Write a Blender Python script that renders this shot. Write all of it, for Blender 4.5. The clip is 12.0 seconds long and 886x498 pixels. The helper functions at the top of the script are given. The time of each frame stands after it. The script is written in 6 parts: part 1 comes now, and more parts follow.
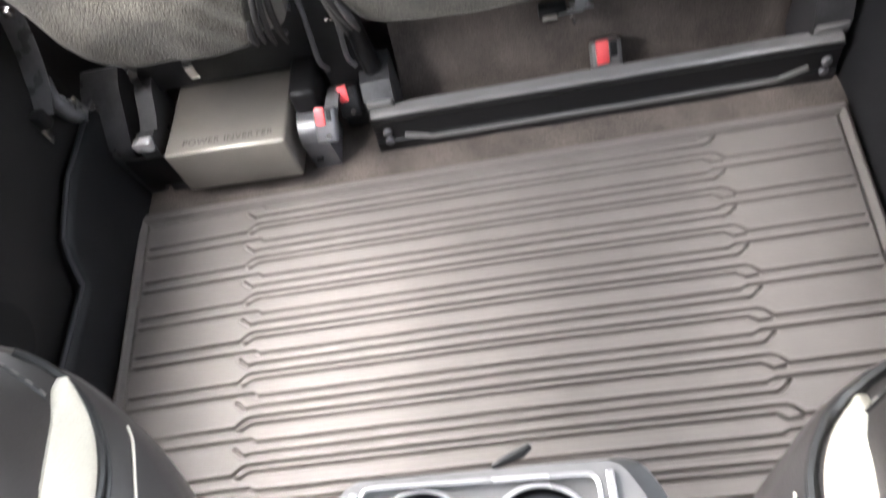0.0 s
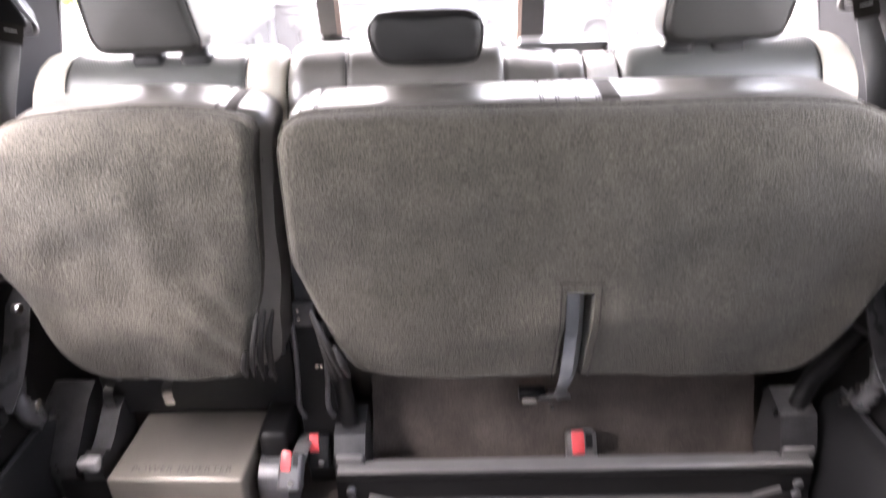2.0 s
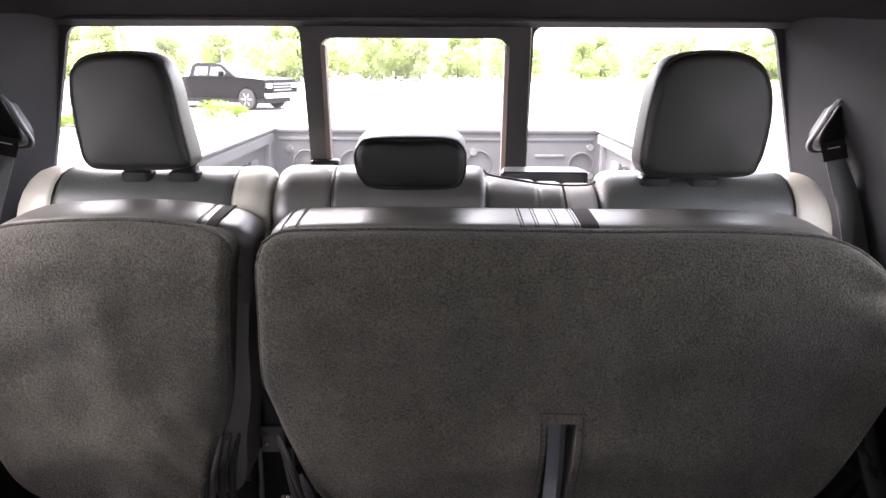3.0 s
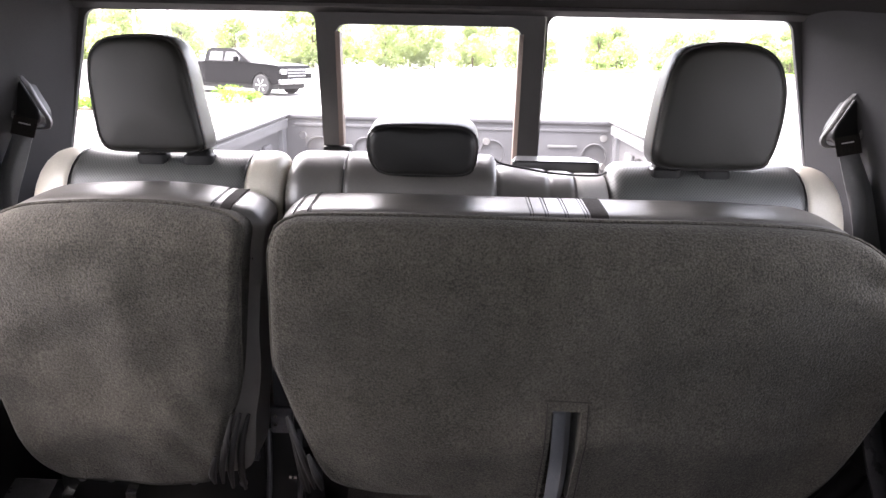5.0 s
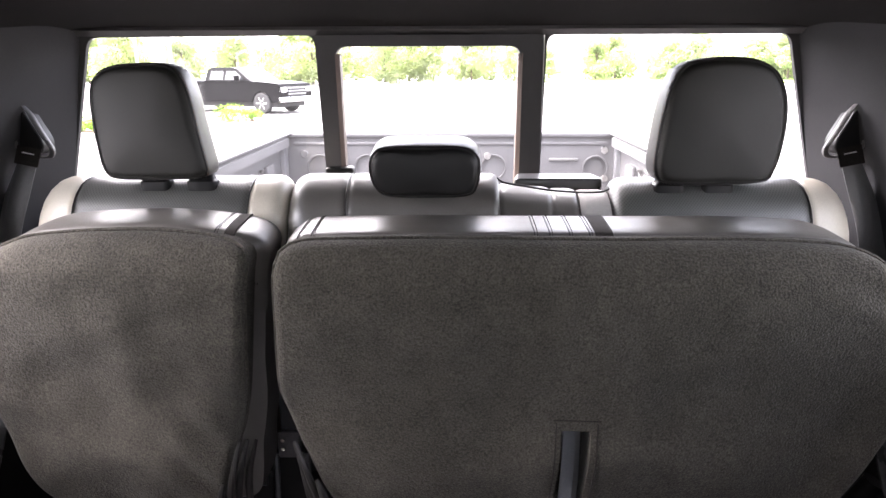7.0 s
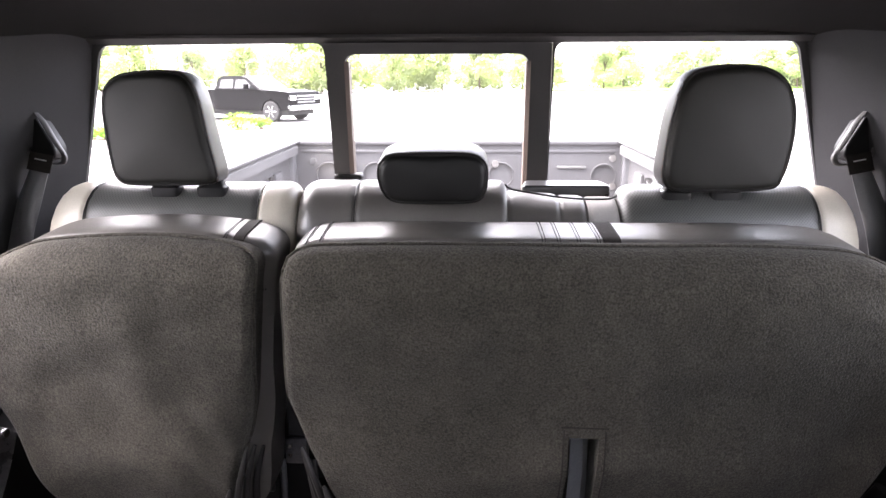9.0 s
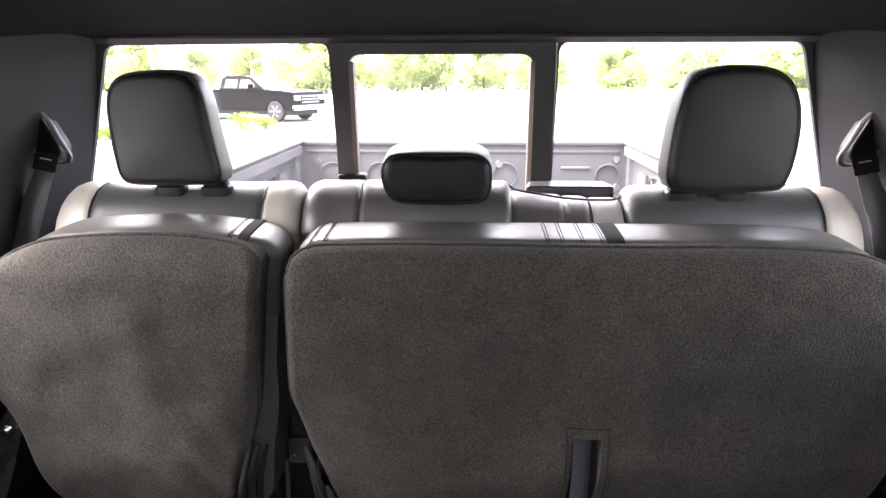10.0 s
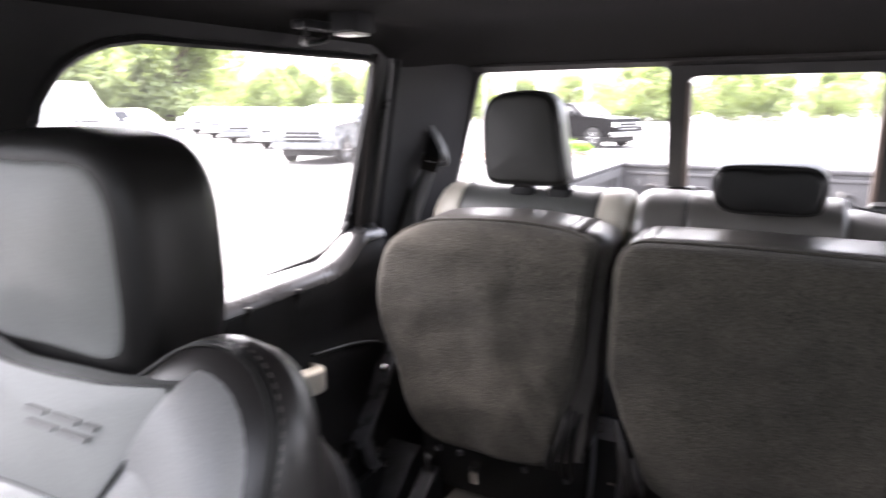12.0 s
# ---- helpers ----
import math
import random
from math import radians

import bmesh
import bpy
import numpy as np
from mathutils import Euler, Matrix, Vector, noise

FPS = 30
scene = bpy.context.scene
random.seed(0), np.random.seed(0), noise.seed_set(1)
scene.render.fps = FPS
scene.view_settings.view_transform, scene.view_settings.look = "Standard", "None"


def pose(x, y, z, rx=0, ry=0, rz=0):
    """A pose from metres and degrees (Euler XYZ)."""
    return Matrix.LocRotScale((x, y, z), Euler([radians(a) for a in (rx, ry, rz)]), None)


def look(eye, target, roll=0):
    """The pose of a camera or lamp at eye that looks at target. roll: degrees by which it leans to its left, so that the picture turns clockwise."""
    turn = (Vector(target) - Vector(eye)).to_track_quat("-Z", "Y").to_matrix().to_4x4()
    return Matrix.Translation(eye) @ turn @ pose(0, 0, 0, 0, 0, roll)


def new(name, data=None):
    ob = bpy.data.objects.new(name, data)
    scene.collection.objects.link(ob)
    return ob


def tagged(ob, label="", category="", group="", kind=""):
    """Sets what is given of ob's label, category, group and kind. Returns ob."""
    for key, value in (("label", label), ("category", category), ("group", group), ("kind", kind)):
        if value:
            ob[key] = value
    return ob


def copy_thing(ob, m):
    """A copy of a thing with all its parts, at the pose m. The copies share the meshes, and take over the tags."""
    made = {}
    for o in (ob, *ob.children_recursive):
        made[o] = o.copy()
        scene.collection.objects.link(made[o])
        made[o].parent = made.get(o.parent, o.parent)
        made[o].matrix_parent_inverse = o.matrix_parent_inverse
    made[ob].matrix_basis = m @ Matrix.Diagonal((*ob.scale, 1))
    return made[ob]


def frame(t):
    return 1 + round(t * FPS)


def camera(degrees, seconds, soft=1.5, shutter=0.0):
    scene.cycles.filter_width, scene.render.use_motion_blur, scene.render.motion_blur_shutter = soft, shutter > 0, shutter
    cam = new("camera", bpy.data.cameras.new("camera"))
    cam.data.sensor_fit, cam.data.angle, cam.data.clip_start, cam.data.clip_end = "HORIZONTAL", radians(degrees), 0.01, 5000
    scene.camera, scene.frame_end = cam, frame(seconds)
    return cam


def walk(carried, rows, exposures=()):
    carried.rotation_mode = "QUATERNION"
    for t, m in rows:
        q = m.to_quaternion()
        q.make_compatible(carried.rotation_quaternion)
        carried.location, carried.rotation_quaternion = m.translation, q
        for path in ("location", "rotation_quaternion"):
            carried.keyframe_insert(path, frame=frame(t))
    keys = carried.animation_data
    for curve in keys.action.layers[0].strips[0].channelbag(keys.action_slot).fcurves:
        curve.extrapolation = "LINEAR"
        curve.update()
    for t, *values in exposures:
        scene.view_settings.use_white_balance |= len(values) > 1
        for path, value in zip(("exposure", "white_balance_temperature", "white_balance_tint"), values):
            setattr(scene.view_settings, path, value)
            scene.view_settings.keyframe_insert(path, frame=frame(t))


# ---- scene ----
from mathutils.bvhtree import BVHTree

cam = camera(66.6, 12.0, shutter=0.5)
PATH = [
    (0, (0.065, -0.878, 1.103), (-0.181, 0.163, -0.587), -19.3),
    (0.3, (0.071, -0.877, 1.12), (-0.211, -0.008, -0.659), -24.0),
    (0.5, (0.065, -0.878, 1.107), (-0.202, -0.043, -0.69), -23.6),
    (1, (0.066, -0.884, 1.108), (-0.139, 0.118, -0.61), -16.6),
    (1.5, (0.031, -0.91, 1.083), (-0.027, 0.592, -0.236), -5.3),
    (2, (0.028, -0.914, 1.062), (-0.009, 0.883, 0.185), -1.9),
    (2.5, (0.036, -0.907, 1.057), (0.012, 1.01, 0.485), -0.9),
    (3, (0.044, -0.903, 1.053), (0.041, 1.025, 0.522), 0.3),
    (5, (0.046, -0.912, 1.052), (0.011, 1.007, 0.49), 1.2),
    (5.5, (0.044, -0.908, 1.055), (0.002, 1.011, 0.495), 0.9),
    (6, (0.046, -0.91, 1.057), (0.011, 1.009, 0.496), 0.7),
    (6.5, (0.042, -0.904, 1.058), (0.008, 1.019, 0.509), 0.3),
    (7, (0.044, -0.907, 1.063), (-0.001, 1.022, 0.538), -0.2),
    (9, (0.044, -0.91, 1.061), (-0.024, 1.025, 0.559), -0.2),
    (9.5, (0.044, -0.91, 1.061), (-0.031, 1.025, 0.559), -0.2),
    (10, (0.044, -0.91, 1.061), (-0.035, 1.024, 0.56), -0.1),
    (10.5, (0.045, -0.916, 1.063), (-0.055, 1.02, 0.57), -0.1),
    (11, (0.055, -0.952, 1.062), (-0.188, 0.978, 0.594), -0.5),
    (11.5, (0.058, -1.026, 1.05), (-0.468, 0.856, 0.625), -0.3),
    (12, (0.044, -1.083, 1.046), (-0.884, 0.638, 0.623), -0.3),
]
walk(cam, [(t, look(eye, target, roll)) for t, eye, target, roll in PATH],
     [(0.0, 6.35, 6450, 16), (0.2, 5.95, 6450, 16), (0.5, 5.85, 6520, 17), (1.0, 5.5, 6850, 19), (1.5, 6.3, 6650, 20), (2.0, 6.28, 6700, 26), (2.5, 4.85, 6570, 25), (3.0, 4.72, 6570, 25), (5.0, 4.84, 6570, 25), (10.5, 4.78, 6570, 25), (12.0, 4.47, 6500, 24)])

# ---- world and light ----
world = bpy.data.worlds.new("sky")
scene.world = world
world.use_nodes = True
wn = world.node_tree.nodes
sky = wn.new("ShaderNodeTexSky")
sky.sky_type = "NISHITA"
sky.sun_disc = False
sky.sun_elevation = radians(65)
sky.sun_rotation = radians(-65.2)
sky.air_density, sky.dust_density = 1.0, 4.0
pale = wn.new("ShaderNodeHueSaturation")
pale.inputs["Saturation"].default_value = 0.3
world.node_tree.links.new(sky.outputs[0], pale.inputs["Color"])
world.node_tree.links.new(pale.outputs[0], wn["Background"].inputs[0])
wn["Background"].inputs[1].default_value = 0.11
sun = new("sun", bpy.data.lights.new("sun", "SUN"))
sun.data.energy, sun.data.angle, sun.data.color = 1.5, radians(105), (1.0, 0.96, 0.91)
sun.matrix_world = look((-13, 6, 26), (0, 0, 0))

# ---- materials ----


def surf(name, col, rough=0.5, metal=0.0, fine=300.0, var=0.15, big=5.0, bigvar=0.12, bump=0.1, depth=0.001, spec=0.5,
         sheen=0.0, coat=0.0, dots=0.0, mottle=0.0):
    """A procedural surface: colour varied at two scales, with fine relief."""
    m = bpy.data.materials.new(name)
    m.use_nodes = True
    n, l = m.node_tree.nodes, m.node_tree.links
    p = n["Principled BSDF"]
    tc = n.new("ShaderNodeTexCoord")
    a = n.new("ShaderNodeTexNoise")
    a.inputs["Scale"].default_value, a.inputs["Detail"].default_value = fine, 3.0
    b = n.new("ShaderNodeTexNoise")
    b.inputs["Scale"].default_value, b.inputs["Detail"].default_value = big, 4.0
    l.new(tc.outputs["Object"], a.inputs["Vector"])
    l.new(tc.outputs["Object"], b.inputs["Vector"])
    ra, rb = n.new("ShaderNodeMapRange"), n.new("ShaderNodeMapRange")
    for r, src, v in ((ra, a, var), (rb, b, bigvar)):
        r.inputs["From Min"].default_value, r.inputs["From Max"].default_value = 0.3, 0.7
        r.inputs["To Min"].default_value, r.inputs["To Max"].default_value = 1 - v, 1 + v
        l.new(src.outputs["Fac"], r.inputs["Value"])
    mul = n.new("ShaderNodeMath")
    mul.operation = "MULTIPLY"
    l.new(ra.outputs[0], mul.inputs[0])
    l.new(rb.outputs[0], mul.inputs[1])
    # a third, coarser scale of random tone
    if mottle:
        c_ = n.new("ShaderNodeTexNoise")
        c_.inputs["Scale"].default_value, c_.inputs["Detail"].default_value = 2.6, 2.0
        l.new(tc.outputs["Object"], c_.inputs["Vector"])
        rc = n.new("ShaderNodeMapRange")
        rc.inputs["From Min"].default_value, rc.inputs["From Max"].default_value = 0.3, 0.7
        rc.inputs["To Min"].default_value, rc.inputs["To Max"].default_value = 1 - mottle, 1 + mottle
        l.new(c_.outputs["Fac"], rc.inputs["Value"])
        worn = n.new("ShaderNodeMath")
        worn.operation = "MULTIPLY"
        l.new(mul.outputs[0], worn.inputs[0])
        l.new(rc.outputs[0], worn.inputs[1])
        mul = worn
    sc = n.new("ShaderNodeVectorMath")
    sc.operation = "SCALE"
    sc.inputs[0].default_value = col
    l.new(mul.outputs[0], sc.inputs["Scale"])
    l.new(sc.outputs[0], p.inputs["Base Color"])
    rr = n.new("ShaderNodeMapRange")
    rr.inputs["From Min"].default_value, rr.inputs["From Max"].default_value = 0.3, 0.7
    rr.inputs["To Min"].default_value, rr.inputs["To Max"].default_value = max(rough - 0.07, 0.02), min(rough + 0.07, 1)
    l.new(b.outputs["Fac"], rr.inputs["Value"])
    l.new(rr.outputs[0], p.inputs["Roughness"])
    p.inputs["Metallic"].default_value = metal
    p.inputs["Specular IOR Level"].default_value = spec
    p.inputs["Sheen Weight"].default_value = sheen
    p.inputs["Coat Weight"].default_value = coat
    height = a.outputs["Fac"]
    if dots:
        v = n.new("ShaderNodeTexVoronoi")
        v.inputs["Scale"].default_value, v.inputs["Randomness"].default_value = dots, 0.0
        flat = n.new("ShaderNodeMapping")
        flat.inputs["Scale"].default_value = (1, 0, 1)
        flat.inputs["Rotation"].default_value = (0, radians(45), 0)
        l.new(tc.outputs["Object"], flat.inputs["Vector"])
        l.new(flat.outputs[0], v.inputs["Vector"])
        d = n.new("ShaderNodeMapRange")
        d.inputs["From Min"].default_value, d.inputs["From Max"].default_value = 0.18, 0.42
        d.inputs["To Min"].default_value, d.inputs["To Max"].default_value = 0.4, 1.0
        l.new(v.outputs["Distance"], d.inputs["Value"])
        m2 = n.new("ShaderNodeMath")
        m2.operation = "MULTIPLY"
        l.new(mul.outputs[0], m2.inputs[0])
        l.new(d.outputs[0], m2.inputs[1])
        l.new(m2.outputs[0], sc.inputs["Scale"])
        height = d.outputs[0]
    if bump:
        bp = n.new("ShaderNodeBump")
        bp.inputs["Strength"].default_value, bp.inputs["Distance"].default_value = bump, depth
        l.new(height, bp.inputs["Height"])
        l.new(bp.outputs[0], p.inputs["Normal"])
    return m


def glass(name, tint, dust_haze=0.0):
    """Thin sheet glass: clear, with a mirror gloss that grows at grazing angles, and a dusty film that hazes the view.
    """
    m = bpy.data.materials.new(name)
    m.use_nodes = True
    n, l = m.node_tree.nodes, m.node_tree.links
    n.remove(n["Principled BSDF"])
    tr, gl, mx, lw, pw, sc = (n.new("ShaderNode" + k) for k in ("BsdfTransparent", "BsdfGlossy", "MixShader", "LayerWeight", "Math", "Math"))
    tr.inputs[0].default_value = (*tint, 1)
    gl.inputs["Roughness"].default_value = 0.02
    lw.inputs["Blend"].default_value = 0.5
    pw.operation, sc.operation = "POWER", "MULTIPLY_ADD"
    pw.inputs[1].default_value = 5.0
    sc.inputs[1].default_value, sc.inputs[2].default_value = 0.5, 0.02
    l.new(lw.outputs["Facing"], pw.inputs[0])
    l.new(pw.outputs[0], sc.inputs[0])
    l.new(sc.outputs[0], mx.inputs[0])
    l.new(tr.outputs[0], mx.inputs[1])
    l.new(gl.outputs[0], mx.inputs[2])
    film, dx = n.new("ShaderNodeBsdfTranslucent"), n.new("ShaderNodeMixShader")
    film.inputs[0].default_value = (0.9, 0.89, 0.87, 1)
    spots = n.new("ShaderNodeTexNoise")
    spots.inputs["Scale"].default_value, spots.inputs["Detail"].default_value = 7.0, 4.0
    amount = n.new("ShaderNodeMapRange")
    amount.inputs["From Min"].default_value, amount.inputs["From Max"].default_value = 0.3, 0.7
    amount.inputs["To Min"].default_value, amount.inputs["To Max"].default_value = dust_haze * 0.8, dust_haze * 1.2
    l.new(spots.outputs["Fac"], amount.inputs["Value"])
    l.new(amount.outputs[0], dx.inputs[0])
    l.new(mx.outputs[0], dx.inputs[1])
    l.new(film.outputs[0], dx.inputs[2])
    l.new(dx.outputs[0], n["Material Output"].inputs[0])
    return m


def leaf_surf(name, col):
    m = surf(name, col, rough=0.55, fine=6, var=0.35, big=0.8, bigvar=0.3, bump=0)
    n, l = m.node_tree.nodes, m.node_tree.links
    p, out = n["Principled BSDF"], n["Material Output"]
    t, mx = n.new("ShaderNodeBsdfTranslucent"), n.new("ShaderNodeMixShader")
    t.inputs[0].default_value = (col[0] * 1.6, col[1] * 1.6, col[2] * 0.8, 1)
    mx.inputs[0].default_value = 0.4
    l.new(p.outputs[0], mx.inputs[1])
    l.new(t.outputs[0], mx.inputs[2])
    l.new(mx.outputs[0], out.inputs[0])
    return m


FELT = surf("felt", (0.0465, 0.0427, 0.0348), 0.95, fine=340, var=0.5, big=30, bigvar=0.16, bump=1.0, depth=0.0028, spec=0.1, sheen=0.08, mottle=0.28)
CARPET = surf("carpet", (0.074, 0.062, 0.054), 0.95, fine=500, var=0.5, big=9, bigvar=0.38, bump=0.9, depth=0.002, spec=0.1, sheen=0.1)
LEATHER = surf("black_leather", (0.014, 0.0135, 0.013), 0.42, fine=650, var=0.12, big=8, bump=0.22, depth=0.0006, spec=0.35)
SIDELEATHER = surf("dark_side_leather", (0.0250, 0.0222, 0.0210), 0.34, fine=650, var=0.12, big=8, bump=0.22, depth=0.0006, spec=0.75)
YOKE = surf("light_grey_leather", (0.255, 0.262, 0.252), 0.42, fine=600, var=0.08, big=8, bump=0.25, depth=0.0006)
PERF = surf("perforated_leather", (0.084, 0.086, 0.080), 0.42, fine=650, var=0.1, big=8, bump=0.4, depth=0.0005, dots=285, spec=0.65)
CLOTH = surf("grey_cloth", (0.40, 0.385, 0.36), 0.7, fine=900, var=0.2, bump=0.4, depth=0.0005)
LIDGLOSS = surf("glossy_black_plastic", (0.014, 0.014, 0.014), 0.3, fine=600, var=0.1, bump=0.05, spec=0.8)
HEADSIDE = surf("headrest_side_leather", (0.030, 0.0285, 0.0265), 0.42, fine=650, var=0.12, big=8, bump=0.25, depth=0.0006, spec=0.4)
BLACKLEATHER = surf("deep_black_leather", (0.0065, 0.0064, 0.0062), 0.46, fine=650, var=0.12, big=8, bump=0.2, depth=0.0006, spec=0.3)
PALE = surf("pale_leather", (0.50, 0.463, 0.385), 0.40, fine=600, var=0.08, big=8, bump=0.18, depth=0.0005)
GREYLEATHER = surf("grey_leather", (0.0138, 0.0136, 0.0118), 0.5, fine=650, var=0.1, big=8, bump=0.2, depth=0.0006, spec=0.35)
EDGELEATHER = surf("edge_leather", (0.090, 0.084, 0.075), 0.42, fine=650, var=0.12, big=12, bigvar=0.16, bump=0.3, depth=0.0008, spec=1.0)
# unseen front glass; its tint is there to hold back light from ahead
FRONTGLASS = glass("dimmed_glass", (0.80, 0.82, 0.81))
SUEDE = surf("dark_suede", (0.022, 0.019, 0.017), 0.9, fine=500, var=0.4, bump=0.5, spec=0.2)
THREAD = surf("thread", (0.20, 0.185, 0.165), 0.8, fine=900, var=0.2, bump=0.3)
SEAMTHREAD = surf("brown_thread", (0.10, 0.055, 0.040), 0.8, fine=900, var=0.2, bump=0.3)
RUBBER = surf("grey_rubber", (0.092, 0.083, 0.077), 0.66, fine=900, var=0.10, big=6, bigvar=0.10, bump=0.25, depth=0.0004, spec=0.3)
PLASTIC = surf("black_plastic", (0.0075, 0.0075, 0.0078), 0.45, fine=900, var=0.15, big=10, bump=0.3, depth=0.0004, spec=0.25)
TRIM = surf("grey_trim", (0.033, 0.0335, 0.0355), 0.55, fine=800, var=0.15, big=6, bump=0.35, depth=0.0005, spec=0.10)
DOORTRIM = surf("dark_door_trim", (0.010, 0.0097, 0.0097), 0.5, fine=700, var=0.15, big=6, bump=0.25, depth=0.0005, spec=0.3)
CONSOLE = surf("grey_console_plastic", (0.118, 0.116, 0.113), 0.36, fine=700, var=0.06, big=12, bump=0.1, depth=0.0003)
CONSOLEEDGE = surf("bright_console_edge", (0.46, 0.455, 0.45), 0.25, metal=0.5, fine=500, var=0.05, big=12, bump=0.05)
# cup wells, blacker than the plastic: the shade down inside is coloured in
CUPSHADE = surf("shaded_cup_black", (0.0035, 0.0035, 0.0037), 0.85, fine=900, var=0.15, big=10, bump=0.2, depth=0.0003, spec=0.02)
CUPLIP = surf("cup_lip_plastic", (0.060, 0.058, 0.058), 0.5, fine=900, var=0.12, big=10, bump=0.2, depth=0.0003, spec=0.3)
BOLSTER = surf("light_grey_bolster_leather", (0.37, 0.37, 0.362), 0.40, fine=600, var=0.08, big=8, bump=0.18, depth=0.0005)
EMBOSS = surf("embossed_leather", (0.21, 0.21, 0.205), 0.5, fine=600, var=0.1, bump=0.2)
CONSOLEDARK = surf("dark_console_plastic", (0.05, 0.05, 0.053), 0.42, fine=700, var=0.08, big=12, bump=0.12, depth=0.0003)
# console plastic darkened for the chamfer, whose right side lies in shade
CONSOLESHADED = surf("shaded_console_plastic", (0.050, 0.049, 0.047), 0.40, fine=700, var=0.06, big=12, bump=0.1, depth=0.0003)
LINER = surf("headliner_cloth", (0.0155, 0.0146, 0.0145), 0.95, fine=700, var=0.25, big=5, bump=0.4, depth=0.0006, spec=0.03, sheen=0.02)
WEB = surf("belt_webbing", (0.12, 0.12, 0.12), 0.36, fine=900, var=0.25, bump=0.5, depth=0.0005, spec=0.8)
# rims of the belt guides: wear and the highlight along them, both in the grey
GUIDERIM = surf("worn_lit_guide_plastic", (0.085, 0.084, 0.084), 0.5, fine=800, var=0.15, big=20, bump=0.25, depth=0.0004)
GREYWEB = surf("grey_webbing", (0.13, 0.135, 0.14), 0.65, fine=900, var=0.25, bump=0.6, depth=0.0006)
BRONZE = surf("bronze_paint", (0.190, 0.176, 0.154), 0.38, metal=0.5, fine=500, var=0.06, big=14, bigvar=0.08, bump=0.12, depth=0.0004)
STEEL = surf("dark_steel", (0.11, 0.11, 0.115), 0.36, metal=0.5, fine=300, var=0.15, big=20, bump=0.15)
BRACKET = surf("grey_bracket_steel", (0.052, 0.052, 0.053), 0.34, metal=0.4, fine=250, var=0.15, big=25, bigvar=0.25, bump=0.2)
SLEEVE = surf("grey_belt_sleeve", (0.070, 0.070, 0.072), 0.3, fine=500, var=0.2, big=30, bigvar=0.3, bump=0.4, depth=0.0008)
SILL = surf("sill_plastic", (0.0070, 0.0072, 0.0078), 0.55, fine=800, var=0.15, big=8, bump=0.3, depth=0.0004, spec=0.25)
CHROME = surf("bright_metal", (0.75, 0.74, 0.72), 0.18, metal=1.0, fine=200, var=0.05, bump=0)
RED = surf("red_plastic", (0.72, 0.085, 0.09), 0.35, fine=400, var=0.08, bump=0.05)
FRAMEGREY = surf("window_frame_plastic", (0.042, 0.041, 0.042), 0.4, fine=500, var=0.1, big=10, bump=0.15)
# warm reflection on the posts' inner faces, put into a brown base colour
POSTBROWN = surf("post_reflection_brown", (0.105, 0.075, 0.060), 0.5, fine=400, var=0.1, bump=0.15)
# the dusty film of these panes also carries the haze that pales the outdoors
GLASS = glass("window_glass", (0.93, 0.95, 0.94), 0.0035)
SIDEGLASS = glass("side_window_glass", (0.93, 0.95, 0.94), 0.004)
LEDGE = surf("glossy_ledge_plastic", (0.034, 0.034, 0.034), 0.28, fine=700, var=0.1, big=10, bump=0.08, depth=0.0003, spec=0.9)
BAR = surf("print_grey", (0.62, 0.62, 0.62), 0.6, bump=0)
INK = surf("embossed_dark", (0.095, 0.086, 0.075), 0.45, metal=0.3, bump=0.05)
LAMPLENS = surf("lamp_lens", (0.75, 0.74, 0.70), 0.3, fine=300, var=0.05, bump=0.1)
ASPHALT = surf("asphalt", (0.14, 0.135, 0.13), 0.85, fine=60, var=0.35, big=0.3, bigvar=0.2, bump=0.4, depth=0.004)
GRASS = surf("grass", (0.10, 0.17, 0.03), 0.9, fine=9, var=0.4, big=0.2, bigvar=0.3, bump=0.6, depth=0.03, spec=0.2)
MULCH = surf("mulch", (0.10, 0.06, 0.04), 0.95, fine=30, var=0.5, big=2, bump=0.8, depth=0.02)
KERB = surf("concrete", (0.42, 0.40, 0.37), 0.8, fine=40, var=0.15, big=2, bump=0.2)
BEDLINER = surf("grey_bed_liner", (0.070, 0.068, 0.070), 0.6, fine=250, var=0.2, big=4, bump=0.5, depth=0.001)
BODYPAINT = surf("dark_grey_paint", (0.10, 0.10, 0.105), 0.3, fine=300, var=0.04, big=2, bump=0, coat=0.6)
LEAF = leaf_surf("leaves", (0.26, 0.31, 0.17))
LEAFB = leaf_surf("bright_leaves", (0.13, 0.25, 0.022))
BARK = surf("bark", (0.11, 0.085, 0.06), 0.9, fine=20, var=0.35, big=2, bump=0.7, depth=0.02)
POLE = surf("grey_pole", (0.35, 0.35, 0.36), 0.5, metal=0.3, fine=40, var=0.08, bump=0.05)
TYRE = surf("tyre_rubber", (0.02, 0.02, 0.02), 0.8, fine=60, var=0.2, bump=0.3)
ALLOY = surf("alloy", (0.5, 0.5, 0.5), 0.3, metal=0.9, fine=60, var=0.05, bump=0)
CARGLASS = surf("dark_car_glass", (0.02, 0.022, 0.025), 0.08, fine=5, var=0.1, bump=0, spec=0.45)
CARBLACK = surf("black_car_paint", (0.0035, 0.0035, 0.004), 0.42, fine=40, var=0.05, bump=0, spec=0.06)
CARWHITE = surf("white_car_paint", (0.75, 0.75, 0.74), 0.3, fine=40, var=0.03, bump=0, coat=0.8)
CARGREY = surf("grey_car_paint", (0.16, 0.17, 0.18), 0.3, metal=0.3, fine=40, var=0.03, bump=0, coat=0.8)
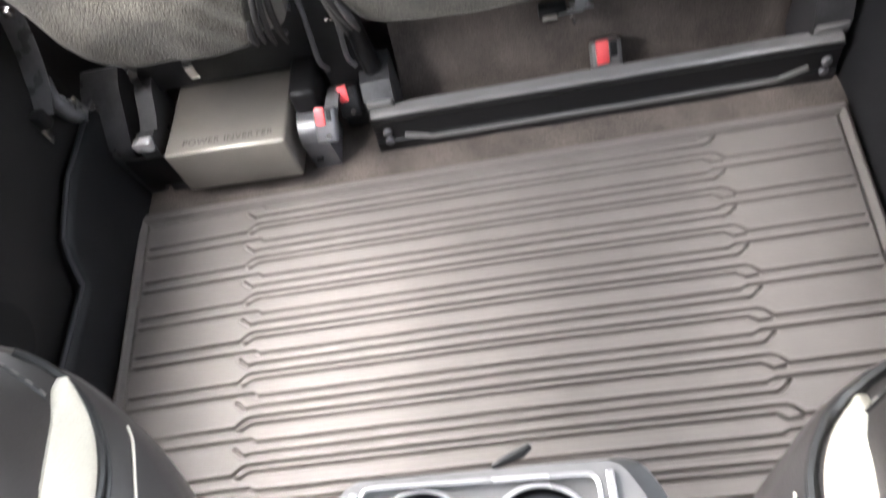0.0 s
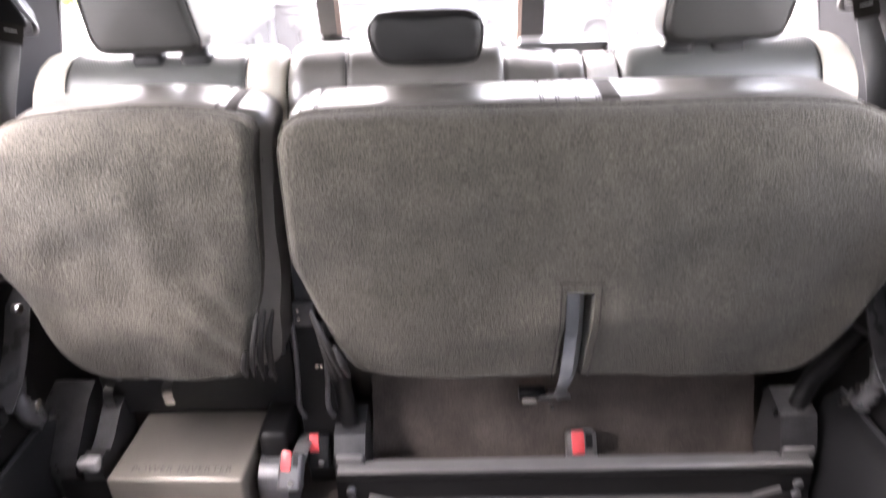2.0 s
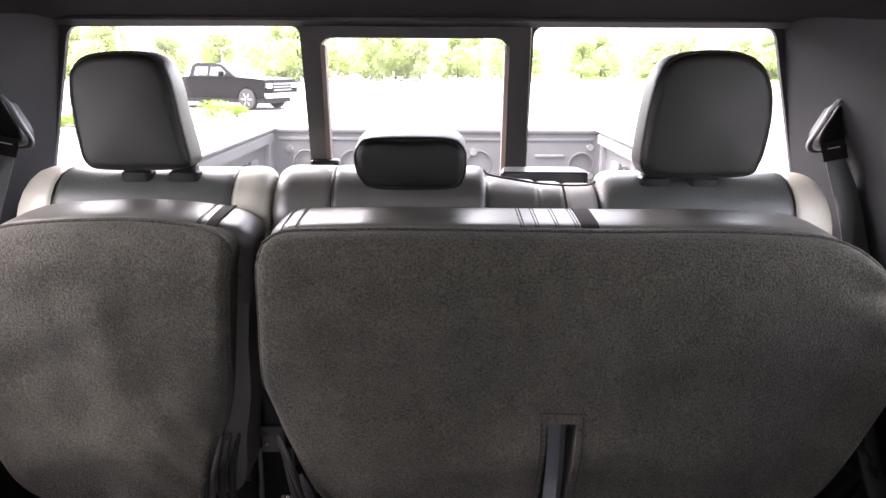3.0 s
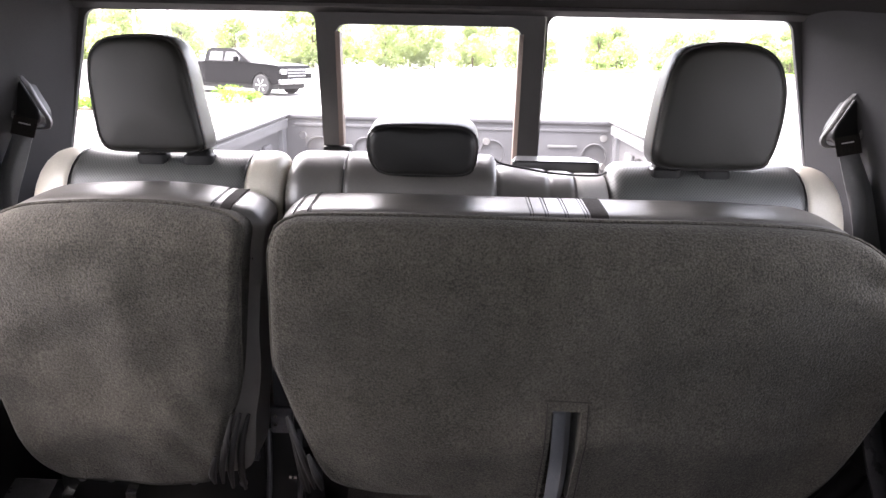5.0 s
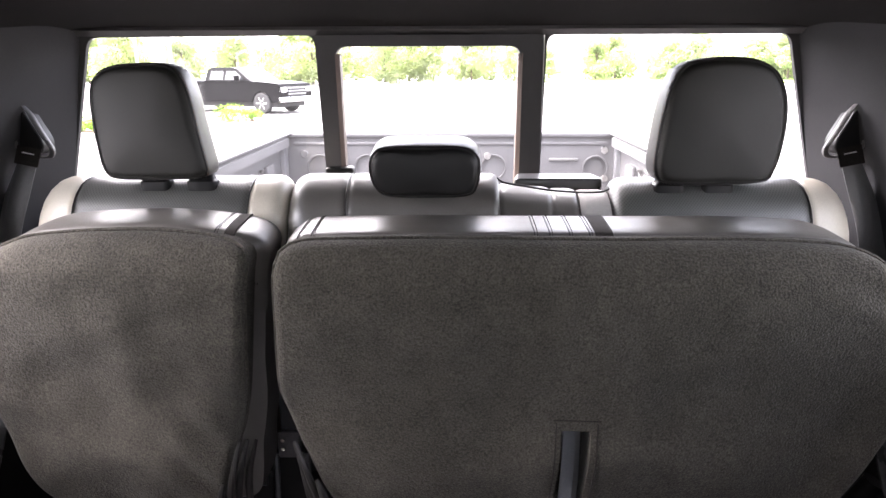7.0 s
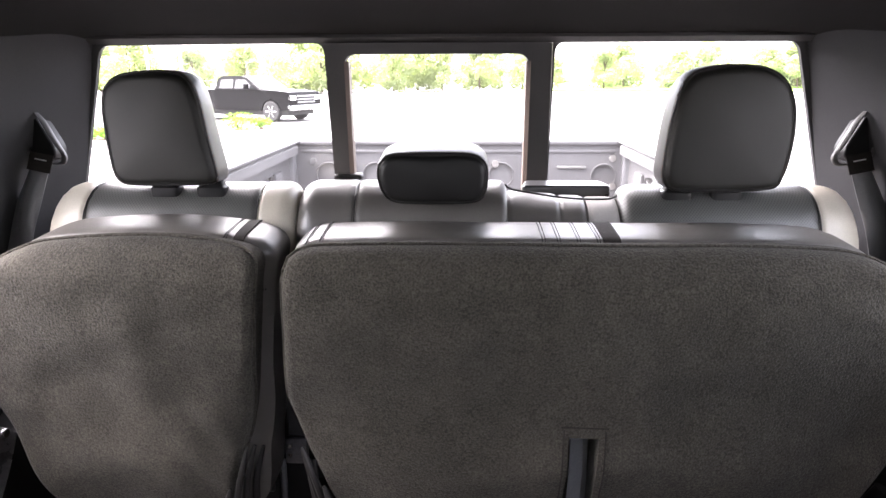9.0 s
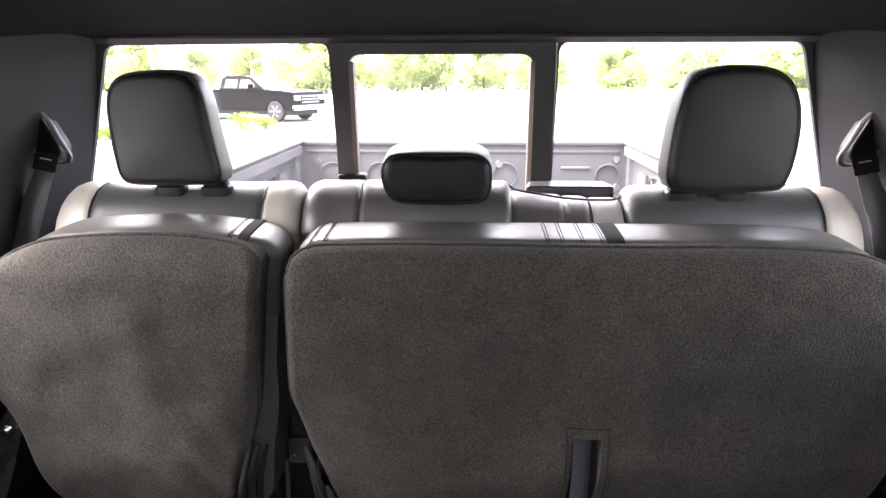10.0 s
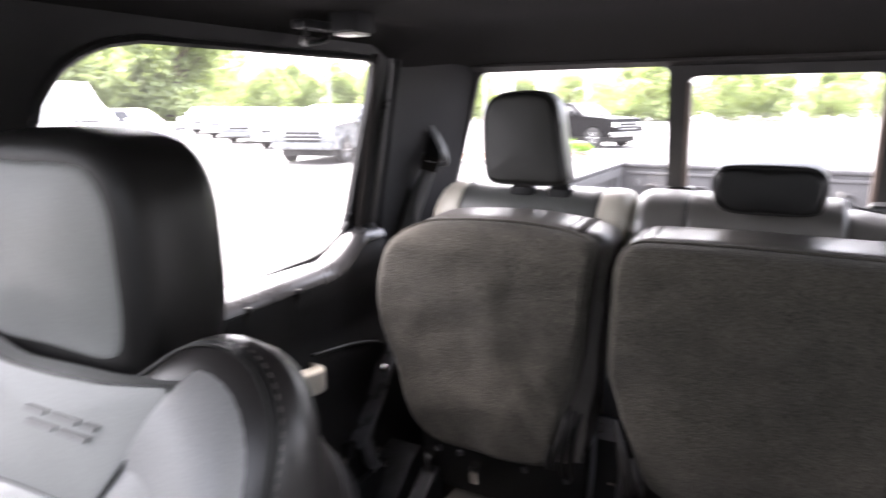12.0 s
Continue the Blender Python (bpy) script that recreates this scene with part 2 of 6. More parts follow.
CARSILVER = surf("silver_car_paint", (0.42, 0.43, 0.44), 0.3, metal=0.5, fine=40, var=0.03, bump=0, coat=0.8)
LIGHTLENS = surf("headlight_lens", (0.8, 0.8, 0.78), 0.15, bump=0, spec=0.8)

# ---- shape helpers ----


def finish(name, bm, material, sharp=42):
    bmesh.ops.recalc_face_normals(bm, faces=bm.faces)
    me = bpy.data.meshes.new(name)
    bm.to_mesh(me)
    bm.free()
    me.materials.append(material)
    me.polygons.foreach_set("use_smooth", [True] * len(me.polygons))
    me.set_sharp_from_angle(angle=radians(sharp))
    return me


def part(name, bm, material, parent, label="", sharp=42):
    """Links a bmesh as one mesh under a thing or a part."""
    ob = new(name, finish(name, bm, material, sharp))
    ob.parent = parent
    if parent.type == "EMPTY":
        ob.matrix_parent_inverse = Matrix.Translation(-parent.location)
    return tagged(ob, label) if label else ob


def single(name, bm, material, label, category, group="", kind="", sharp=42):
    return tagged(new(name, finish(name, bm, material, sharp)), label, category, group, kind)


def thing(name, base, label, category, group="", kind=""):
    ob = new(name)
    ob.location = base
    ob.empty_display_size = 0.05
    return tagged(ob, label, category, group, kind)


def B():
    return bmesh.new()


def box(bm, lo, hi, bevel=0.003, seg=2, turn=None):
    c = [(a + b) / 2 for a, b in zip(lo, hi)]
    m = Matrix.Translation(c) @ (turn or Matrix()) @ Matrix.Diagonal([b - a for a, b in zip(lo, hi)] + [1])
    got = bmesh.ops.create_cube(bm, size=1, matrix=m)["verts"]
    if bevel:
        edges = list({e for v in got for e in v.link_edges})
        bmesh.ops.bevel(bm, geom=edges, offset=bevel, segments=seg, profile=0.5, affect="EDGES")
    return bm


def spline(pts, n, closed=True):
    """n even points on a smooth line through pts."""
    p = np.array(pts, float)
    k = len(p)
    out = []
    for i in range(k if closed else k - 1):
        a, b, c, d = (p[(i + j) % k] if closed else p[min(max(i + j, 0), k - 1)] for j in (-1, 0, 1, 2))
        for t in np.linspace(0, 1, 12, endpoint=False):
            out.append(0.5 * (2 * b + (c - a) * t + (2 * a - 5 * b + 4 * c - d) * t * t + (3 * b - a - 3 * c + d) * t**3))
    out.append(p[0] if closed else p[-1])
    return resample(out, n, closed)


def resample(pts, n, closed=True):
    q = np.array(pts, float)
    s = np.r_[0, np.cumsum(np.linalg.norm(np.diff(q, axis=0), axis=1))]
    at = np.linspace(0, s[-1], n, endpoint=not closed)
    return np.stack([np.interp(at, s, q[:, i]) for i in range(q.shape[1])], 1)


def rounded(corners, r, seg=6):
    """A closed 2D outline with rounded corners; r is one radius or one for each corner."""
    out, k = [], len(corners)
    rs = [r] * k if isinstance(r, (int, float)) else r
    for i in range(k):
        p = Vector(corners[i])
        a, b = (Vector(corners[i - 1]) - p), (Vector(corners[(i + 1) % k]) - p)
        d = min(rs[i], a.length * 0.49, b.length * 0.49)
        s, e = p + a.normalized() * d, p + b.normalized() * d
        for t in np.linspace(0, 1, seg + 1):
            out.append(tuple(s * (1 - t) ** 2 + p * 2 * t * (1 - t) + e * t * t))
    return out


def loft(bm, loops, cap0=True, cap1=True, cyclic=True):
    rows = [[bm.verts.new(p) for p in loop] for loop in loops]
    k = len(rows[0])
    for a, b in zip(rows, rows[1:]):
        for i in range(k if cyclic else k - 1):
            j = (i + 1) % k
            bm.faces.new((a[i], a[j], b[j], b[i]))
    if cap0 and cyclic:
        bm.faces.new(rows[0])
    if cap1 and cyclic:
        bm.faces.new(rows[-1])
    return rows


def tube(bm, pts, r, seg=8, closed=False):
    p = [Vector(v) for v in pts]
    loops = []
    for i, v in enumerate(p):
        a = p[i - 1] if (i or closed) else p[i]
        b = p[(i + 1) % len(p)] if (closed or i + 1 < len(p)) else p[i]
        d = (b - a).normalized()
        side = d.cross(Vector((0.31, 0.17, 0.94))).normalized()
        up = side.cross(d)
        rad = r[i] if isinstance(r, (list, tuple)) else r
        loops.append([v + (side * math.cos(t) + up * math.sin(t)) * rad for t in np.linspace(0, 2 * math.pi, seg, endpoint=False)])
    if closed:
        loops.append(loops[0])
        loft(bm, loops, False, False)
        bmesh.ops.remove_doubles(bm, verts=bm.verts, dist=1e-6)
    else:
        loft(bm, loops)
    return bm


def ribbon(bm, pts, across, width, thick=0.0014, n=0):
    """A strap of webbing along pts, its width along the vector(s) across."""
    p = [Vector(v) for v in (spline(pts, n, False) if n else pts)]
    loops = []
    for i, v in enumerate(p):
        d = (p[min(i + 1, len(p) - 1)] - p[max(i - 1, 0)]).normalized()
        w = Vector(across).normalized()
        nrm = d.cross(w).normalized() * thick / 2
        w = nrm.cross(d).normalized() * width / 2
        loops.append([v - w - nrm, v + w - nrm, v + w + nrm, v - w + nrm])
    loft(bm, loops)
    return bm


def lathe(bm, profile, centre, seg=24, axis="z"):
    loops = []
    for r, h in profile:
        ring = []
        for t in np.linspace(0, 2 * math.pi, seg, endpoint=False):
            a, b = r * math.cos(t), r * math.sin(t)
            q = (a, b, h) if axis == "z" else ((h, a, b) if axis == "x" else (a, h, b))
            ring.append(Vector(centre) + Vector(q))
        loops.append(ring)
    loft(bm, loops)
    return bm


def inset(loop, c, d):
    """Points of a 2D loop drawn d towards c."""
    out = []
    for p in loop:
        v = np.array(c) - p
        k = np.linalg.norm(v)
        out.append(p + v / k * min(d, k * 0.95))
    return np.array(out)


def pad(bm, loop, front, back, edge=0.02, bulge=0.0, rings=8, place=None, back_edge=0.0):
    """A stuffed pad over a 2D outline (u, v): front(u, v) is the depth of its face; back the depth of its rear."""
    place = place or (lambda u, v, w: (u, w, v))
    c = loop.mean(0)
    f = front if callable(front) else (lambda u, v: front)
    loops = []
    bl = inset(loop, c, back_edge)
    if back_edge:
        for t in np.linspace(0, math.pi / 2, 5):
            q = inset(loop, c, back_edge * (1 - math.sin(t)))
            loops.append([(*p, back - back_edge * (1 - math.cos(t))) for p in q])
    else:
        loops.append([(*p, back) for p in bl])
    for t in np.linspace(0, math.pi / 2, 6):
        q = inset(loop, c, edge * (1 - math.cos(t)))
        loops.append([(p[0], p[1], f(*p) + edge * (1 - math.sin(t))) for p in q])
    base = inset(loop, c, edge)
    for s in np.linspace(1, 0.06, rings)[1:]:
        q = c + (base - c) * s
        loops.append([(p[0], p[1], f(*p) - bulge * (1 - s * s)) for p in q])
    return loft(bm, [[place(*p) for p in lp] for lp in loops])


def plate(bm, outer, holes, place, thick):
    """A flat plate with holes: 2D outlines, laid out by place(u, v, w), w running from 0 to thick."""
    flat = bmesh.new()
    edges = []
    for lp in (outer, *holes):
        vs = [flat.verts.new((p[0], p[1], 0)) for p in lp]
        edges += [flat.edges.new((vs[i], vs[(i + 1) % len(vs)])) for i in range(len(vs))]
    bmesh.ops.triangle_fill(flat, edges=edges, use_beauty=True)
    flat.verts.index_update()
    tri = [[v.index for v in fc.verts] for fc in flat.faces]
    co = [v.co.copy() for v in flat.verts]
    flat.free()
    a = [bm.verts.new(place(p.x, p.y, 0)) for p in co]
    b = [bm.verts.new(place(p.x, p.y, thick)) for p in co]
    for t in tri:
        bm.faces.new([a[i] for i in t])
        bm.faces.new([b[i] for i in reversed(t)])
    at = 0
    for lp in (outer, *holes):
        k = len(lp)
        for i in range(k):
            j = (i + 1) % k
            bm.faces.new((a[at + i], a[at + j], b[at + j], b[at + i]))
        at += k
    return bm


def stitches(bm, pts, length=0.006, gap=0.004, r=0.0008):
    """A row of single thread stitches along a line."""
    p = np.array(pts, float)
    total = np.linalg.norm(np.diff(p, axis=0), axis=1).sum()
    n = max(int(total / (length + gap)), 2)
    q = resample(p, 2 * n, False)
    for i in range(0, 2 * n - 1, 2):
        a, b = Vector(q[i]), Vector(q[i + 1])
        d = (b - a).normalized()
        s = d.cross(Vector((0.3, 0.2, 0.93))).normalized()
        u = s.cross(d)
        loft(bm, [[v + (s * math.cos(t) + u * math.sin(t)) * r for t in (0, 2.1, 4.2)] for v in (a, b)])
    return bm

# ---- the cab's shell ----


def wall_x(z):
    """Half the cab's width at a height: upright below the glass, leaning in above it."""
    return 0.815 - max(0.0, z - 0.74) * 0.256


def glass_y(z):
    return 0.43 + (1.11 - z) * 0.10


def noisy(p, s, a):
    return a * noise.noise(Vector(p) * s)


# floor carpet: flat under the mat, with a soft swell under the rear bench
bm = B()
xs, ys = np.linspace(-0.86, 0.86, 60), np.r_[np.linspace(-2.0, -0.1, 30), np.linspace(-0.07, 0.46, 28)]
grid = [[bm.verts.new((x, y, -0.014 + (0.006 * (1 + noise.noise(Vector((x * 9, y * 9, 0)))) if y > 0.0 else 0))) for y in ys] for x in xs]
for i in range(len(xs) - 1):
    for j in range(len(ys) - 1):
        bm.faces.new((grid[i][j], grid[i + 1][j], grid[i + 1][j + 1], grid[i][j + 1]))
low = bmesh.ops.extrude_face_region(bm, geom=bm.faces[:])["geom"]
for v in low:
    if isinstance(v, bmesh.types.BMVert):
        v.co.z = -0.06
floor = single("floor", bm, CARPET, "dark brown cab floor carpet under the folded rear bench", "floor", kind="structure")

# carpeted ramp behind the storage rail
bm = B()
loops = []
for x in np.linspace(-0.16, 0.66, 40):
    sec = [(0.122, -0.008), (0.16, 0.006), (0.20, 0.030), (0.235, 0.080), (0.262, 0.150), (0.285, 0.24), (0.300, 0.34), (0.45, 0.34), (0.45, -0.02), (0.122, -0.02)]
    loops.append([(x, y + (noisy((x, y, z), 9.0, 0.006) if 0.13 < y < 0.3 else 0), z) for y, z in sec])
loft(bm, loops)
single("floor_ramp", bm, CARPET, "brown carpeted ramp behind the storage rail", "floor", kind="structure", sharp=60)

# rear wall: carpeted below the glass, trim above and beside it
bm = B()
loft(bm, [[(-0.86, 0.44, z), (0.86, 0.44, z), (0.86, 0.50, z), (-0.86, 0.50, z)] for z in (-0.06, 0.30, 0.55, 0.775)])
wall_rear = single("wall_rear", bm, CARPET, "carpeted rear wall of the cab below the back glass", "wall", kind="structure")
bm = B()
top_out = [(-0.86, 1.26), (-0.86, 0.775), (0.86, 0.775), (0.86, 1.26)]
win_out = rounded([(-0.70, 1.145), (-0.792, 0.785), (0.792, 0.785), (0.70, 1.145)], 0.03)
plate(bm, top_out, [win_out], lambda u, v, w: (u, glass_y(v) + 0.012 + w, v), 0.03)
single("wall_rear_upper", bm, TRIM, "dark upper rear wall of the cab round the back glass", "wall", kind="structure")

# headliner: flat in the middle, curving down to the doors and to the back glass
bm = B()
xs, ys = np.linspace(-0.745, 0.745, 121), np.concatenate([np.linspace(-1.62, -0.5, 24), np.linspace(-0.49, 0.425, 110)])


def roof_z(x, y):
    side = max(0.0, (abs(x) - 0.48) / 0.265)
    rear = max(0.0, (y - 0.05) / 0.375)
    a, b = 0.084 * side**2, 0.068 * rear**2
    # lip round the raised, rounded middle field
    d = y + 0.075 + 0.25 * (min(abs(x), 0.40) / 0.36) ** 2.5
    lip = max(0.0, min(1.0, (d + 0.02) / 0.04))
    over_door = max(0.0, min(1.0, (abs(x) - 0.58) / 0.08)) * max(0.0, min(1.0, (0.12 - y) / 0.10))
    keep = 1 - over_door * over_door * (3 - 2 * over_door)
    return 1.218 - (a**4 + b**4) ** 0.25 - keep * (0.013 * lip * lip * (3 - 2 * lip) + 0.010 * max(0, min(1, (y + 0.25) / 0.06))) - 0.004 * math.exp(-(((d - 0.015) / 0.016) ** 2)) * max(0.0, min(1.0, (0.40 - abs(x)) / 0.05))


grid = [[bm.verts.new((x, y, roof_z(x, y))) for y in ys] for x in xs]
for i in range(len(xs) - 1):
    for j in range(len(ys) - 1):
        bm.faces.new((grid[i][j], grid[i + 1][j], grid[i + 1][j + 1], grid[i][j + 1]))
up = bmesh.ops.extrude_face_region(bm, geom=bm.faces[:])["geom"]
for v in up:
    if isinstance(v, bmesh.types.BMVert):
        v.co.z = 1.27
single("ceiling", bm, LINER, "dark grey cloth headliner of the cab", "ceiling", kind="structure")

# front of the cab, unseen: a plain bulkhead up to the dash, and the sloping windscreen from there to the roof's front
# edge, sized to dose the light
bm = B()
box(bm, (-0.86, -2.06, -0.06), (0.86, -2.0, 0.97), 0.01)
single("wall_front", bm, DOORTRIM, "plain dark front bulkhead of the cab below the windscreen", "wall", kind="structure")
bm = B()
loft(bm, [[(-0.765, -2.03, 0.972 + g), (0.765, -2.03, 0.972 + g), (0.70, -1.605, 1.225 + g), (-0.70, -1.605, 1.225 + g)] for g in (0.0, 0.005)])
ws = single("windscreen", bm, FRONTGLASS, "unseen sloping windscreen of dimmed glass", "windscreen", kind="structure")
ws.visible_shadow = False

# ---- back glass: three panes in a plastic frame, the middle one a slider ----
window = thing("window_1", (0, 0.43, 0.785), "three-pane sliding rear window in a grey plastic frame", "window", kind="structure")
PANES = {
    "left": rounded([(-0.664, 1.116), (-0.757, 0.80), (-0.216, 0.80), (-0.230, 1.119)], [0.02, 0.02, 0.02, 0.02]),
    "middle": rounded([(-0.190, 1.098), (-0.186, 0.80), (0.164, 0.80), (0.161, 1.098)], [0.025, 0.01, 0.01, 0.025]),
    "right": rounded([(0.211, 1.119), (0.204, 0.80), (0.757, 0.80), (0.661, 1.119)], [0.02, 0.02, 0.02, 0.02]),
}
frame_out = rounded([(-0.685, 1.136), (-0.778, 0.79), (0.778, 0.79), (0.685, 1.136)], 0.03)
slide_out = rounded([(-0.229, 1.121), (-0.222, 0.795), (0.207, 0.795), (0.206, 1.121)], 0.006)
bm = B()
plate(bm, frame_out, [PANES["left"], slide_out, PANES["right"]], lambda u, v, w: (u, glass_y(v) - 0.006 + w, v), 0.010)
part("window_frame", bm, FRAMEGREY, window, "dark grey plastic frame")
bm = B()
slide_in = rounded([(-0.2265, 1.1185), (-0.2195, 0.797), (0.2045, 0.797), (0.2035, 1.1185)], 0.005)
plate(bm, slide_in, [PANES["middle"]], lambda u, v, w: (u, glass_y(v) - 0.020 + w, v), 0.024)
part("slider_frame", bm, FRAMEGREY, window, "frame of the sliding pane")
# brown strips that paint the warm reflection on the slider posts
for sx in (-0.1855, 0.1605):
    bm = B()
    s = 1 if sx > 0 else -1
    loft(bm, [[(sx - 0.004 * s, glass_y(z) - 0.016, z), (sx + 0.004 * s, glass_y(z) - 0.022, z), (sx + 0.004 * s, glass_y(z) + 0.012, z),
               (sx - 0.004 * s, glass_y(z) + 0.012, z)] for z in np.linspace(0.80, 1.085, 8)])
    part("seal", bm, POSTBROWN, window, "brown strip, the post's warm reflection in its colour")
for nm, lp in PANES.items():
    bm = B()
    c = np.mean(lp, axis=0)
    plate(bm, [tuple(c + (np.array(p) - c) * 1.01) for p in lp], [], lambda u, v, w: (u, glass_y(v) + 0.001 + w, v), 0.004)
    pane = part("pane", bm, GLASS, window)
    pane.visible_shadow = False
bm = B()
box(bm, (-0.222, 0.425, 0.83), (-0.165, 0.458, 0.868), 0.006, 3)
part("latch", bm, PLASTIC, window, "black slider latch")
# header strip above the glass
bm = B()
loft(bm, [[(x, 0.405, 1.128), (x, 0.418, 1.118), (x, 0.432, 1.122), (x, 0.430, 1.15), (x, 0.408, 1.15)] for x in np.linspace(-0.69, 0.69, 20)])
single("trim", bm, FRAMEGREY, "grey plastic header trim above the rear window", "trim", kind="structure")

# ---- side walls, doors and pillars, one set for each side ----


def side_place(s):
    return lambda u, v, w: (s * (wall_x(v) + w), u, v)


HOLE = [tuple(p) for p in resample(
    [(-0.62, 0.735), (-0.30, 0.734), (-0.17, 0.736), (-0.05, 0.741), (-0.01, 0.750), (0.03, 0.770), (0.054, 0.790), (0.058, 0.82),
     (0.056, 0.95), (0.053, 1.117), (0.046, 1.128), (0.03, 1.131), (-0.48, 1.128), (-0.535, 1.118), (-0.58, 1.094), (-0.606, 1.055),
     (-0.618, 1.0), (-0.62, 0.735)], 90)]


def side(s, n):
    # lower body skin and front part of the side, with the front door's opening
    bm = B()
    plate(bm, [(-2.0, -0.06), (0.50, -0.06), (0.50, 0.72), (-2.0, 0.72)], [], lambda u, v, w: (s * (0.83 + w), u, v), 0.04)
    single(f"wall_side_{n}", bm, DOORTRIM, "dark lower side wall of the cab", "wall", kind="structure")
    bm = B()
    front_hole = rounded([(-1.75, 0.78), (-0.88, 0.78), (-0.88, 1.10), (-1.58, 1.10)], 0.05)
    plate(bm, [(-2.0, 0.72), (-0.70, 0.72), (-0.70, 1.25), (-2.0, 1.25)], [front_hole], side_place(s), 0.05)
    single(f"wall_front_door_{n}", bm, DOORTRIM, "dark front door frame and centre pillar", "wall", kind="structure")
    bm = B()
    plate(bm, rounded([(-1.86, 0.74), (-0.79, 0.74), (-0.79, 1.13), (-1.61, 1.13)], 0.05), [], lambda u, v, w: (s * (wall_x(v) + 0.03 + w), u, v), 0.004)
    g = single(f"window_front_{n}", bm, FRONTGLASS, "unseen front door side glass, dimmed", "window", kind="structure")
    g.visible_shadow = False

    # rear door
    door = thing(f"door_{n}", (s * 0.80, -0.25, 0.10), "black rear door trim with a pale grip and side glass", "door", kind="structure")
    bm = B()
    outer = [(-0.70, 0.72), (0.11, 0.72), (0.14, 0.80), (0.125, 0.95), (0.11, 1.21), (-0.70, 1.21)]
    plate(bm, outer, [HOLE], side_place(s), 0.014)
    part("window_frame", bm, PLASTIC, door, "black door frame")
    bm = B()
    ring = [(s * (wall_x(v) - 0.001), u, v) for u, v in HOLE]
    tube(bm, ring, 0.0065, 6, True)
    part("seal", bm, PLASTIC, door, "black rubber glass seal")
    bm = B()
    c = np.mean(HOLE, axis=0)
    plate(bm, [tuple(c + (np.array(p) - c) * 1.02) for p in HOLE], [], lambda u, v, w: (s * (wall_x(v) + 0.005 + w), u, v), 0.004)
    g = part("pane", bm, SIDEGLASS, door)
    g.visible_shadow = False
    # trim panel: one section swept along the door, with ledge, armrest and pocket
    bm = B()
    loops = []
    for y in np.linspace(-0.70, 0.14, 40):
        lift = 0.055 * max(0.0, min(1.0, (y + 0.05) / 0.11)) ** 1.5
        arm = 1 / (1 + math.exp((y + 0.06) / 0.03))
        sec = [(0.835, 0.728 + lift), (0.800, 0.730 + lift), (0.780, 0.722 + lift), (0.763, 0.702 + lift), (0.766, 0.66), (0.780, 0.60),
               (0.780 - 0.002 * arm, 0.565), (0.768 - 0.004 * arm, 0.545), (0.764 - 0.006 * arm, 0.525), (0.768 - 0.004 * arm, 0.49),
               (0.780, 0.46), (0.785, 0.40), (0.795, 0.30), (0.80, 0.16), (0.815, 0.02), (0.835, 0.02)]
        loops.append([(s * x, y, z) for x, z in sec])
    loft(bm, loops)
    panel = part("door_panel", bm, DOORTRIM, door, "black moulded door trim", sharp=50)
    bm = B()
    loops = []
    for y in np.linspace(-0.69, 0.135, 40):
        lift = 0.055 * max(0.0, min(1.0, (y + 0.05) / 0.11)) ** 1.5
        loops.append([(s * x, y, z + lift) for x, z in ((0.815, 0.739), (0.797, 0.738), (0.780, 0.734), (0.766, 0.726), (0.758, 0.715), (0.7555, 0.706), (0.7595, 0.702), (0.780, 0.715), (0.815, 0.728))])
    loft(bm, loops)
    part("ledge", bm, LEDGE, panel, "glossy black ledge under the glass", sharp=60)
    for y in (-0.160, -0.287):
        bm = B()
        tube(bm, [(s * 0.7555, y, 0.714), (s * 0.7575, y, 0.701), (s * 0.7630, y, 0.685), (s * 0.7655, y, 0.66), (s * 0.7775, y, 0.61)], [0.0045, 0.004, 0.0016, 0.0014, 0.0014], 6)
        part("seam", bm, GREYLEATHER, panel)
    bm = B()
    tube(bm, spline([(s * 0.774, -0.105, 0.563), (s * 0.770, -0.04, 0.556), (s * 0.767, 0.03, 0.546), (s * 0.765, 0.09, 0.530), (s * 0.765, 0.13, 0.512)], 20, False), 0.0042, 8)
    part("accent", bm, GREYLEATHER, panel, "thin grey accent line")
    # pull cup: a pale grip standing off the armrest
    bm = B()
    pts = spline([(s * 0.765, -0.41, 0.574), (s * 0.742, -0.37, 0.574), (s * 0.730, -0.29, 0.570), (s * 0.729, -0.20, 0.561), (s * 0.732, -0.150, 0.553), (s * 0.742, -0.128, 0.550), (s * 0.766, -0.118, 0.547)], 28, False)
    loops = []
    for p in pts:
        loops.append([(p[0] + a, p[1], p[2] + b) for a, b in rounded([(-0.016, -0.040), (0.016, -0.040), (0.016, 0.008), (-0.016, 0.008)], 0.008, 3)])
    loft(bm, loops)
    part("grip", bm, PALE, door, "pale grey door pull")
    bm = B()
    box(bm, (min(s * 0.752, s * 0.785), -0.34, 0.542), (max(s * 0.752, s * 0.785), -0.17, 0.550), 0.003)
    part("switch_plate", bm, PLASTIC, door)
    bm = B()
    lathe(bm, [(0.0, 0.0), (0.055, 0.0), (0.062, -0.004), (0.066, 0.0), (0.066, 0.01)], (s * 0.795, -0.40, 0.23), 28, "x")
    part("speaker_cover", bm, PLASTIC, door)

    # sill: a step along the floor's edge
    bm = B()
    loops = []
    for y in np.linspace(-1.9, 0.16, 70):
        t = max(0.0, min(1.0, (y + 0.235) / 0.06))
        t = t * t * (3 - 2 * t)
        h = 0.102 + 0.078 * t + 0.032 * max(0.0, min(1.0, (y + 0.18) / 0.13))
        inner = 0.750 if s < 0 else 0.722 + 0.10 * max(-0.8, min(y, 0.0))
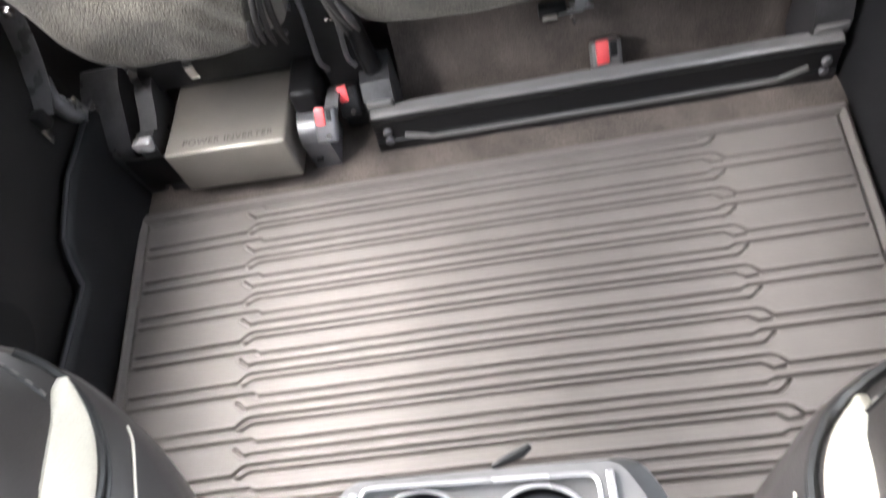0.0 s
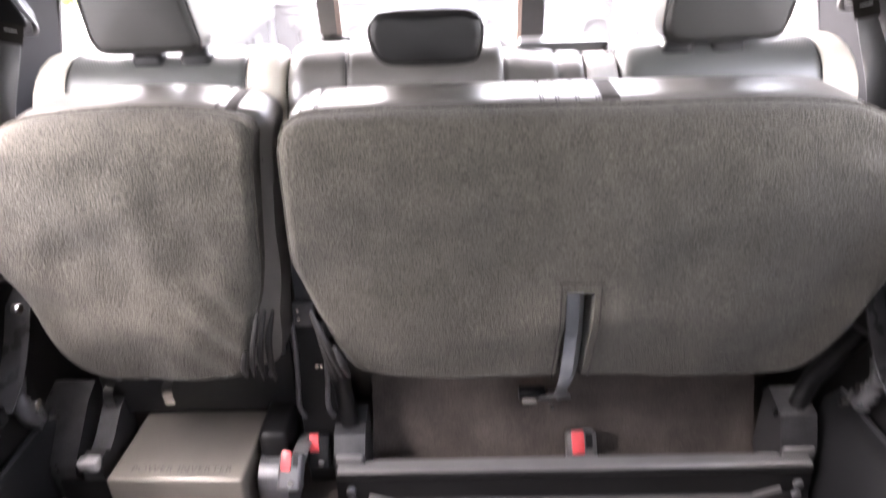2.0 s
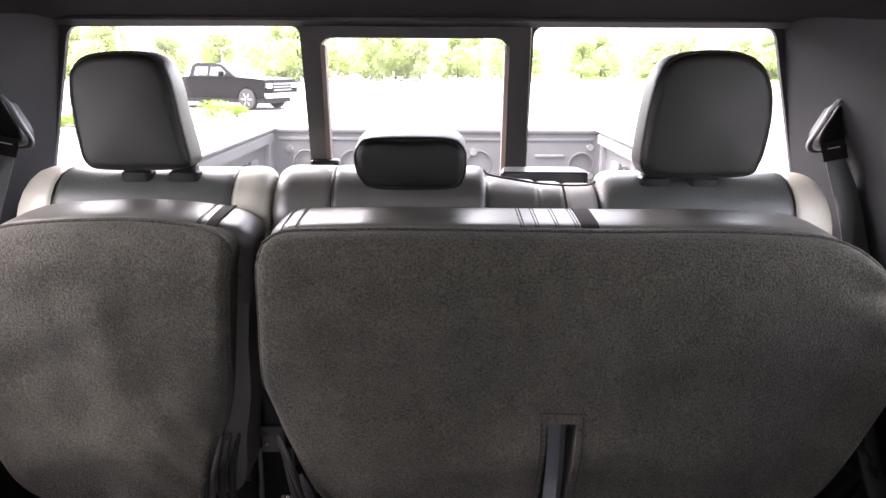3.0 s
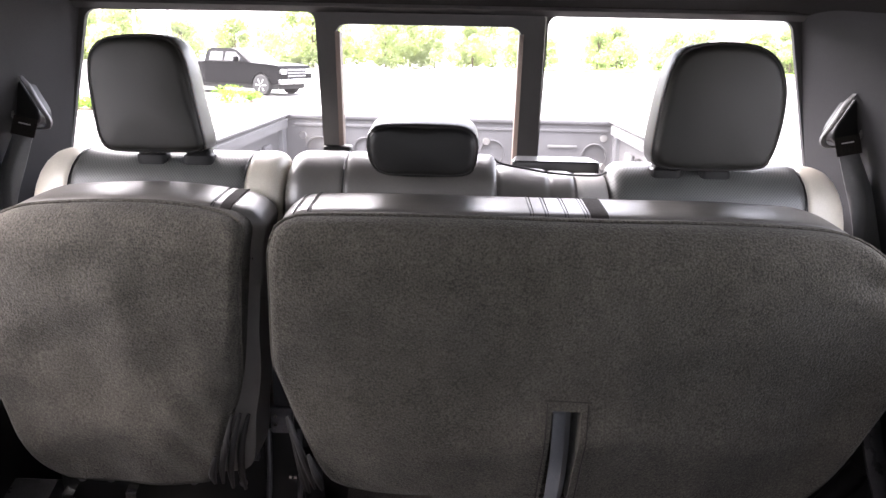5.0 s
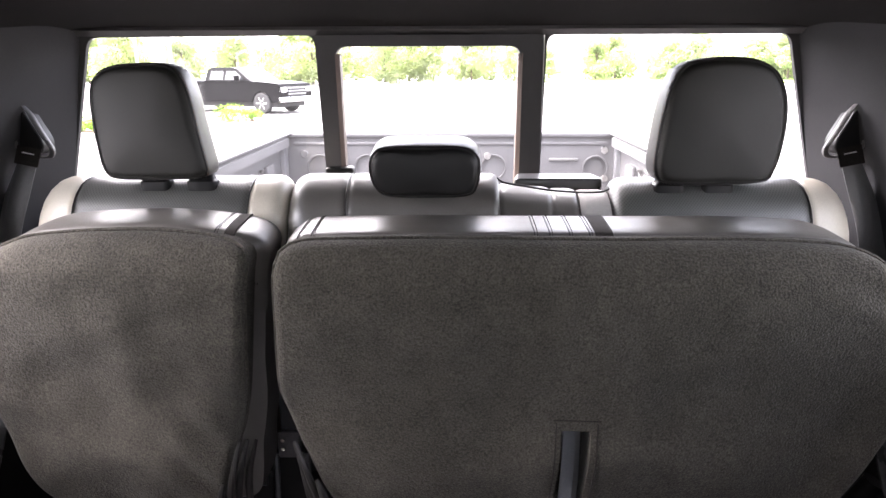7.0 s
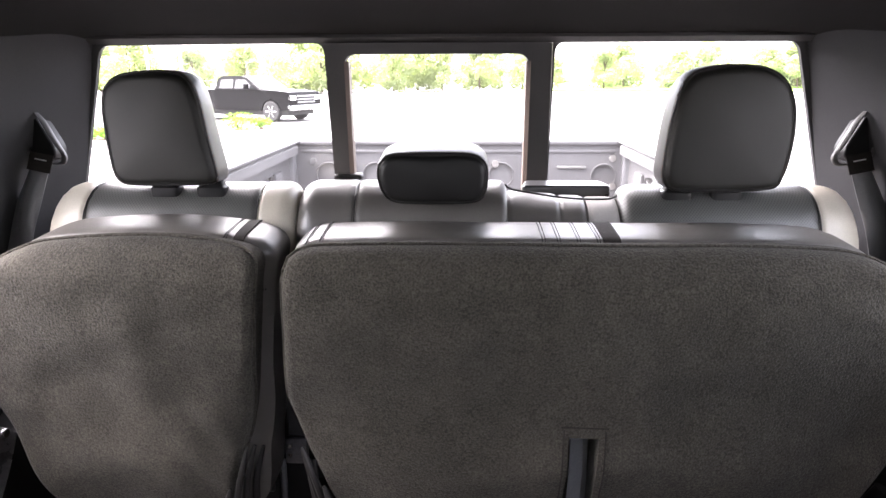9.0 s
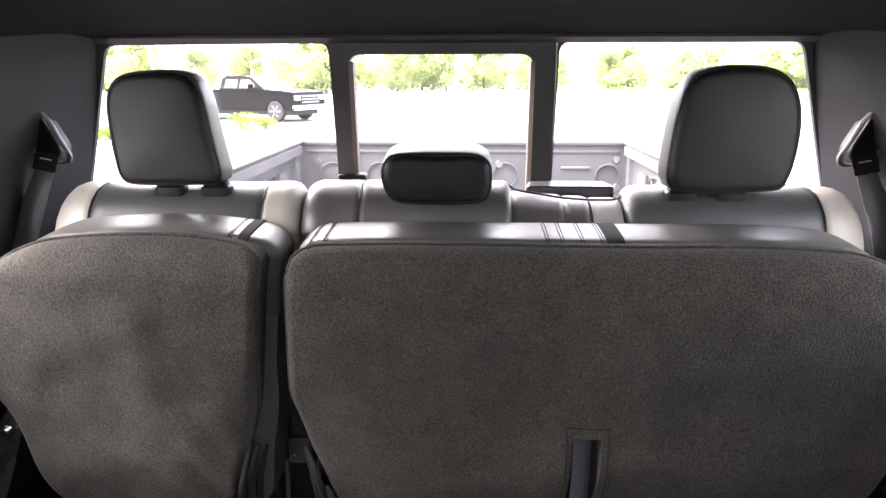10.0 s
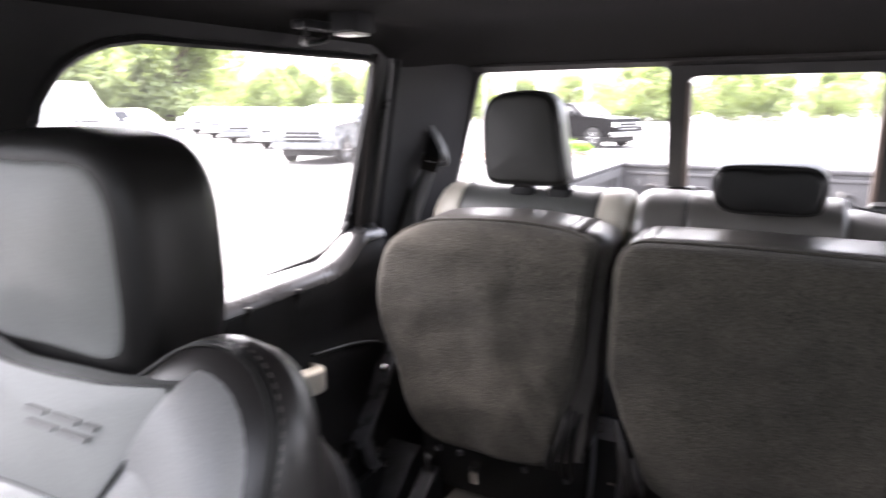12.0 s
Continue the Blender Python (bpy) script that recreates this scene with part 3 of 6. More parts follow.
        sec = [(inner, -0.02), (inner + 0.005, 0.03), ((0.766 if s < 0 else inner * 0.4 + 0.766 * 0.6), h - 0.02), (0.772, h - 0.004), (0.779, h), (0.790, h - 0.004), (0.80, h - 0.02), (0.83, h - 0.03), (0.83, -0.02)]
        loops.append([(s * x, y, z) for x, z in sec])
    loft(bm, loops)
    sill = single(f"sill_trim_{n}", bm, SILL, "black plastic door sill trim along the floor", "sill trim", kind="structure", sharp=60)
    # tube in a lighter grey than the sill, painting its lit top edge
    bm = B()
    tube(bm, [(q[4][0], q[4][1], q[4][2] - 0.002) for q in loops], 0.0055, 8)
    part("ridge", bm, TRIM, sill, "sill ridge, its lit edge put into grey")

    # rear pillar: a curved trim panel from the door seal to the back glass
    pil = thing(f"pillar_{n}", (s * 0.75, 0.28, 0.75), "grey plastic rear pillar trim", "pillar", kind="structure")
    bm = B()
    a, b, c, d = (0.722, 0.085, 1.150), (0.668, 0.425, 1.150), (0.776, 0.455, 0.70), (0.805, 0.12, 0.70)
    rows = []
    for v in np.linspace(0, 1, 16):
        row = []
        for u in np.linspace(0, 1, 16):
            p = [(a[i] * (1 - u) + b[i] * u) * (1 - v) + (d[i] * (1 - u) + c[i] * u) * v for i in range(3)]
            bow = 0.020 * math.sin(math.pi * u) ** 0.8
            row.append((s * (p[0] + bow), p[1], p[2]))
        rows.append(row)
    grid = [[bm.verts.new(p) for p in r] for r in rows]
    for i in range(15):
        for j in range(15):
            bm.faces.new((grid[i][j], grid[i][j + 1], grid[i + 1][j + 1], grid[i + 1][j]))
    ext = bmesh.ops.extrude_face_region(bm, geom=bm.faces[:])["geom"]
    for v in ext:
        if isinstance(v, bmesh.types.BMVert):
            v.co.x += s * 0.03
    part("cover", bm, TRIM, pil)
    bm = B()
    loft(bm, [[(s * (a_ - 0.004), y, z), (s * (a_ + 0.004), y - 0.016, z), (s * (a_ + 0.014), y + 0.0, z), (s * (a_ + 0.006), y + 0.014, z)]
              for a_, y, z in zip(np.linspace(0.800, 0.716, 10), np.linspace(0.108, 0.075, 10), np.linspace(0.72, 1.148, 10))])
    part("door_seal", bm, PLASTIC, pil, "black rubber door seal")
    for dy, dx, r, mat in ((0.032, 0.002, 0.0075, LEDGE), (0.058, 0.006, 0.005, TRIM), (-0.026, 0.006, 0.006, SUEDE)):
        bm = B()
        tube(bm, [(s * (a_ - dx), y + dy, z) for a_, y, z in zip(np.linspace(0.802, 0.716, 10), np.linspace(0.106, 0.073, 10), np.linspace(0.74, 1.14, 10))], r, 8)
        part("weather_strip", bm, mat, pil, "rounded rubber weather strip")
    bm = B()
    loft(bm, [[(s * x, -0.7 + 0 * x, z) for x, z in ((0.80, 0.70), (0.83, 0.70), (0.83, 0.0), (0.80, 0.0))],
              [(s * x, -0.62, z) for x, z in ((0.80, 0.70), (0.83, 0.70), (0.83, 0.0), (0.80, 0.0))]])
    part("lower_cover", bm, PLASTIC, pil)
    # low quarter panel behind the door, beside the bench
    bm = B()
    loft(bm, [[(s * x, y, z) for y, x in ((0.12, 0.80), (0.20, 0.795), (0.34, 0.785), (0.44, 0.775), (0.44, 0.83), (0.12, 0.83))] for z in (-0.03, 0.2, 0.45, 0.70)])
    single(f"quarter_trim_{n}", bm, DOORTRIM, "black quarter panel trim beside the rear bench", "trim", kind="structure")

    # shoulder belt: height guide, strap, tag, and the end that hangs down
    belt = thing("seat_belt", (s * 0.73, 0.30, 0.92), "black shoulder belt in a plastic guide on the rear pillar", "seat belt", "shoulder belts")
    bm = B()
    loops = []
    for x, y, z, h in zip(*spline([(0.740, 0.316, 0.996, 0.006), (0.726, 0.310, 0.982, 0.009), (0.712, 0.306, 0.957, 0.0095), (0.698, 0.304, 0.932, 0.009), (0.692, 0.306, 0.918, 0.007), (0.700, 0.310, 0.904, 0.005), (0.724, 0.316, 0.902, 0.005), (0.748, 0.322, 0.898, 0.005)], 26, False).T):
        loops.append([(s * (x + a_ * h), y + b_ * h, z + c_ * h) for a_, b_, c_ in ((-0.5, -0.5, -0.3), (0.2, -0.8, 0.1), (0.9, -0.2, 0.5), (0.9, 0.6, 0.5), (0.0, 0.8, 0.0), (-0.6, 0.3, -0.3))])
    loft(bm, loops)
    part("guide_edge", bm, GUIDERIM, belt, "curved black loop, highlight and wear of its edge in grey", sharp=60)
    bm = B()
    lp = spline([(0.742, 0.986), (0.752, 0.978), (0.760, 0.952), (0.762, 0.925), (0.754, 0.908), (0.734, 0.906), (0.716, 0.914), (0.714, 0.932), (0.727, 0.960)], 48)
    pad(bm, lp * (s, 1), 0.312, 0.350, 0.004, 0.0, 6)
    part("guide", bm, PLASTIC, belt, "black plastic belt guide", sharp=50)
    bm = B()
    tube(bm, spline([(s * 0.757, 0.318, 0.985), (s * 0.765, 0.312, 0.965), (s * 0.764, 0.306, 0.938), (s * 0.752, 0.304, 0.918)], 14, False), [0.004] * 3 + [0.007] * 8 + [0.004] * 3, 8)
    part("guide_edge", bm, GUIDERIM, belt, "outer rim of the belt loop")
    # strap: a wide band, bowed across and folded a little as it falls
    bm = B()
    rows = []
    run = spline([(0.7305, 0.2985, 0.914, 0.0172), (0.738, 0.289, 0.885, 0.018), (0.756, 0.280, 0.838, 0.0225), (0.772, 0.272, 0.790, 0.0265), (0.784, 0.266, 0.730, 0.028), (0.788, 0.25, 0.64, 0.026), (0.785, 0.20, 0.50, 0.022)], 34, False)
    for n_, (x, y, z, h) in enumerate(run):
        f = min(1.0, n_ / 8)
        row = []
        for q in np.linspace(-1, 1, 11):
            fold = f * (0.006 * math.cos(q * 1.5) + 0.004 * math.sin(2.6 * q + 0.33 * n_) + 0.003 * math.exp(-(((q - 0.9 + 0.09 * n_) / 0.25) ** 2)))
            row.append((s * (x + q * h * 0.94), y + q * h * 0.10 - fold, z + q * h * 0.32))
        rows.append([*row, *[(p[0], p[1] + 0.0015, p[2]) for p in reversed(row)]])
    loft(bm, rows)
    part("strap", bm, WEB, belt, "glossy folded black strap", sharp=60)
    bm = B()
    ribbon(bm, [(s * 0.7270, 0.2945, 0.924), (s * 0.7335, 0.2862, 0.892)], (1, 0.1, 0.35), 0.044, 0.0016)
    tag = part("tag", bm, SUEDE, belt, "black sewn belt tag")
    for k, w in ((0, 0.022), (1, 0.010)):
        bm = B()
        z = 0.914 - 0.006 * k
        ribbon(bm, [(s * 0.729, 0.2910, z), (s * 0.7294, 0.2905, z - 0.002)], (1, 0.1, 0.35), w, 0.001)
        part("print_bar", bm, BAR, tag)

    # lap end of the belt: strap, tongue and anchor beside the bench
    lap = thing("lap_belt", (s * 0.78, 0.13, 0.12), "grey-black lap belt end with a bright latch tongue", "seat belt", "lap belts")
    bm = B()
    ribbon(bm, [(s * 0.765, 0.17, 0.52), (s * 0.758, 0.12, 0.46), (s * 0.762, 0.09, 0.40), (s * 0.772, 0.06, 0.345), (s * 0.782, 0.025, 0.305)], (1, 0.35, 0.1), 0.040, 0.004, n=26)
    part("strap", bm, SLEEVE, lap, "glossy grey belt sleeve", sharp=60)
    bm = B()
    box(bm, (min(s * 0.770, s * 0.796), 0.000, 0.285), (max(s * 0.770, s * 0.796), 0.026, 0.320), 0.006, 3)
    tongue = part("tongue", bm, PLASTIC, lap)
    bm = B()
    box(bm, (min(s * 0.7875, s * 0.7915), -0.004, 0.255), (max(s * 0.7875, s * 0.7915), 0.012, 0.292), 0.001)
    part("blade", bm, CHROME, tongue, "bright steel blade")
    bm = B()
    tube(bm, spline([(s * 0.775, 0.085, 0.335), (s * 0.768, 0.060, 0.30), (s * 0.764, 0.062, 0.265), (s * 0.768, 0.085, 0.235), (s * 0.782, 0.11, 0.22)], 14, False), [0.012] * 4 + [0.017] * 6 + [0.012] * 4, 10)
    part("sleeve", bm, SLEEVE, lap, "grey plastic belt sleeve")
    for y_, z_ in ((0.070, 0.285), (0.105, 0.225)):
        bm = B()
        lathe(bm, [(0.0, 0.006), (0.006, 0.006), (0.008, 0.0), (0.008, -0.008)] if s > 0 else [(0.0, -0.006), (0.006, -0.006), (0.008, 0.0), (0.008, 0.008)], (s * 0.752, y_, z_), 12, "x")
        part("rivet", bm, CHROME, lap)
    bm = B()
    lathe(bm, [(0.0, 0.004), (0.008, 0.004), (0.010, 0.0), (0.010, -0.008)], (s * 0.742, 0.10, 0.47), 12, "x")
    part("bolt", bm, CHROME, lap, "bright bolt head")
    bm = B()
    ribbon(bm, [(s * 0.775, 0.10, 0.24), (s * 0.785, 0.13, 0.15), (s * 0.79, 0.15, 0.05), (s * 0.79, 0.16, -0.01)], (0.3, -1, 0), 0.040, 0.003, n=12)
    part("lower_strap", bm, WEB, lap)


for s, n in ((-1, 1), (1, 2)):
    side(s, n)

# coat hook and reading lamp over the passenger-side door
hook = thing("coat_hook", (-0.66, -0.20, 1.165), "black folding coat hook on the headliner", "hook")
bm = B()
tube(bm, spline([(-0.650, -0.235, 1.168), (-0.652, -0.232, 1.148), (-0.672, -0.214, 1.140), (-0.676, -0.185, 1.142), (-0.662, -0.165, 1.150), (-0.655, -0.165, 1.168)], 20, False), 0.005, 8)
part("loop", bm, PLASTIC, hook)
bm = B()
box(bm, (-0.668, -0.245, 1.158), (-0.640, -0.160, 1.172), 0.004)
part("base", bm, TRIM, hook)
lamp = thing("reading_lamp", (-0.60, -0.18, 1.165), "small white-lensed reading lamp on the headliner", "lamp")
bm = B()
box(bm, (-0.632, -0.200, 1.154), (-0.580, -0.150, 1.190), 0.003)
part("housing", bm, TRIM, lamp)
bm = B()
box(bm, (-0.627, -0.194, 1.1495), (-0.586, -0.156, 1.157), 0.002)
part("lens", bm, LAMPLENS, lamp, "white lens", sharp=25)

# ---- rear bench: cushions folded up against the backrests ----


def felt_y(u, v):
    """Depth of the felt underside of a folded cushion: leaning a little forward, rolled back at the top edge, soft folds."""
    k = max(0.0, min(1.0, (v - 0.50) / 0.26))
    r = max(0.0, min(1.0, (v - 0.775) / 0.055))
    y = 0.012 - 0.032 * k * k * (3 - 2 * k) + 0.030 * r * r
    mid, wide = (-0.475, 0.19) if u < -0.237 else (0.21, 0.40)
    low = max(0.0, min(1.0, (v - 0.34) / 0.17))
    y -= 0.026 * low * low * (3 - 2 * low) * math.exp(-(((v - 0.45) / 0.15) ** 2)) * max(0.0, 1 - abs((u - mid) / wide) ** 4)
    soft = max(0.25, min(1.0, (0.83 - v) / 0.10))
    y += (noisy((u, v, 0), 6.0, 0.008) + noisy((u, v, 3), 15.0, 0.005)) * soft
    # creases: two pulled ones at the wide cushion's outer shoulder, one sagging from its gap side, one on the narrow cushion
    y += 0.017 * math.exp(-(((u - 0.69) / 0.075) ** 2)) * math.exp(-(((v - 0.735 - 0.35 * (0.69 - u)) / 0.012) ** 2))
    y -= 0.012 * math.exp(-(((u - 0.69) / 0.085) ** 2)) * math.exp(-(((v - 0.700 - 0.35 * (0.69 - u)) / 0.018) ** 2))
    y += 0.010 * math.exp(-(((u - 0.70) / 0.06) ** 2)) * math.exp(-(((v - 0.655 - 0.2 * (0.70 - u)) / 0.014) ** 2))
    y += 0.004 * math.exp(-(((u + 0.17) / 0.07) ** 2)) * math.exp(-(((v - 0.735 - 0.8 * (u + 0.17)) / 0.016) ** 2))
    y += 0.0048 * math.exp(-(((u + 0.34) / 0.055) ** 2) - ((v - 0.50) / 0.10) ** 2) * math.sin((1.2 * u + v) * 70)
    return y


def folded_cushion(name, label, ctrl, seams, slot=None, band=0.0):
    """A seat cushion tipped up: felt underside to the front, leather edge round it."""
    loop = spline(ctrl, 150)
    c = loop.mean(0)
    base = (float(c[0]), 0.08, 0.33)
    cush = thing(name, base, label, "seat cushion", "folded rear cushions")
    bm = B()
    pad(bm, loop, felt_y, 0.062, 0.016, 0.004, 34)
    if slot:
        x0, x1, z0, z1 = slot
        cut = B()
        sh = 0.005
        loft(cut, [[(x0 - sh, -0.06, z0), (x1 - sh, -0.06, z0), (x1 + sh, -0.06, z1), (x0 + sh, -0.06, z1)],
                   [(x0 - sh, 0.045, z0), (x1 - sh, 0.045, z0), (x1 + sh, 0.045, z1), (x0 + sh, 0.045, z1)]])
        cutter = new("cutter", finish("cutter", cut, FELT))
        felt = new("felt_raw", finish("felt_raw", bm, FELT))
        mod = felt.modifiers.new("cut", "BOOLEAN")
        mod.object, mod.operation, mod.solver = cutter, "DIFFERENCE", "EXACT"
        me = bpy.data.meshes.new_from_object(felt.evaluated_get(bpy.context.evaluated_depsgraph_get()))
        bpy.data.objects.remove(cutter)
        bpy.data.objects.remove(felt)
        me.set_sharp_from_angle(angle=radians(50))
        ob = new("underside", me)
        ob.parent = cush
        ob.matrix_parent_inverse = Matrix.Translation(-cush.location)
        tagged(ob, "grey-brown felt underside with a webbing slot")
    else:
        tagged(part("underside", bm, FELT, cush), "grey-brown felt underside")
    # leather edge
    def ring(grow, y, lift=0.0):
        q = inset(loop, c, -grow)
        out = []
        for p in q:
            k = max(0.0, min(1.0, (p[1] - 0.62) / 0.18))
            g = max(0.0, min(1.0, (p[0] - c[0] - 0.06) / 0.05)) * max(0.0, min(1.0, (0.84 - p[1]) / 0.05)) * (grow > 0)
            out.append((p[0] + band * g * float(np.interp(p[1], (0.38, 0.48, 0.62, 0.80), (2.9, 2.0, 0.9, 0.8))), y, p[1] + lift * k))
        return out
    bm = B()
    loft(bm, [ring(-0.014, 0.058), ring(-0.004, 0.048), ring(0.000, 0.052, 0.001), ring(0.002, 0.060, 0.002), ring(0.003, 0.080, 0.003), ring(0.0035, 0.105, 0.0045), ring(0.003, 0.130, 0.0065),
              ring(0.002, 0.146, 0.0065), ring(-0.002, 0.158, 0.004), ring(-0.022, 0.172, 0.0), ring(-0.10, 0.180, 0)])
    edge = part("leather_edge", bm, EDGELEATHER, cush, "dark grey leather edge with sewn seams", sharp=60)
    bm = B()
    tube(bm, [(p[0], felt_y(*p) + 0.020, p[1]) for p in inset(loop, c, -0.0015)], 0.0028, 6, True)
    part("piping", bm, FELT, cush, "fuzzy rolled felt edge")
    top = max(p[1] for p in loop)

    def edge_line(x, side_bottom=False):
        z = float(np.interp(x, *zip(*sorted([(p[0], p[1]) for p in loop if p[1] > top - 0.10]))))
        return [(x, 0.049, z - 0.001), (x, 0.053, z + 0.0015), (x, 0.060, z + 0.0042), (x, 0.080, z + 0.0062), (x, 0.105, z + 0.0082), (x, 0.130, z + 0.0097), (x, 0.146, z + 0.0087)]
    for x, dark in seams:
        if dark:
            bm = B()
            w = dark
            loft(bm, [[(q[0] - w / 2, q[1], q[2] - 0.001), (q[0] + w / 2, q[1], q[2] - 0.001), (q[0] + w / 2, q[1] + 0.0005, q[2] + 0.0012), (q[0] - w / 2, q[1] + 0.0005, q[2] + 0.0012)] for q in edge_line(x)])
            part("band", bm, SUEDE, edge, "dark textured band")
        else:
            bm = B()
            tube(bm, edge_line(x), 0.0012, 5)
            part("seam", bm, LEATHER, edge)
            bm = B()
            stitches(bm, [(q[0] + 0.004, q[1], q[2] + 0.0006) for q in edge_line(x)], 0.0035, 0.003)
            part("stitching", bm, SUEDE, edge)
    return cush


LEFT = [(-0.690, 0.64), (-0.686, 0.70), (-0.667, 0.765), (-0.632, 0.803), (-0.600, 0.819), (-0.57, 0.827), (-0.495, 0.833), (-0.412, 0.835), (-0.347, 0.831),
        (-0.29, 0.823), (-0.264, 0.812), (-0.255, 0.795), (-0.260, 0.765), (-0.268, 0.687), (-0.279, 0.58), (-0.290, 0.526), (-0.305, 0.476), (-0.317, 0.419),
        (-0.330, 0.386), (-0.36, 0.372), (-0.45, 0.369), (-0.55, 0.371), (-0.588, 0.382), (-0.614, 0.405), (-0.634, 0.45), (-0.654, 0.51), (-0.680, 0.58)]
RIGHT = [(-0.222, 0.64), (-0.220, 0.70), (-0.218, 0.765), (-0.213, 0.796), (-0.205, 0.812), (-0.185, 0.820), (-0.160, 0.823), (-0.045, 0.825), (0.076, 0.824), (0.277, 0.823),
         (0.437, 0.824), (0.556, 0.820), (0.600, 0.813), (0.634, 0.796), (0.664, 0.766), (0.698, 0.70), (0.716, 0.61), (0.706, 0.54), (0.680, 0.475), (0.638, 0.408),
         (0.590, 0.364), (0.50, 0.357), (0.20, 0.360), (-0.06, 0.366), (-0.130, 0.378), (-0.158, 0.41), (-0.184, 0.468), (-0.207, 0.525), (-0.225, 0.585)]
folded_cushion("folded_seat_cushion", "narrow rear seat cushion folded up, felt underside showing", LEFT, [(-0.262, 0), (-0.296, 0.022), (-0.315, 0)], band=0.016)
folded_cushion("folded_seat_cushion", "wide rear seat cushion folded up, slotted felt underside", RIGHT,
               [(0.156, 0), (0.178, 0), (0.207, 0), (0.236, 0), (0.257, 0.026), (-0.172, 0), (-0.193, 0)], (0.192, 0.236, 0.27, 0.541))

def pleats(parent, runs):
    """Gathered folds of leather at a lower corner."""
    for run, r in runs:
        bm = B()
        q = spline(run, 16, False)
        tube(bm, q, [r * (0.35 + 0.65 * math.sin(math.pi * (k + 0.6) / 16.2)) for k in range(16)], 8)
        part("pleat", bm, LEATHER, parent, "gathered black leather pleat")


narrow, wide = [o for o in scene.objects if o.name.startswith("folded_seat_cushion")]
pleats(narrow, [([(-0.292, 0.010, 0.505), (-0.303, 0.000, 0.455), (-0.312, 0.004, 0.415), (-0.318, 0.020, 0.375)], 0.0055),
                ([(-0.284, 0.024, 0.500), (-0.296, 0.014, 0.450), (-0.303, 0.016, 0.405), (-0.306, 0.030, 0.360)], 0.0060),
                ([(-0.276, 0.040, 0.490), (-0.288, 0.032, 0.440), (-0.292, 0.034, 0.390), (-0.292, 0.048, 0.345)], 0.0065),
                ([(-0.318, -0.004, 0.440), (-0.326, -0.002, 0.410), (-0.328, 0.012, 0.380)], 0.0060)])
pleats(wide, [([(-0.206, 0.012, 0.505), (-0.188, 0.000, 0.462), (-0.178, 0.004, 0.420), (-0.170, 0.020, 0.370)], 0.0055),
              ([(-0.212, 0.028, 0.495), (-0.194, 0.014, 0.450), (-0.186, 0.016, 0.405), (-0.182, 0.030, 0.355)], 0.0060),
              ([(-0.216, 0.044, 0.480), (-0.200, 0.032, 0.435), (-0.194, 0.034, 0.390), (-0.192, 0.048, 0.345)], 0.0060),
              ([(-0.172, -0.006, 0.450), (-0.160, -0.008, 0.415), (-0.154, 0.004, 0.380)], 0.0065)])

# stitched frame and webbing of the slot
slot_t = thing("slot_webbing", (0.22, 0.03, 0.18), "grey-black webbing hanging from the cushion slot to its anchor", "strap")
bm = B()
ribbon(bm, [(0.213, 0.016, 0.528), (0.212, 0.008, 0.46), (0.208, 0.010, 0.38), (0.206, 0.05, 0.30), (0.200, 0.15, 0.215), (0.197, 0.185, 0.18)], (1, 0, 0), 0.020, 0.002, n=24)
part("strap", bm, GREYWEB, slot_t, "ribbed grey webbing")
bm = B()
ribbon(bm, [(0.225, 0.020, 0.535), (0.226, 0.018, 0.45), (0.222, 0.024, 0.37), (0.213, 0.06, 0.30), (0.206, 0.15, 0.22)], (1, 0.4, 0), 0.012, 0.002, n=20)
part("strap", bm, WEB, slot_t)
bm = B()
box(bm, (0.150, 0.190, 0.172), (0.205, 0.212, 0.196), 0.004, 2)
anchor = part("anchor", bm, PLASTIC, slot_t, "black anchor block")
bm = B()
box(bm, (0.156, 0.183, 0.166), (0.186, 0.191, 0.184), 0.002)
part("plate", bm, CHROME, anchor, "bright metal plate")
for k in range(3):
    bm = B()
    lathe(bm, [(0.0, -0.004), (0.004, -0.004), (0.005, 0.0), (0.005, 0.004)], (0.207 + 0.006 * k, 0.190, 0.190 - 0.018 * k), 10, "y")
    part("rivet", bm, CHROME, anchor)
bm = B()
for lp in ([(0.180, 0.262), (0.185, 0.40), (0.190, 0.553)], [(0.240, 0.262), (0.246, 0.40), (0.251, 0.553)], [(0.185, 0.557), (0.255, 0.557)]):
    q = resample(lp, 24, False)
    if q[0][1] < 0.32:
        q = [p for p in q if p[1] > 0.36]
    tube(bm, [(p[0], felt_y(*p) - 0.0040, p[1]) for p in q], 0.0012, 5)
part("hem", bm, SUEDE, slot_t, "sewn hem of the slot")

# backrests
ROLL = ((0.152, -0.28), (0.153, -0.10), (0.156, -0.075), (0.162, -0.054), (0.172, -0.036), (0.187, -0.020), (0.206, -0.008), (0.228, -0.001), (0.248, 0.0), (0.268, -0.003), (0.283, -0.014), (0.292, -0.036), (0.294, -0.28))


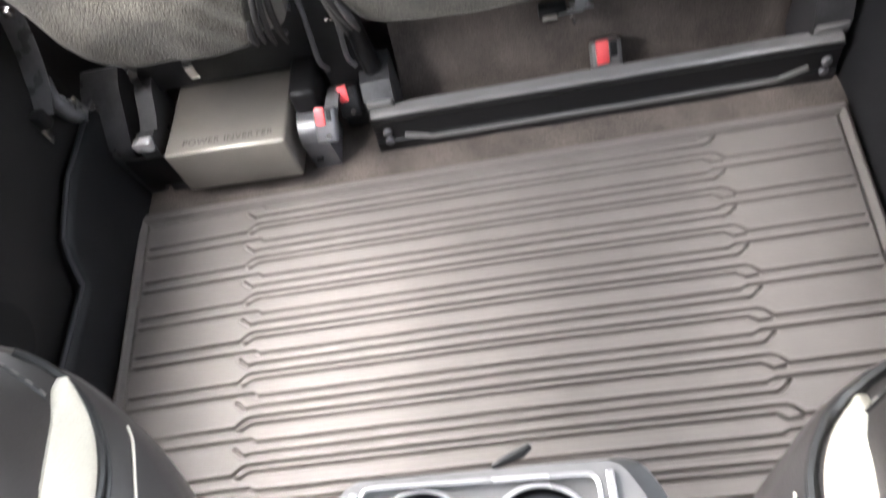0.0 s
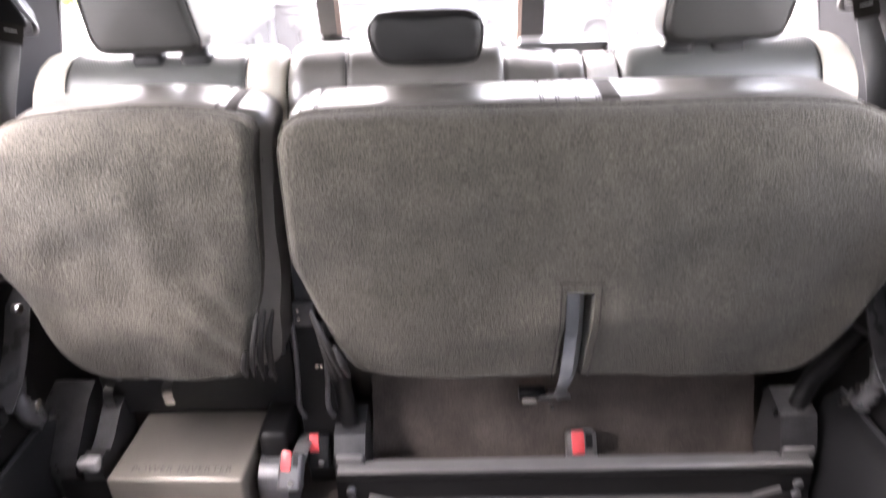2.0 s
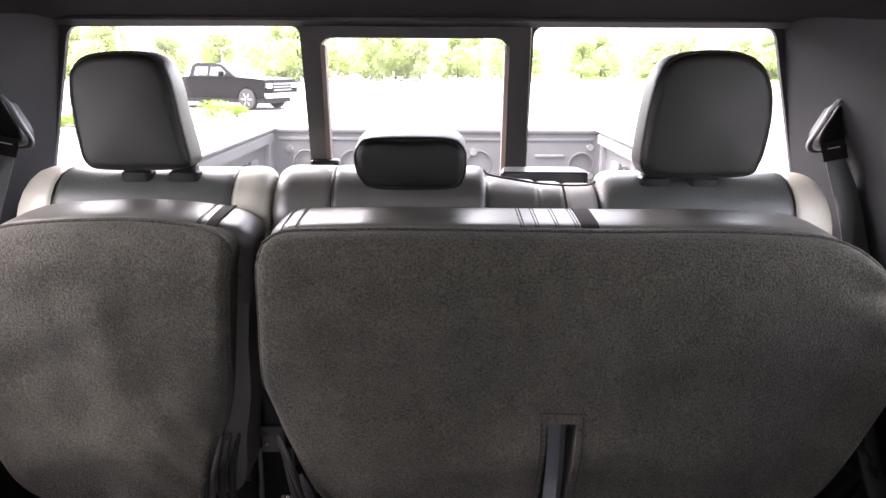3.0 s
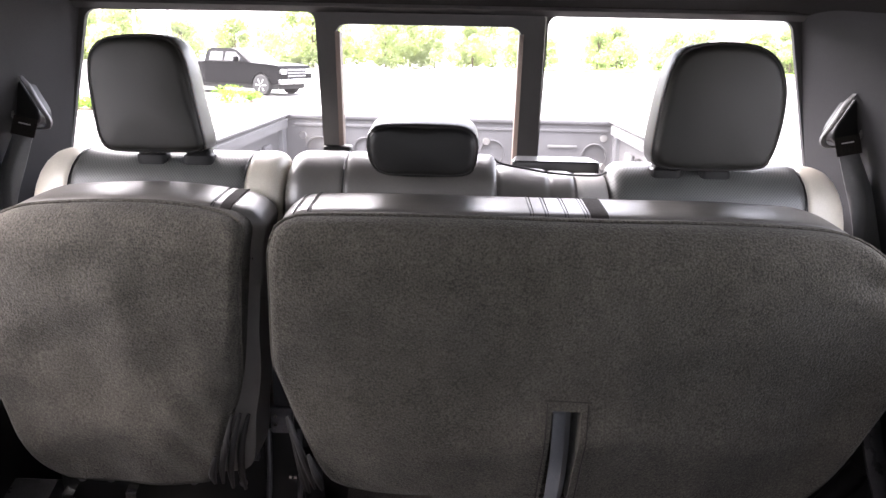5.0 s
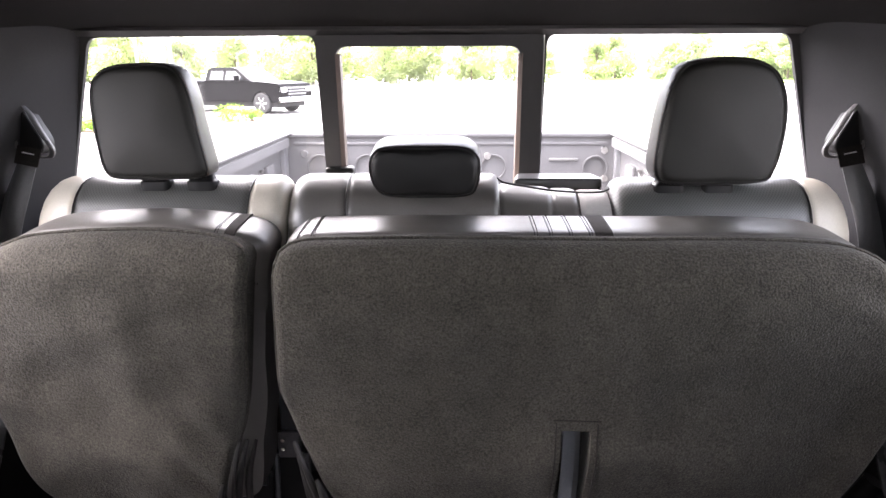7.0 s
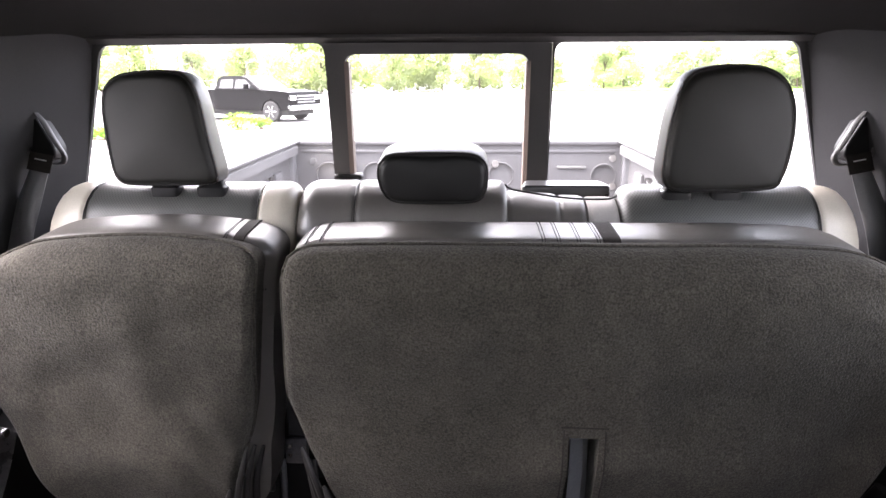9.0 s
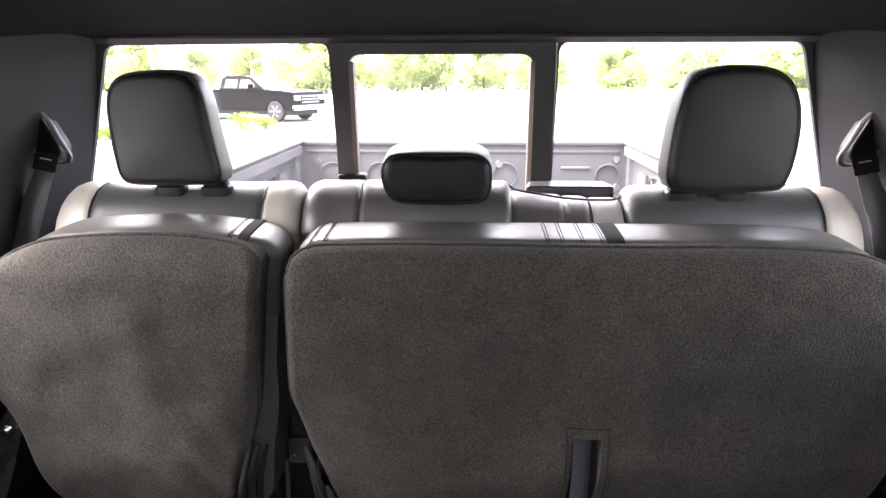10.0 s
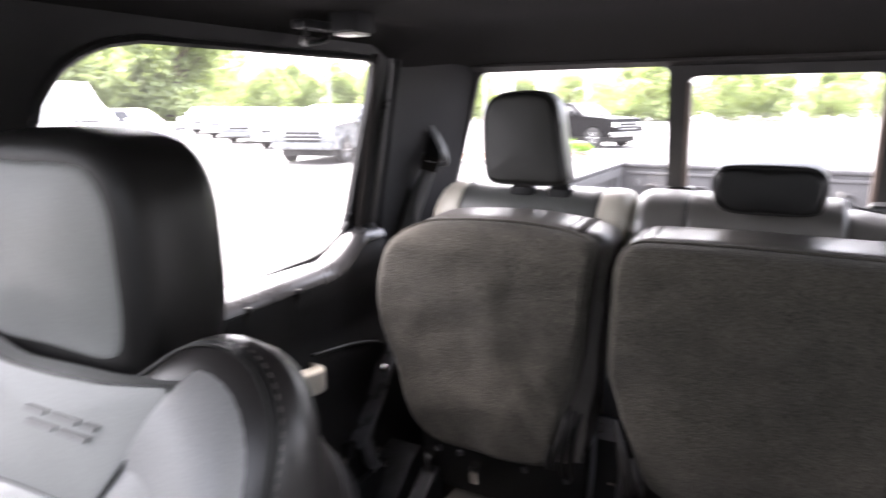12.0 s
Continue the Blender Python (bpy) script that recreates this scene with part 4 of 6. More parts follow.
def back_pad(parent, name, x0, x1, z0, z1, material, label="", round0=0.0, round1=0.0, lean=0.0, dip=0.0025):
    """One sewn panel of a backrest: a roll over its top, drawn in at the seams, rounded by round0 and round1 at a free end."""
    n = 30
    loops = []
    for x in x0 + (x1 - x0) * (1 - np.cos(np.linspace(0, math.pi, n))) / 2:
        down = dip * (math.exp(-(((x - x0) / 0.005) ** 2)) * (round0 == 0) + math.exp(-(((x1 - x) / 0.005) ** 2)) * (round1 == 0))
        back = down
        for r, d in ((round0, x - x0), (round1, x1 - x)):
            if r and d < r:
                k = 1 - math.sqrt(max(0.0, 1 - (1 - d / r) ** 2))
                down += r * k * 0.8
                back += r * k * 0.5
        z = z1 + lean * (x - x0) / (x1 - x0)
        loops.append([(x, y + (back if y < 0.24 else -back), max(z0, z + dz - down) if dz > -0.2 else z0) for y, dz in ROLL])
    bm = B()
    loft(bm, loops)
    return part(name, bm, material, parent, label, sharp=60)


bl = thing("backrest", (-0.46, 0.24, 0.30), "rear bench backrest in dark leather with pale bolsters", "backrest", "rear backrests")
back_pad(bl, "bolster", -0.664, -0.592, 0.60, 0.880, PALE, "pale beige leather bolster", round0=0.05)
back_pad(bl, "insert", -0.5915, -0.3020, 0.60, 0.880, PERF, "perforated grey leather insert")
back_pad(bl, "bolster", -0.3015, -0.241, 0.60, 0.881, PALE, "pale beige leather bolster", round1=0.03)
bc = thing("backrest", (0.03, 0.24, 0.30), "centre rear backrest in dark leather with armrest", "backrest", "rear backrests")
back_pad(bc, "bolster", -0.239, -0.140, 0.60, 0.884, EDGELEATHER, "dark grey leather bolster", round0=0.035)
back_pad(bc, "insert", -0.1395, 0.112, 0.60, 0.884, EDGELEATHER, "dark grey leather panel", round1=0.015)
back_pad(bc, "armrest", 0.1125, 0.200, 0.60, 0.866, EDGELEATHER, "black leather armrest edge", lean=-0.006)
back_pad(bc, "armrest", 0.2005, 0.2425, 0.60, 0.858, EDGELEATHER, "black leather armrest edge")
back_pad(bc, "panel", 0.247, 0.297, 0.60, 0.855, CLOTH, "light grey cloth panel")
bm = B()
tube(bm, spline([(0.110, 0.222, 0.880), (0.120, 0.212, 0.874), (0.16, 0.206, 0.868), (0.198, 0.206, 0.862), (0.245, 0.210, 0.858), (0.283, 0.214, 0.858), (0.297, 0.220, 0.862)], 30, False), 0.0019, 8)
part("piping", bm, LEATHER, bc, "black leather piping")
br = thing("backrest", (0.50, 0.24, 0.30), "rear bench backrest in dark leather with a pale outer bolster", "backrest", "rear backrests")
back_pad(br, "insert", 0.299, 0.6115, 0.60, 0.877, PERF, "perforated grey leather insert", round0=0.03)
back_pad(br, "bolster", 0.612, 0.686, 0.60, 0.876, PALE, "pale beige leather bolster", round1=0.05)
for par, x, z in ((bl, -0.5918, 0.880), (bl, -0.3018, 0.8805), (br, 0.6118, 0.8765), (bc, -0.1398, 0.884)):
    bm = B()
    tube(bm, [(x, y, z + dz - 0.0015) for y, dz in ROLL[1:10]], 0.0013, 6)
    part("piping", bm, LEATHER, par, "black seam piping")

# carrier frame under the backrests, down to the floor
bm = B()
box(bm, (-0.67, 0.275, 0.33), (0.69, 0.445, 0.80), 0.01)
single("backrest_carrier", bm, CARPET, "carpeted carrier that holds the rear backrests", "carrier")

# belt guide lid on top of the centre backrest
lid = thing("belt_guide", (0.235, 0.33, 0.84), "black plastic belt guide lid behind the centre backrest", "belt guide")
bm = B()
lp = [(0.142, 0.285), (0.152, 0.347), (0.292, 0.347), (0.302, 0.285)]
loft(bm, [[(p[0], p[1], z) for p in rounded([(0.222 + (u - 0.222) * k, 0.316 + (v - 0.316) * k) for u, v in lp], 0.010)] for k, z in ((0.97, 0.815), (1.0, 0.836), (1.0, 0.862), (0.985, 0.8665), (0.95, 0.8685))])
part("lid", bm, LIDGLOSS, lid, "glossy black lid", sharp=30)
bm = B()
box(bm, (0.150, 0.292, 0.79), (0.296, 0.342, 0.819), 0.004)
part("base", bm, PLASTIC, lid)

# headrests


def headrest(name, ctrl, y0, y1, posts, label, bulge=0.004, front=GREYLEATHER, shear=0.0):
    loop = spline(ctrl, 80)
    c = loop.mean(0)
    h = thing(name, (float(c[0]), (y0 + y1) / 2, float(min(loop[:, 1]))), label, "headrest", "rear headrests")
    bm = B()
    pad(bm, loop, y0 + 0.006, y1, 0.014, 0.0, 8, lambda u, v, w: (u, w, v + shear * (w - y0 - 0.006)), back_edge=0.035)
    part("shell", bm, HEADSIDE, h, "dark grey leather side", sharp=70)
    bm = B()
    pad(bm, inset(loop, c, 0.0045), y0 + 0.001, y0 + 0.03, 0.012, bulge, 12)
    part("front_panel", bm, front, h, "dark leather front panel", sharp=70)
    bm = B()
    tube(bm, [(p[0], y0 + 0.012, p[1]) for p in inset(loop, c, 0.0022)], 0.0018, 6, True)
    part("piping", bm, LEATHER, h)
    bm = B()
    q = inset(loop, c, 0.0005)
    stitches(bm, [(p[0], y0 + 0.0155, p[1]) for p in np.r_[q, q[:1]]], 0.006, 0.004, 0.0007)
    part("stitching", bm, SEAMTHREAD, h, "brown seam stitching")
    for x, z in posts:
        bm = B()
        lathe(bm, [(0.006, -0.03), (0.006, 0.06)], (x, y0 + 0.056, z), 14)
        post = part("post", bm, PLASTIC, h)
        bm = B()
        rim_ = np.array(rounded([(-0.025, -0.015), (0.025, -0.015), (0.025, 0.015), (-0.025, 0.015)], 0.009, 4))
        loft(bm, [[(x + p[0] * g, y0 + 0.048 + p[1] * g, z + h_) for p in rim_] for g, h_ in ((0.96, -0.020), (1.0, -0.012), (0.98, -0.004), (0.84, -0.001), (0.78, 0.006), (0.66, 0.009))])
        part("collar", bm, PLASTIC, post, "black plastic collar", sharp=30)
    return h


headrest("headrest", [(-0.540, 0.98), (-0.539, 1.015), (-0.530, 1.045), (-0.505, 1.063), (-0.459, 1.069), (-0.415, 1.067), (-0.392, 1.052), (-0.380, 1.02), (-0.372, 0.97),
                      (-0.364, 0.925), (-0.361, 0.903), (-0.368, 0.889), (-0.425, 0.885), (-0.508, 0.886), (-0.530, 0.899), (-0.537, 0.936)],
         0.158, 0.250, ((-0.462, 0.882), (-0.384, 0.882)), "black leather headrest on the narrow rear backrest")
headrest("headrest", [(0.355, 0.915), (0.358, 0.955), (0.364, 1.0), (0.374, 1.04), (0.392, 1.063), (0.42, 1.072), (0.457, 1.075), (0.50, 1.071), (0.532, 1.053), (0.550, 1.02),
                      (0.556, 0.981), (0.554, 0.938), (0.545, 0.898), (0.527, 0.881), (0.439, 0.876), (0.372, 0.880), (0.357, 0.895)],
         0.158, 0.250, ((0.390, 0.876), (0.470, 0.876)), "black leather headrest on the wide rear backrest")
headrest("centre_headrest", [(-0.0985, 0.905), (-0.095, 0.926), (-0.080, 0.938), (-0.05, 0.941), (0.0, 0.9415), (0.04, 0.941), (0.062, 0.937), (0.076, 0.925), (0.0795, 0.905),
                             (0.076, 0.880), (0.064, 0.864), (0.02, 0.859), (-0.04, 0.859), (-0.076, 0.864), (-0.092, 0.880)],
         0.140, 0.250, (), "low black leather centre headrest on the backrest", 0.003, BLACKLEATHER, shear=0.13)

# ---- floor mat: a rubber sheet with moulded grooves ----


def mat_edge(y):
    """The mat's left and right edges."""
    return -0.762 + 0.066 * -min(y, 0.0), 0.712 - 0.10 * -min(y, 0.0)


def warp(x):
    """The grooves bow a little across the sheet."""
    return float(np.interp(x, (-0.72, -0.5, -0.25, 0.05, 0.3, 0.45, 0.67), (0.0, 0.0085, 0.0117, 0.0160, 0.0155, 0.0162, 0.019)))


def groove_lines():
    """The groove lines, one repeat after another towards the front: side pairs, knuckles, and four lines across the middle."""
    out = []
    for k in range(-1, 9):
        o = -0.0835 * k
        l0, l1 = mat_edge(o - 0.1)
        kl, kr = -0.508 + 0.004 * k, 0.432 - 0.002 * k
        rows = [
            [(l0 + 0.030, -0.122), (kl + 0.032, -0.122), (kl + 0.042, -0.1282), (kr - 0.011, -0.1282), (kr + 0.003, -0.122), (l1 - 0.028, -0.122)],
            [(kl + 0.003, -0.136), (kl + 0.020, -0.1495), (kl + 0.038, -0.1475), (kr, -0.1450), (kr + 0.010, -0.140), (kr + 0.022, -0.129)],
        ]
        if k >= 0:
            rows += [
                [(l0 + 0.030, -0.0992), (kl, -0.0992), (kl + 0.018, -0.0850), (kl + 0.028, -0.0829), (kr + 0.008, -0.0829), (kr + 0.018, -0.0872), (kr + 0.031, -0.1001), (l1 - 0.028, -0.1001)],
                [(kl + 0.008, -0.1045), (kl + 0.016, -0.1040), (kl + 0.030, -0.0966), (kl + 0.038, -0.0958), (kr - 0.011, -0.0958), (kr + 0.005, -0.1062), (kr + 0.026, -0.1040)],
            ]
        for r in rows:
            pts = []
            for (ax, ay), (bx, by) in zip(r, r[1:]):
                n = max(1, int(abs(bx - ax) / 0.1))
                pts += [(ax + (bx - ax) * q / n, ay + (by - ay) * q / n) for q in range(n)]
            out.append([(x, y + o + warp(x)) for x, y in pts + [r[-1]]])
    return out


NX, NY, Y0, Y1 = 620, 640, -0.78, 0.012
ty = np.linspace(0, 1, NY)
gy = Y0 + (Y1 - Y0) * ty
edges_lr = np.array([mat_edge(y) for y in gy])
tx = np.linspace(0, 1, NX)
GX = edges_lr[:, :1] + (edges_lr[:, 1:] - edges_lr[:, :1]) * tx[None]
GY = np.repeat(gy[:, None], NX, 1) + 0.012 * (tx[None] - 0.5) - 0.010
height = np.zeros((NY, NX))
for line in groove_lines():
    for (ax, ay), (bx, by) in zip(line, line[1:]):
        lo, hi = min(ay, by) - 0.012, max(ay, by) + 0.012
        rows_ = np.where((GY.max(1) > lo) & (GY.min(1) < hi))[0]
        if not len(rows_):
            continue
        sl = slice(rows_[0], rows_[-1] + 1)
        px, py = GX[sl], GY[sl]
        dx, dy = bx - ax, by - ay
        t = np.clip(((px - ax) * dx + (py - ay) * dy) / (dx * dx + dy * dy), 0, 1)
        d = np.hypot(px - ax - t * dx, py - ay - t * dy)
        g = -0.0115 * np.exp(-((d / 0.0023) ** 4)) + 0.0010 * np.exp(-(((d - 0.0046) / 0.0016) ** 2))
        low = np.minimum(height[sl], g)
        height[sl] = np.where(g < -0.0002, low, np.where(height[sl] < -0.0002, height[sl], np.maximum(height[sl], g)))
dist = np.minimum(np.minimum(GX - edges_lr[:, :1], edges_lr[:, 1:] - GX), (Y1 - 0.010 - gy)[:, None] + 0 * GX)
height += 0.0065 * np.exp(-(((dist - 0.006) / 0.005) ** 2)) - 0.006 * np.exp(-(((dist - 0.017) / 0.004) ** 2))
height += 0.0006 * np.sin(GX * 9 + 1.3) * np.sin(GY * 13)
co = np.stack([GX, GY, height], -1).reshape(-1, 3)
idx = np.arange(NX * NY).reshape(NY, NX)
quads = np.stack([idx[:-1, :-1], idx[:-1, 1:], idx[1:, 1:], idx[1:, :-1]], -1).reshape(-1, 4)
rim = np.r_[idx[0], idx[1:, -1], idx[-1, -2::-1], idx[-2:0:-1, 0]]
low = co[rim].copy()
low[:, 2] = -0.013
base_i = len(co)
k = len(rim)
skirt = np.stack([rim, base_i + np.arange(k), base_i + (np.arange(k) + 1) % k, np.roll(rim, -1)], -1)
me = bpy.data.meshes.new("floor_mat")
me.from_pydata(np.r_[co, low].tolist(), [], np.r_[quads, skirt].tolist())
me.materials.append(RUBBER)
me.polygons.foreach_set("use_smooth", [True] * len(me.polygons))
me.set_sharp_from_angle(angle=radians(70))
tagged(new("floor_mat", me), "grey grooved rubber floor mat across the rear footwell", "floor mat")

# ---- under the bench ----
inv = thing("power_inverter", (-0.50, 0.12, -0.005), "bronze-grey metal power inverter box on the floor", "power inverter")
bm = B()
box(bm, (-0.629, 0.014, 0.030), (-0.372, 0.212, 0.148), 0.007, 3, Matrix.Rotation(radians(-1.5), 4, "Z"))
part("case", bm, BRONZE, inv, sharp=60)
bm = B()
box(bm, (-0.60, 0.060, -0.012), (-0.40, 0.20, 0.034), 0.004)
part("base", bm, PLASTIC, inv, "black mounting base")
txt = bpy.data.curves.new("words", "FONT")
txt.body, txt.size, txt.extrude, txt.align_x = "POWER INVERTER", 0.0215, 0.0004, "CENTER"
txt.space_character = 1.12
tmp = new("words_raw", txt)
me = bpy.data.meshes.new_from_object(tmp.evaluated_get(bpy.context.evaluated_depsgraph_get()))
bpy.data.objects.remove(tmp)
me.transform(Matrix.Translation((-0.497, 0.034, 0.1484)) @ Matrix.Rotation(radians(-1.5), 4, "Z"))
me.materials.clear()
me.materials.append(INK)
ob = new("lettering", me)
ob.parent = inv
ob.matrix_parent_inverse = Matrix.Translation(-inv.location)


def buckle(name, at, turn, stalk, label, body_mat):
    """A belt buckle: housing, red release button, slot, rivet, and the stalk it stands on."""
    b = thing(name, at, label, "belt buckle", "rear belt buckles")
    m = Matrix.Translation(at) @ turn

    def put(bm):
        bmesh.ops.transform(bm, matrix=m, verts=bm.verts)
        return bm
    body = part("housing", put(box(B(), (-0.018, -0.011, -0.055), (0.018, 0.011, 0.0), 0.006, 3)), body_mat, b)
    part("button", put(box(B(), (-0.013, -0.0145, -0.026), (0.002, -0.008, 0.002), 0.002, 2)), RED, body, "red release button")
    part("slot", put(box(B(), (0.004, -0.0125, -0.020), (0.012, -0.010, -0.002), 0.001, 1)), PLASTIC, body)
    part("rivet", put(lathe(B(), [(0.0, -0.003), (0.005, -0.003), (0.006, 0.001), (0.006, 0.003)], (0.004, -0.011, -0.044), 12, "y")), CHROME, body, "bright rivet")
    bm = B()
    ribbon(bm, [m @ Vector((0, 0, -0.05))] + [Vector(p) for p in stalk], m.to_3x3() @ Vector((1, 0, 0)), 0.028, 0.006, n=10)
    part("stalk", bm, WEB, b)
    return b


buckle("belt_buckle", (-0.285, 0.052, 0.175), pose(0, 0, 0, -38, 0, -6) @ Matrix.Scale(1.25, 4), [(-0.28, 0.12, 0.14), (-0.27, 0.20, 0.10), (-0.265, 0.27, 0.06)],
       "grey belt buckle with a red button beside the inverter", STEEL)
buckle("belt_buckle", (-0.256, 0.140, 0.142), pose(0, 0, 0, -30, 0, 4) @ Matrix.Scale(1.25, 4), [(-0.252, 0.18, 0.10), (-0.25, 0.24, 0.09), (-0.25, 0.28, 0.09)],
       "black belt buckle with a red button behind the bench gap", PLASTIC)
buckle("belt_buckle", (0.280, 0.195, 0.090), pose(0, 0, 0, -30, 0, 3) @ Matrix.Scale(1.75, 4), [(0.275, 0.25, 0.06), (0.262, 0.26, 0.11), (0.235, 0.23, 0.165), (0.215, 0.195, 0.185)],
       "grey belt buckle with a red button hanging over the carpet", CONSOLE)

# cap beside the inverter: a grey rounded seat latch cover
cap = thing("latch_cover", (-0.335, 0.09, -0.01), "grey metal seat latch cover beside the inverter", "latch cover")
bm = B()
loft(bm, [[(x, 0.10 + 0.055 * math.cos(t), 0.085 + 0.045 * math.sin(t)) for t in np.linspace(math.pi, 0, 14)] + [(x, 0.155, -0.01), (x, 0.060, -0.01)]
          for x in (-0.362, -0.358, -0.310, -0.306)])
part("cover", bm, STEEL, cap)
bm = B()
box(bm, (-0.350, 0.045, 0.025), (-0.335, 0.054, 0.032), 0.001)
part("notch", bm, PLASTIC, cap)
bm = B()
box(bm, (-0.362, 0.09, 0.10), (-0.306, 0.20, 0.185), 0.012, 3)
part("hinge_block", bm, PLASTIC, cap, "black hinge block")

# outer bracket of the narrow cushion
brk = thing("seat_bracket", (-0.71, 0.12, -0.01), "grey steel seat bracket with bright worn ends", "seat bracket", "seat brackets")
bm = B()
loft(bm, [[(x, y, z) for y, z in ((0.060, -0.01), (0.058, 0.128), (0.064, 0.142), (0.16, 0.222), (0.20, 0.24), (0.215, 0.23), (0.215, -0.01))] for x in (-0.80, -0.797, -0.716, -0.712)])
part("plate", bm, BRACKET, brk, sharp=30)
bm = B()
loft(bm, [[(x, y, z) for y, z in ((0.056, -0.01), (0.052, 0.120), (0.056, 0.146), (0.066, 0.160), (0.085, 0.160), (0.095, 0.150), (0.12, 0.162), (0.165, 0.195), (0.19, 0.205), (0.205, 0.20), (0.205, -0.01))] for x in (-0.694, -0.691, -0.659, -0.656)])
part("arm", bm, BRACKET, brk, "grey steel arm", sharp=30)
bm = B()
box(bm, (-0.700, 0.046, 0.136), (-0.658, 0.070, 0.163), 0.006, 3)
part("tip", bm, CONSOLEEDGE, brk, "bright worn tip")
bm = B()
box(bm, (-0.745, 0.050, 0.02), (-0.640, 0.062, 0.115), 0.006, 2)
part("foot_cover", bm, PLASTIC, brk, "black foot cover")
bm = B()
lathe(bm, [(0.0, -0.003), (0.006, -0.003), (0.007, 0.0), (0.007, 0.006)], (-0.725, 0.056, 0.10), 12, "y")
part("screw", bm, CHROME, brk, "bright screw head")
for x, y, z in ((-0.672, 0.165, 0.225), (-0.552, 0.165, 0.232)):
    clip = thing("cushion_clip", (x, y, z - 0.03), "bright metal clip under the narrow cushion", "clip", "cushion clips")
    bm = B()
    loft(bm, [[(x + dx, yy, zz) for dx in (-0.010, 0.010)] + [(x + dx, yy + 0.003, zz + 0.001) for dx in (0.010, -0.010)]
              for yy, zz in ((y, z - 0.030), (y - 0.004, z - 0.008), (y - 0.002, z + 0.010), (y + 0.010, z + 0.016), (y + 0.03, z + 0.016))])
    part("tab", bm, CHROME, clip)
hinge = thing("hinge_rail", (-0.50, 0.21, 0.16), "black hinge rail under the narrow cushion", "hinge rail")
bm = B()
box(bm, (-0.70, 0.19, 0.16), (-0.30, 0.24, 0.335), 0.008)
part("rail", bm, PLASTIC, hinge)
bm = B()
tube(bm, [(-0.69, 0.184, 0.318), (-0.50, 0.182, 0.321), (-0.31, 0.184, 0.318)], 0.009, 10)
part("hinge_pin", bm, STEEL, hinge, "dark steel hinge pin")
for x in (-0.655, -0.60, -0.44, -0.345):
    bm = B()
    lathe(bm, [(0.0, -0.005), (0.006, -0.005), (0.008, 0.0), (0.008, 0.004)], (x, 0.189, 0.255), 12, "y")
    part("bolt", bm, STEEL, hinge, "dark bolt head")

# storage rail in front of the wide cushion
rail = thing("storage_rail", (0.245, 0.09, -0.014), "black folded storage rail along the floor", "storage rail")
bm = B()
sec = [(0.074, -0.012), (0.071, 0.020), (0.077, 0.026), (0.080, 0.074), (0.076, 0.084), (0.079, 0.0905), (0.112, 0.093), (0.118, 0.088), (0.120, -0.012)]
loft(bm, [[(x, y, z) for y, z in sec] for x in np.linspace(-0.218, 0.712, 12)])
part("body", bm, PLASTIC, rail, sharp=25)
bm = B()
loft(bm, [[(x, y, z) for y, z in ((0.0785, 0.0905), (0.0775, 0.096), (0.082, 0.099), (0.108, 0.099), (0.112, 0.093))] for x in np.linspace(-0.214, 0.708, 12)])
part("lip", bm, CONSOLE, rail, "grey worn top lip", sharp=25)
bm = B()
lp = [(-0.155, 0.036), (-0.10, 0.018), (0.60, 0.018), (0.655, 0.040)]
ribbon(bm, [(x, 0.0735, z) for x, z in lp], (0, 0.12, 1), 0.010, 0.006)
part("ridge", bm, CONSOLE, rail, "raised grey ridge")
for x in (-0.190, 0.688):
    for dz in (0.022, 0.048):
        bm = B()
        lathe(bm, [(0.0, -0.004), (0.008, -0.004), (0.010, 0.0), (0.010, 0.008)], (x, 0.0735, dz), 14, "y")
        part("boss", bm, STEEL, rail)
for x0, x1, z1 in ((-0.222, -0.160, 0.150), (0.652, 0.722, 0.178)):
    b2 = thing("seat_bracket", ((x0 + x1) / 2, 0.14, -0.01), "grey steel seat bracket at the end of the rail", "seat bracket", "seat brackets")
    bm = B()
    loft(bm, [[(x, y, z) for y, z in ((0.100, 0.088), (0.100, 0.118), (0.125, z1), (0.19, z1 + 0.02), (0.205, z1), (0.205, -0.012), (0.122, -0.012), (0.122, 0.088))] for x in (x0, x0 + 0.003, x1 - 0.003, x1)])
    part("cheek", bm, BRACKET, b2, sharp=30)
    bm = B()
    box(bm, (x0 + 0.004, 0.095, 0.0995), (x1 - 0.004, 0.128, 0.120), 0.005, 3)
    part("foot", bm, CONSOLE, b2, "bright grey foot")
    bm = B()
    tube(bm, [((x0 + x1) / 2, 0.15, 0.16), ((x0 + x1) / 2 + (0.03 if x0 > 0 else -0.01), 0.16, 0.24), ((x0 + x1) / 2 + (0.085 if x0 > 0 else -0.015), 0.14, 0.36)], 0.019, 10)
    part("leg", bm, PLASTIC, b2)
# pivot stack in the gap between the cushions
piv = thing("seat_pivot", (-0.25, 0.16, -0.01), "black seat pivot between the folded cushions", "seat pivot")
bm = B()
box(bm, (-0.290, 0.150, 0.0), (-0.205, 0.235, 0.40), 0.010, 2)
part("tower", bm, PLASTIC, piv)
for x in (-0.278, -0.222):
    bm = B()
    tube(bm, spline([(x, 0.145, 0.40), (x + 0.004, 0.130, 0.34), (x + 0.002, 0.120, 0.28), (x - 0.004, 0.128, 0.22), (x, 0.148, 0.18)], 14, False), 0.005, 8)
    part("cable", bm, STEEL, piv, "glossy black cable")
bm = B()
box(bm, (-0.272, 0.138, 0.395), (-0.232, 0.152, 0.445), 0.004)
part("plate", bm, STEEL, piv)
bm = B()
box(bm, (-0.262, 0.128, 0.455), (-0.226, 0.150, 0.560), 0.005, 2)
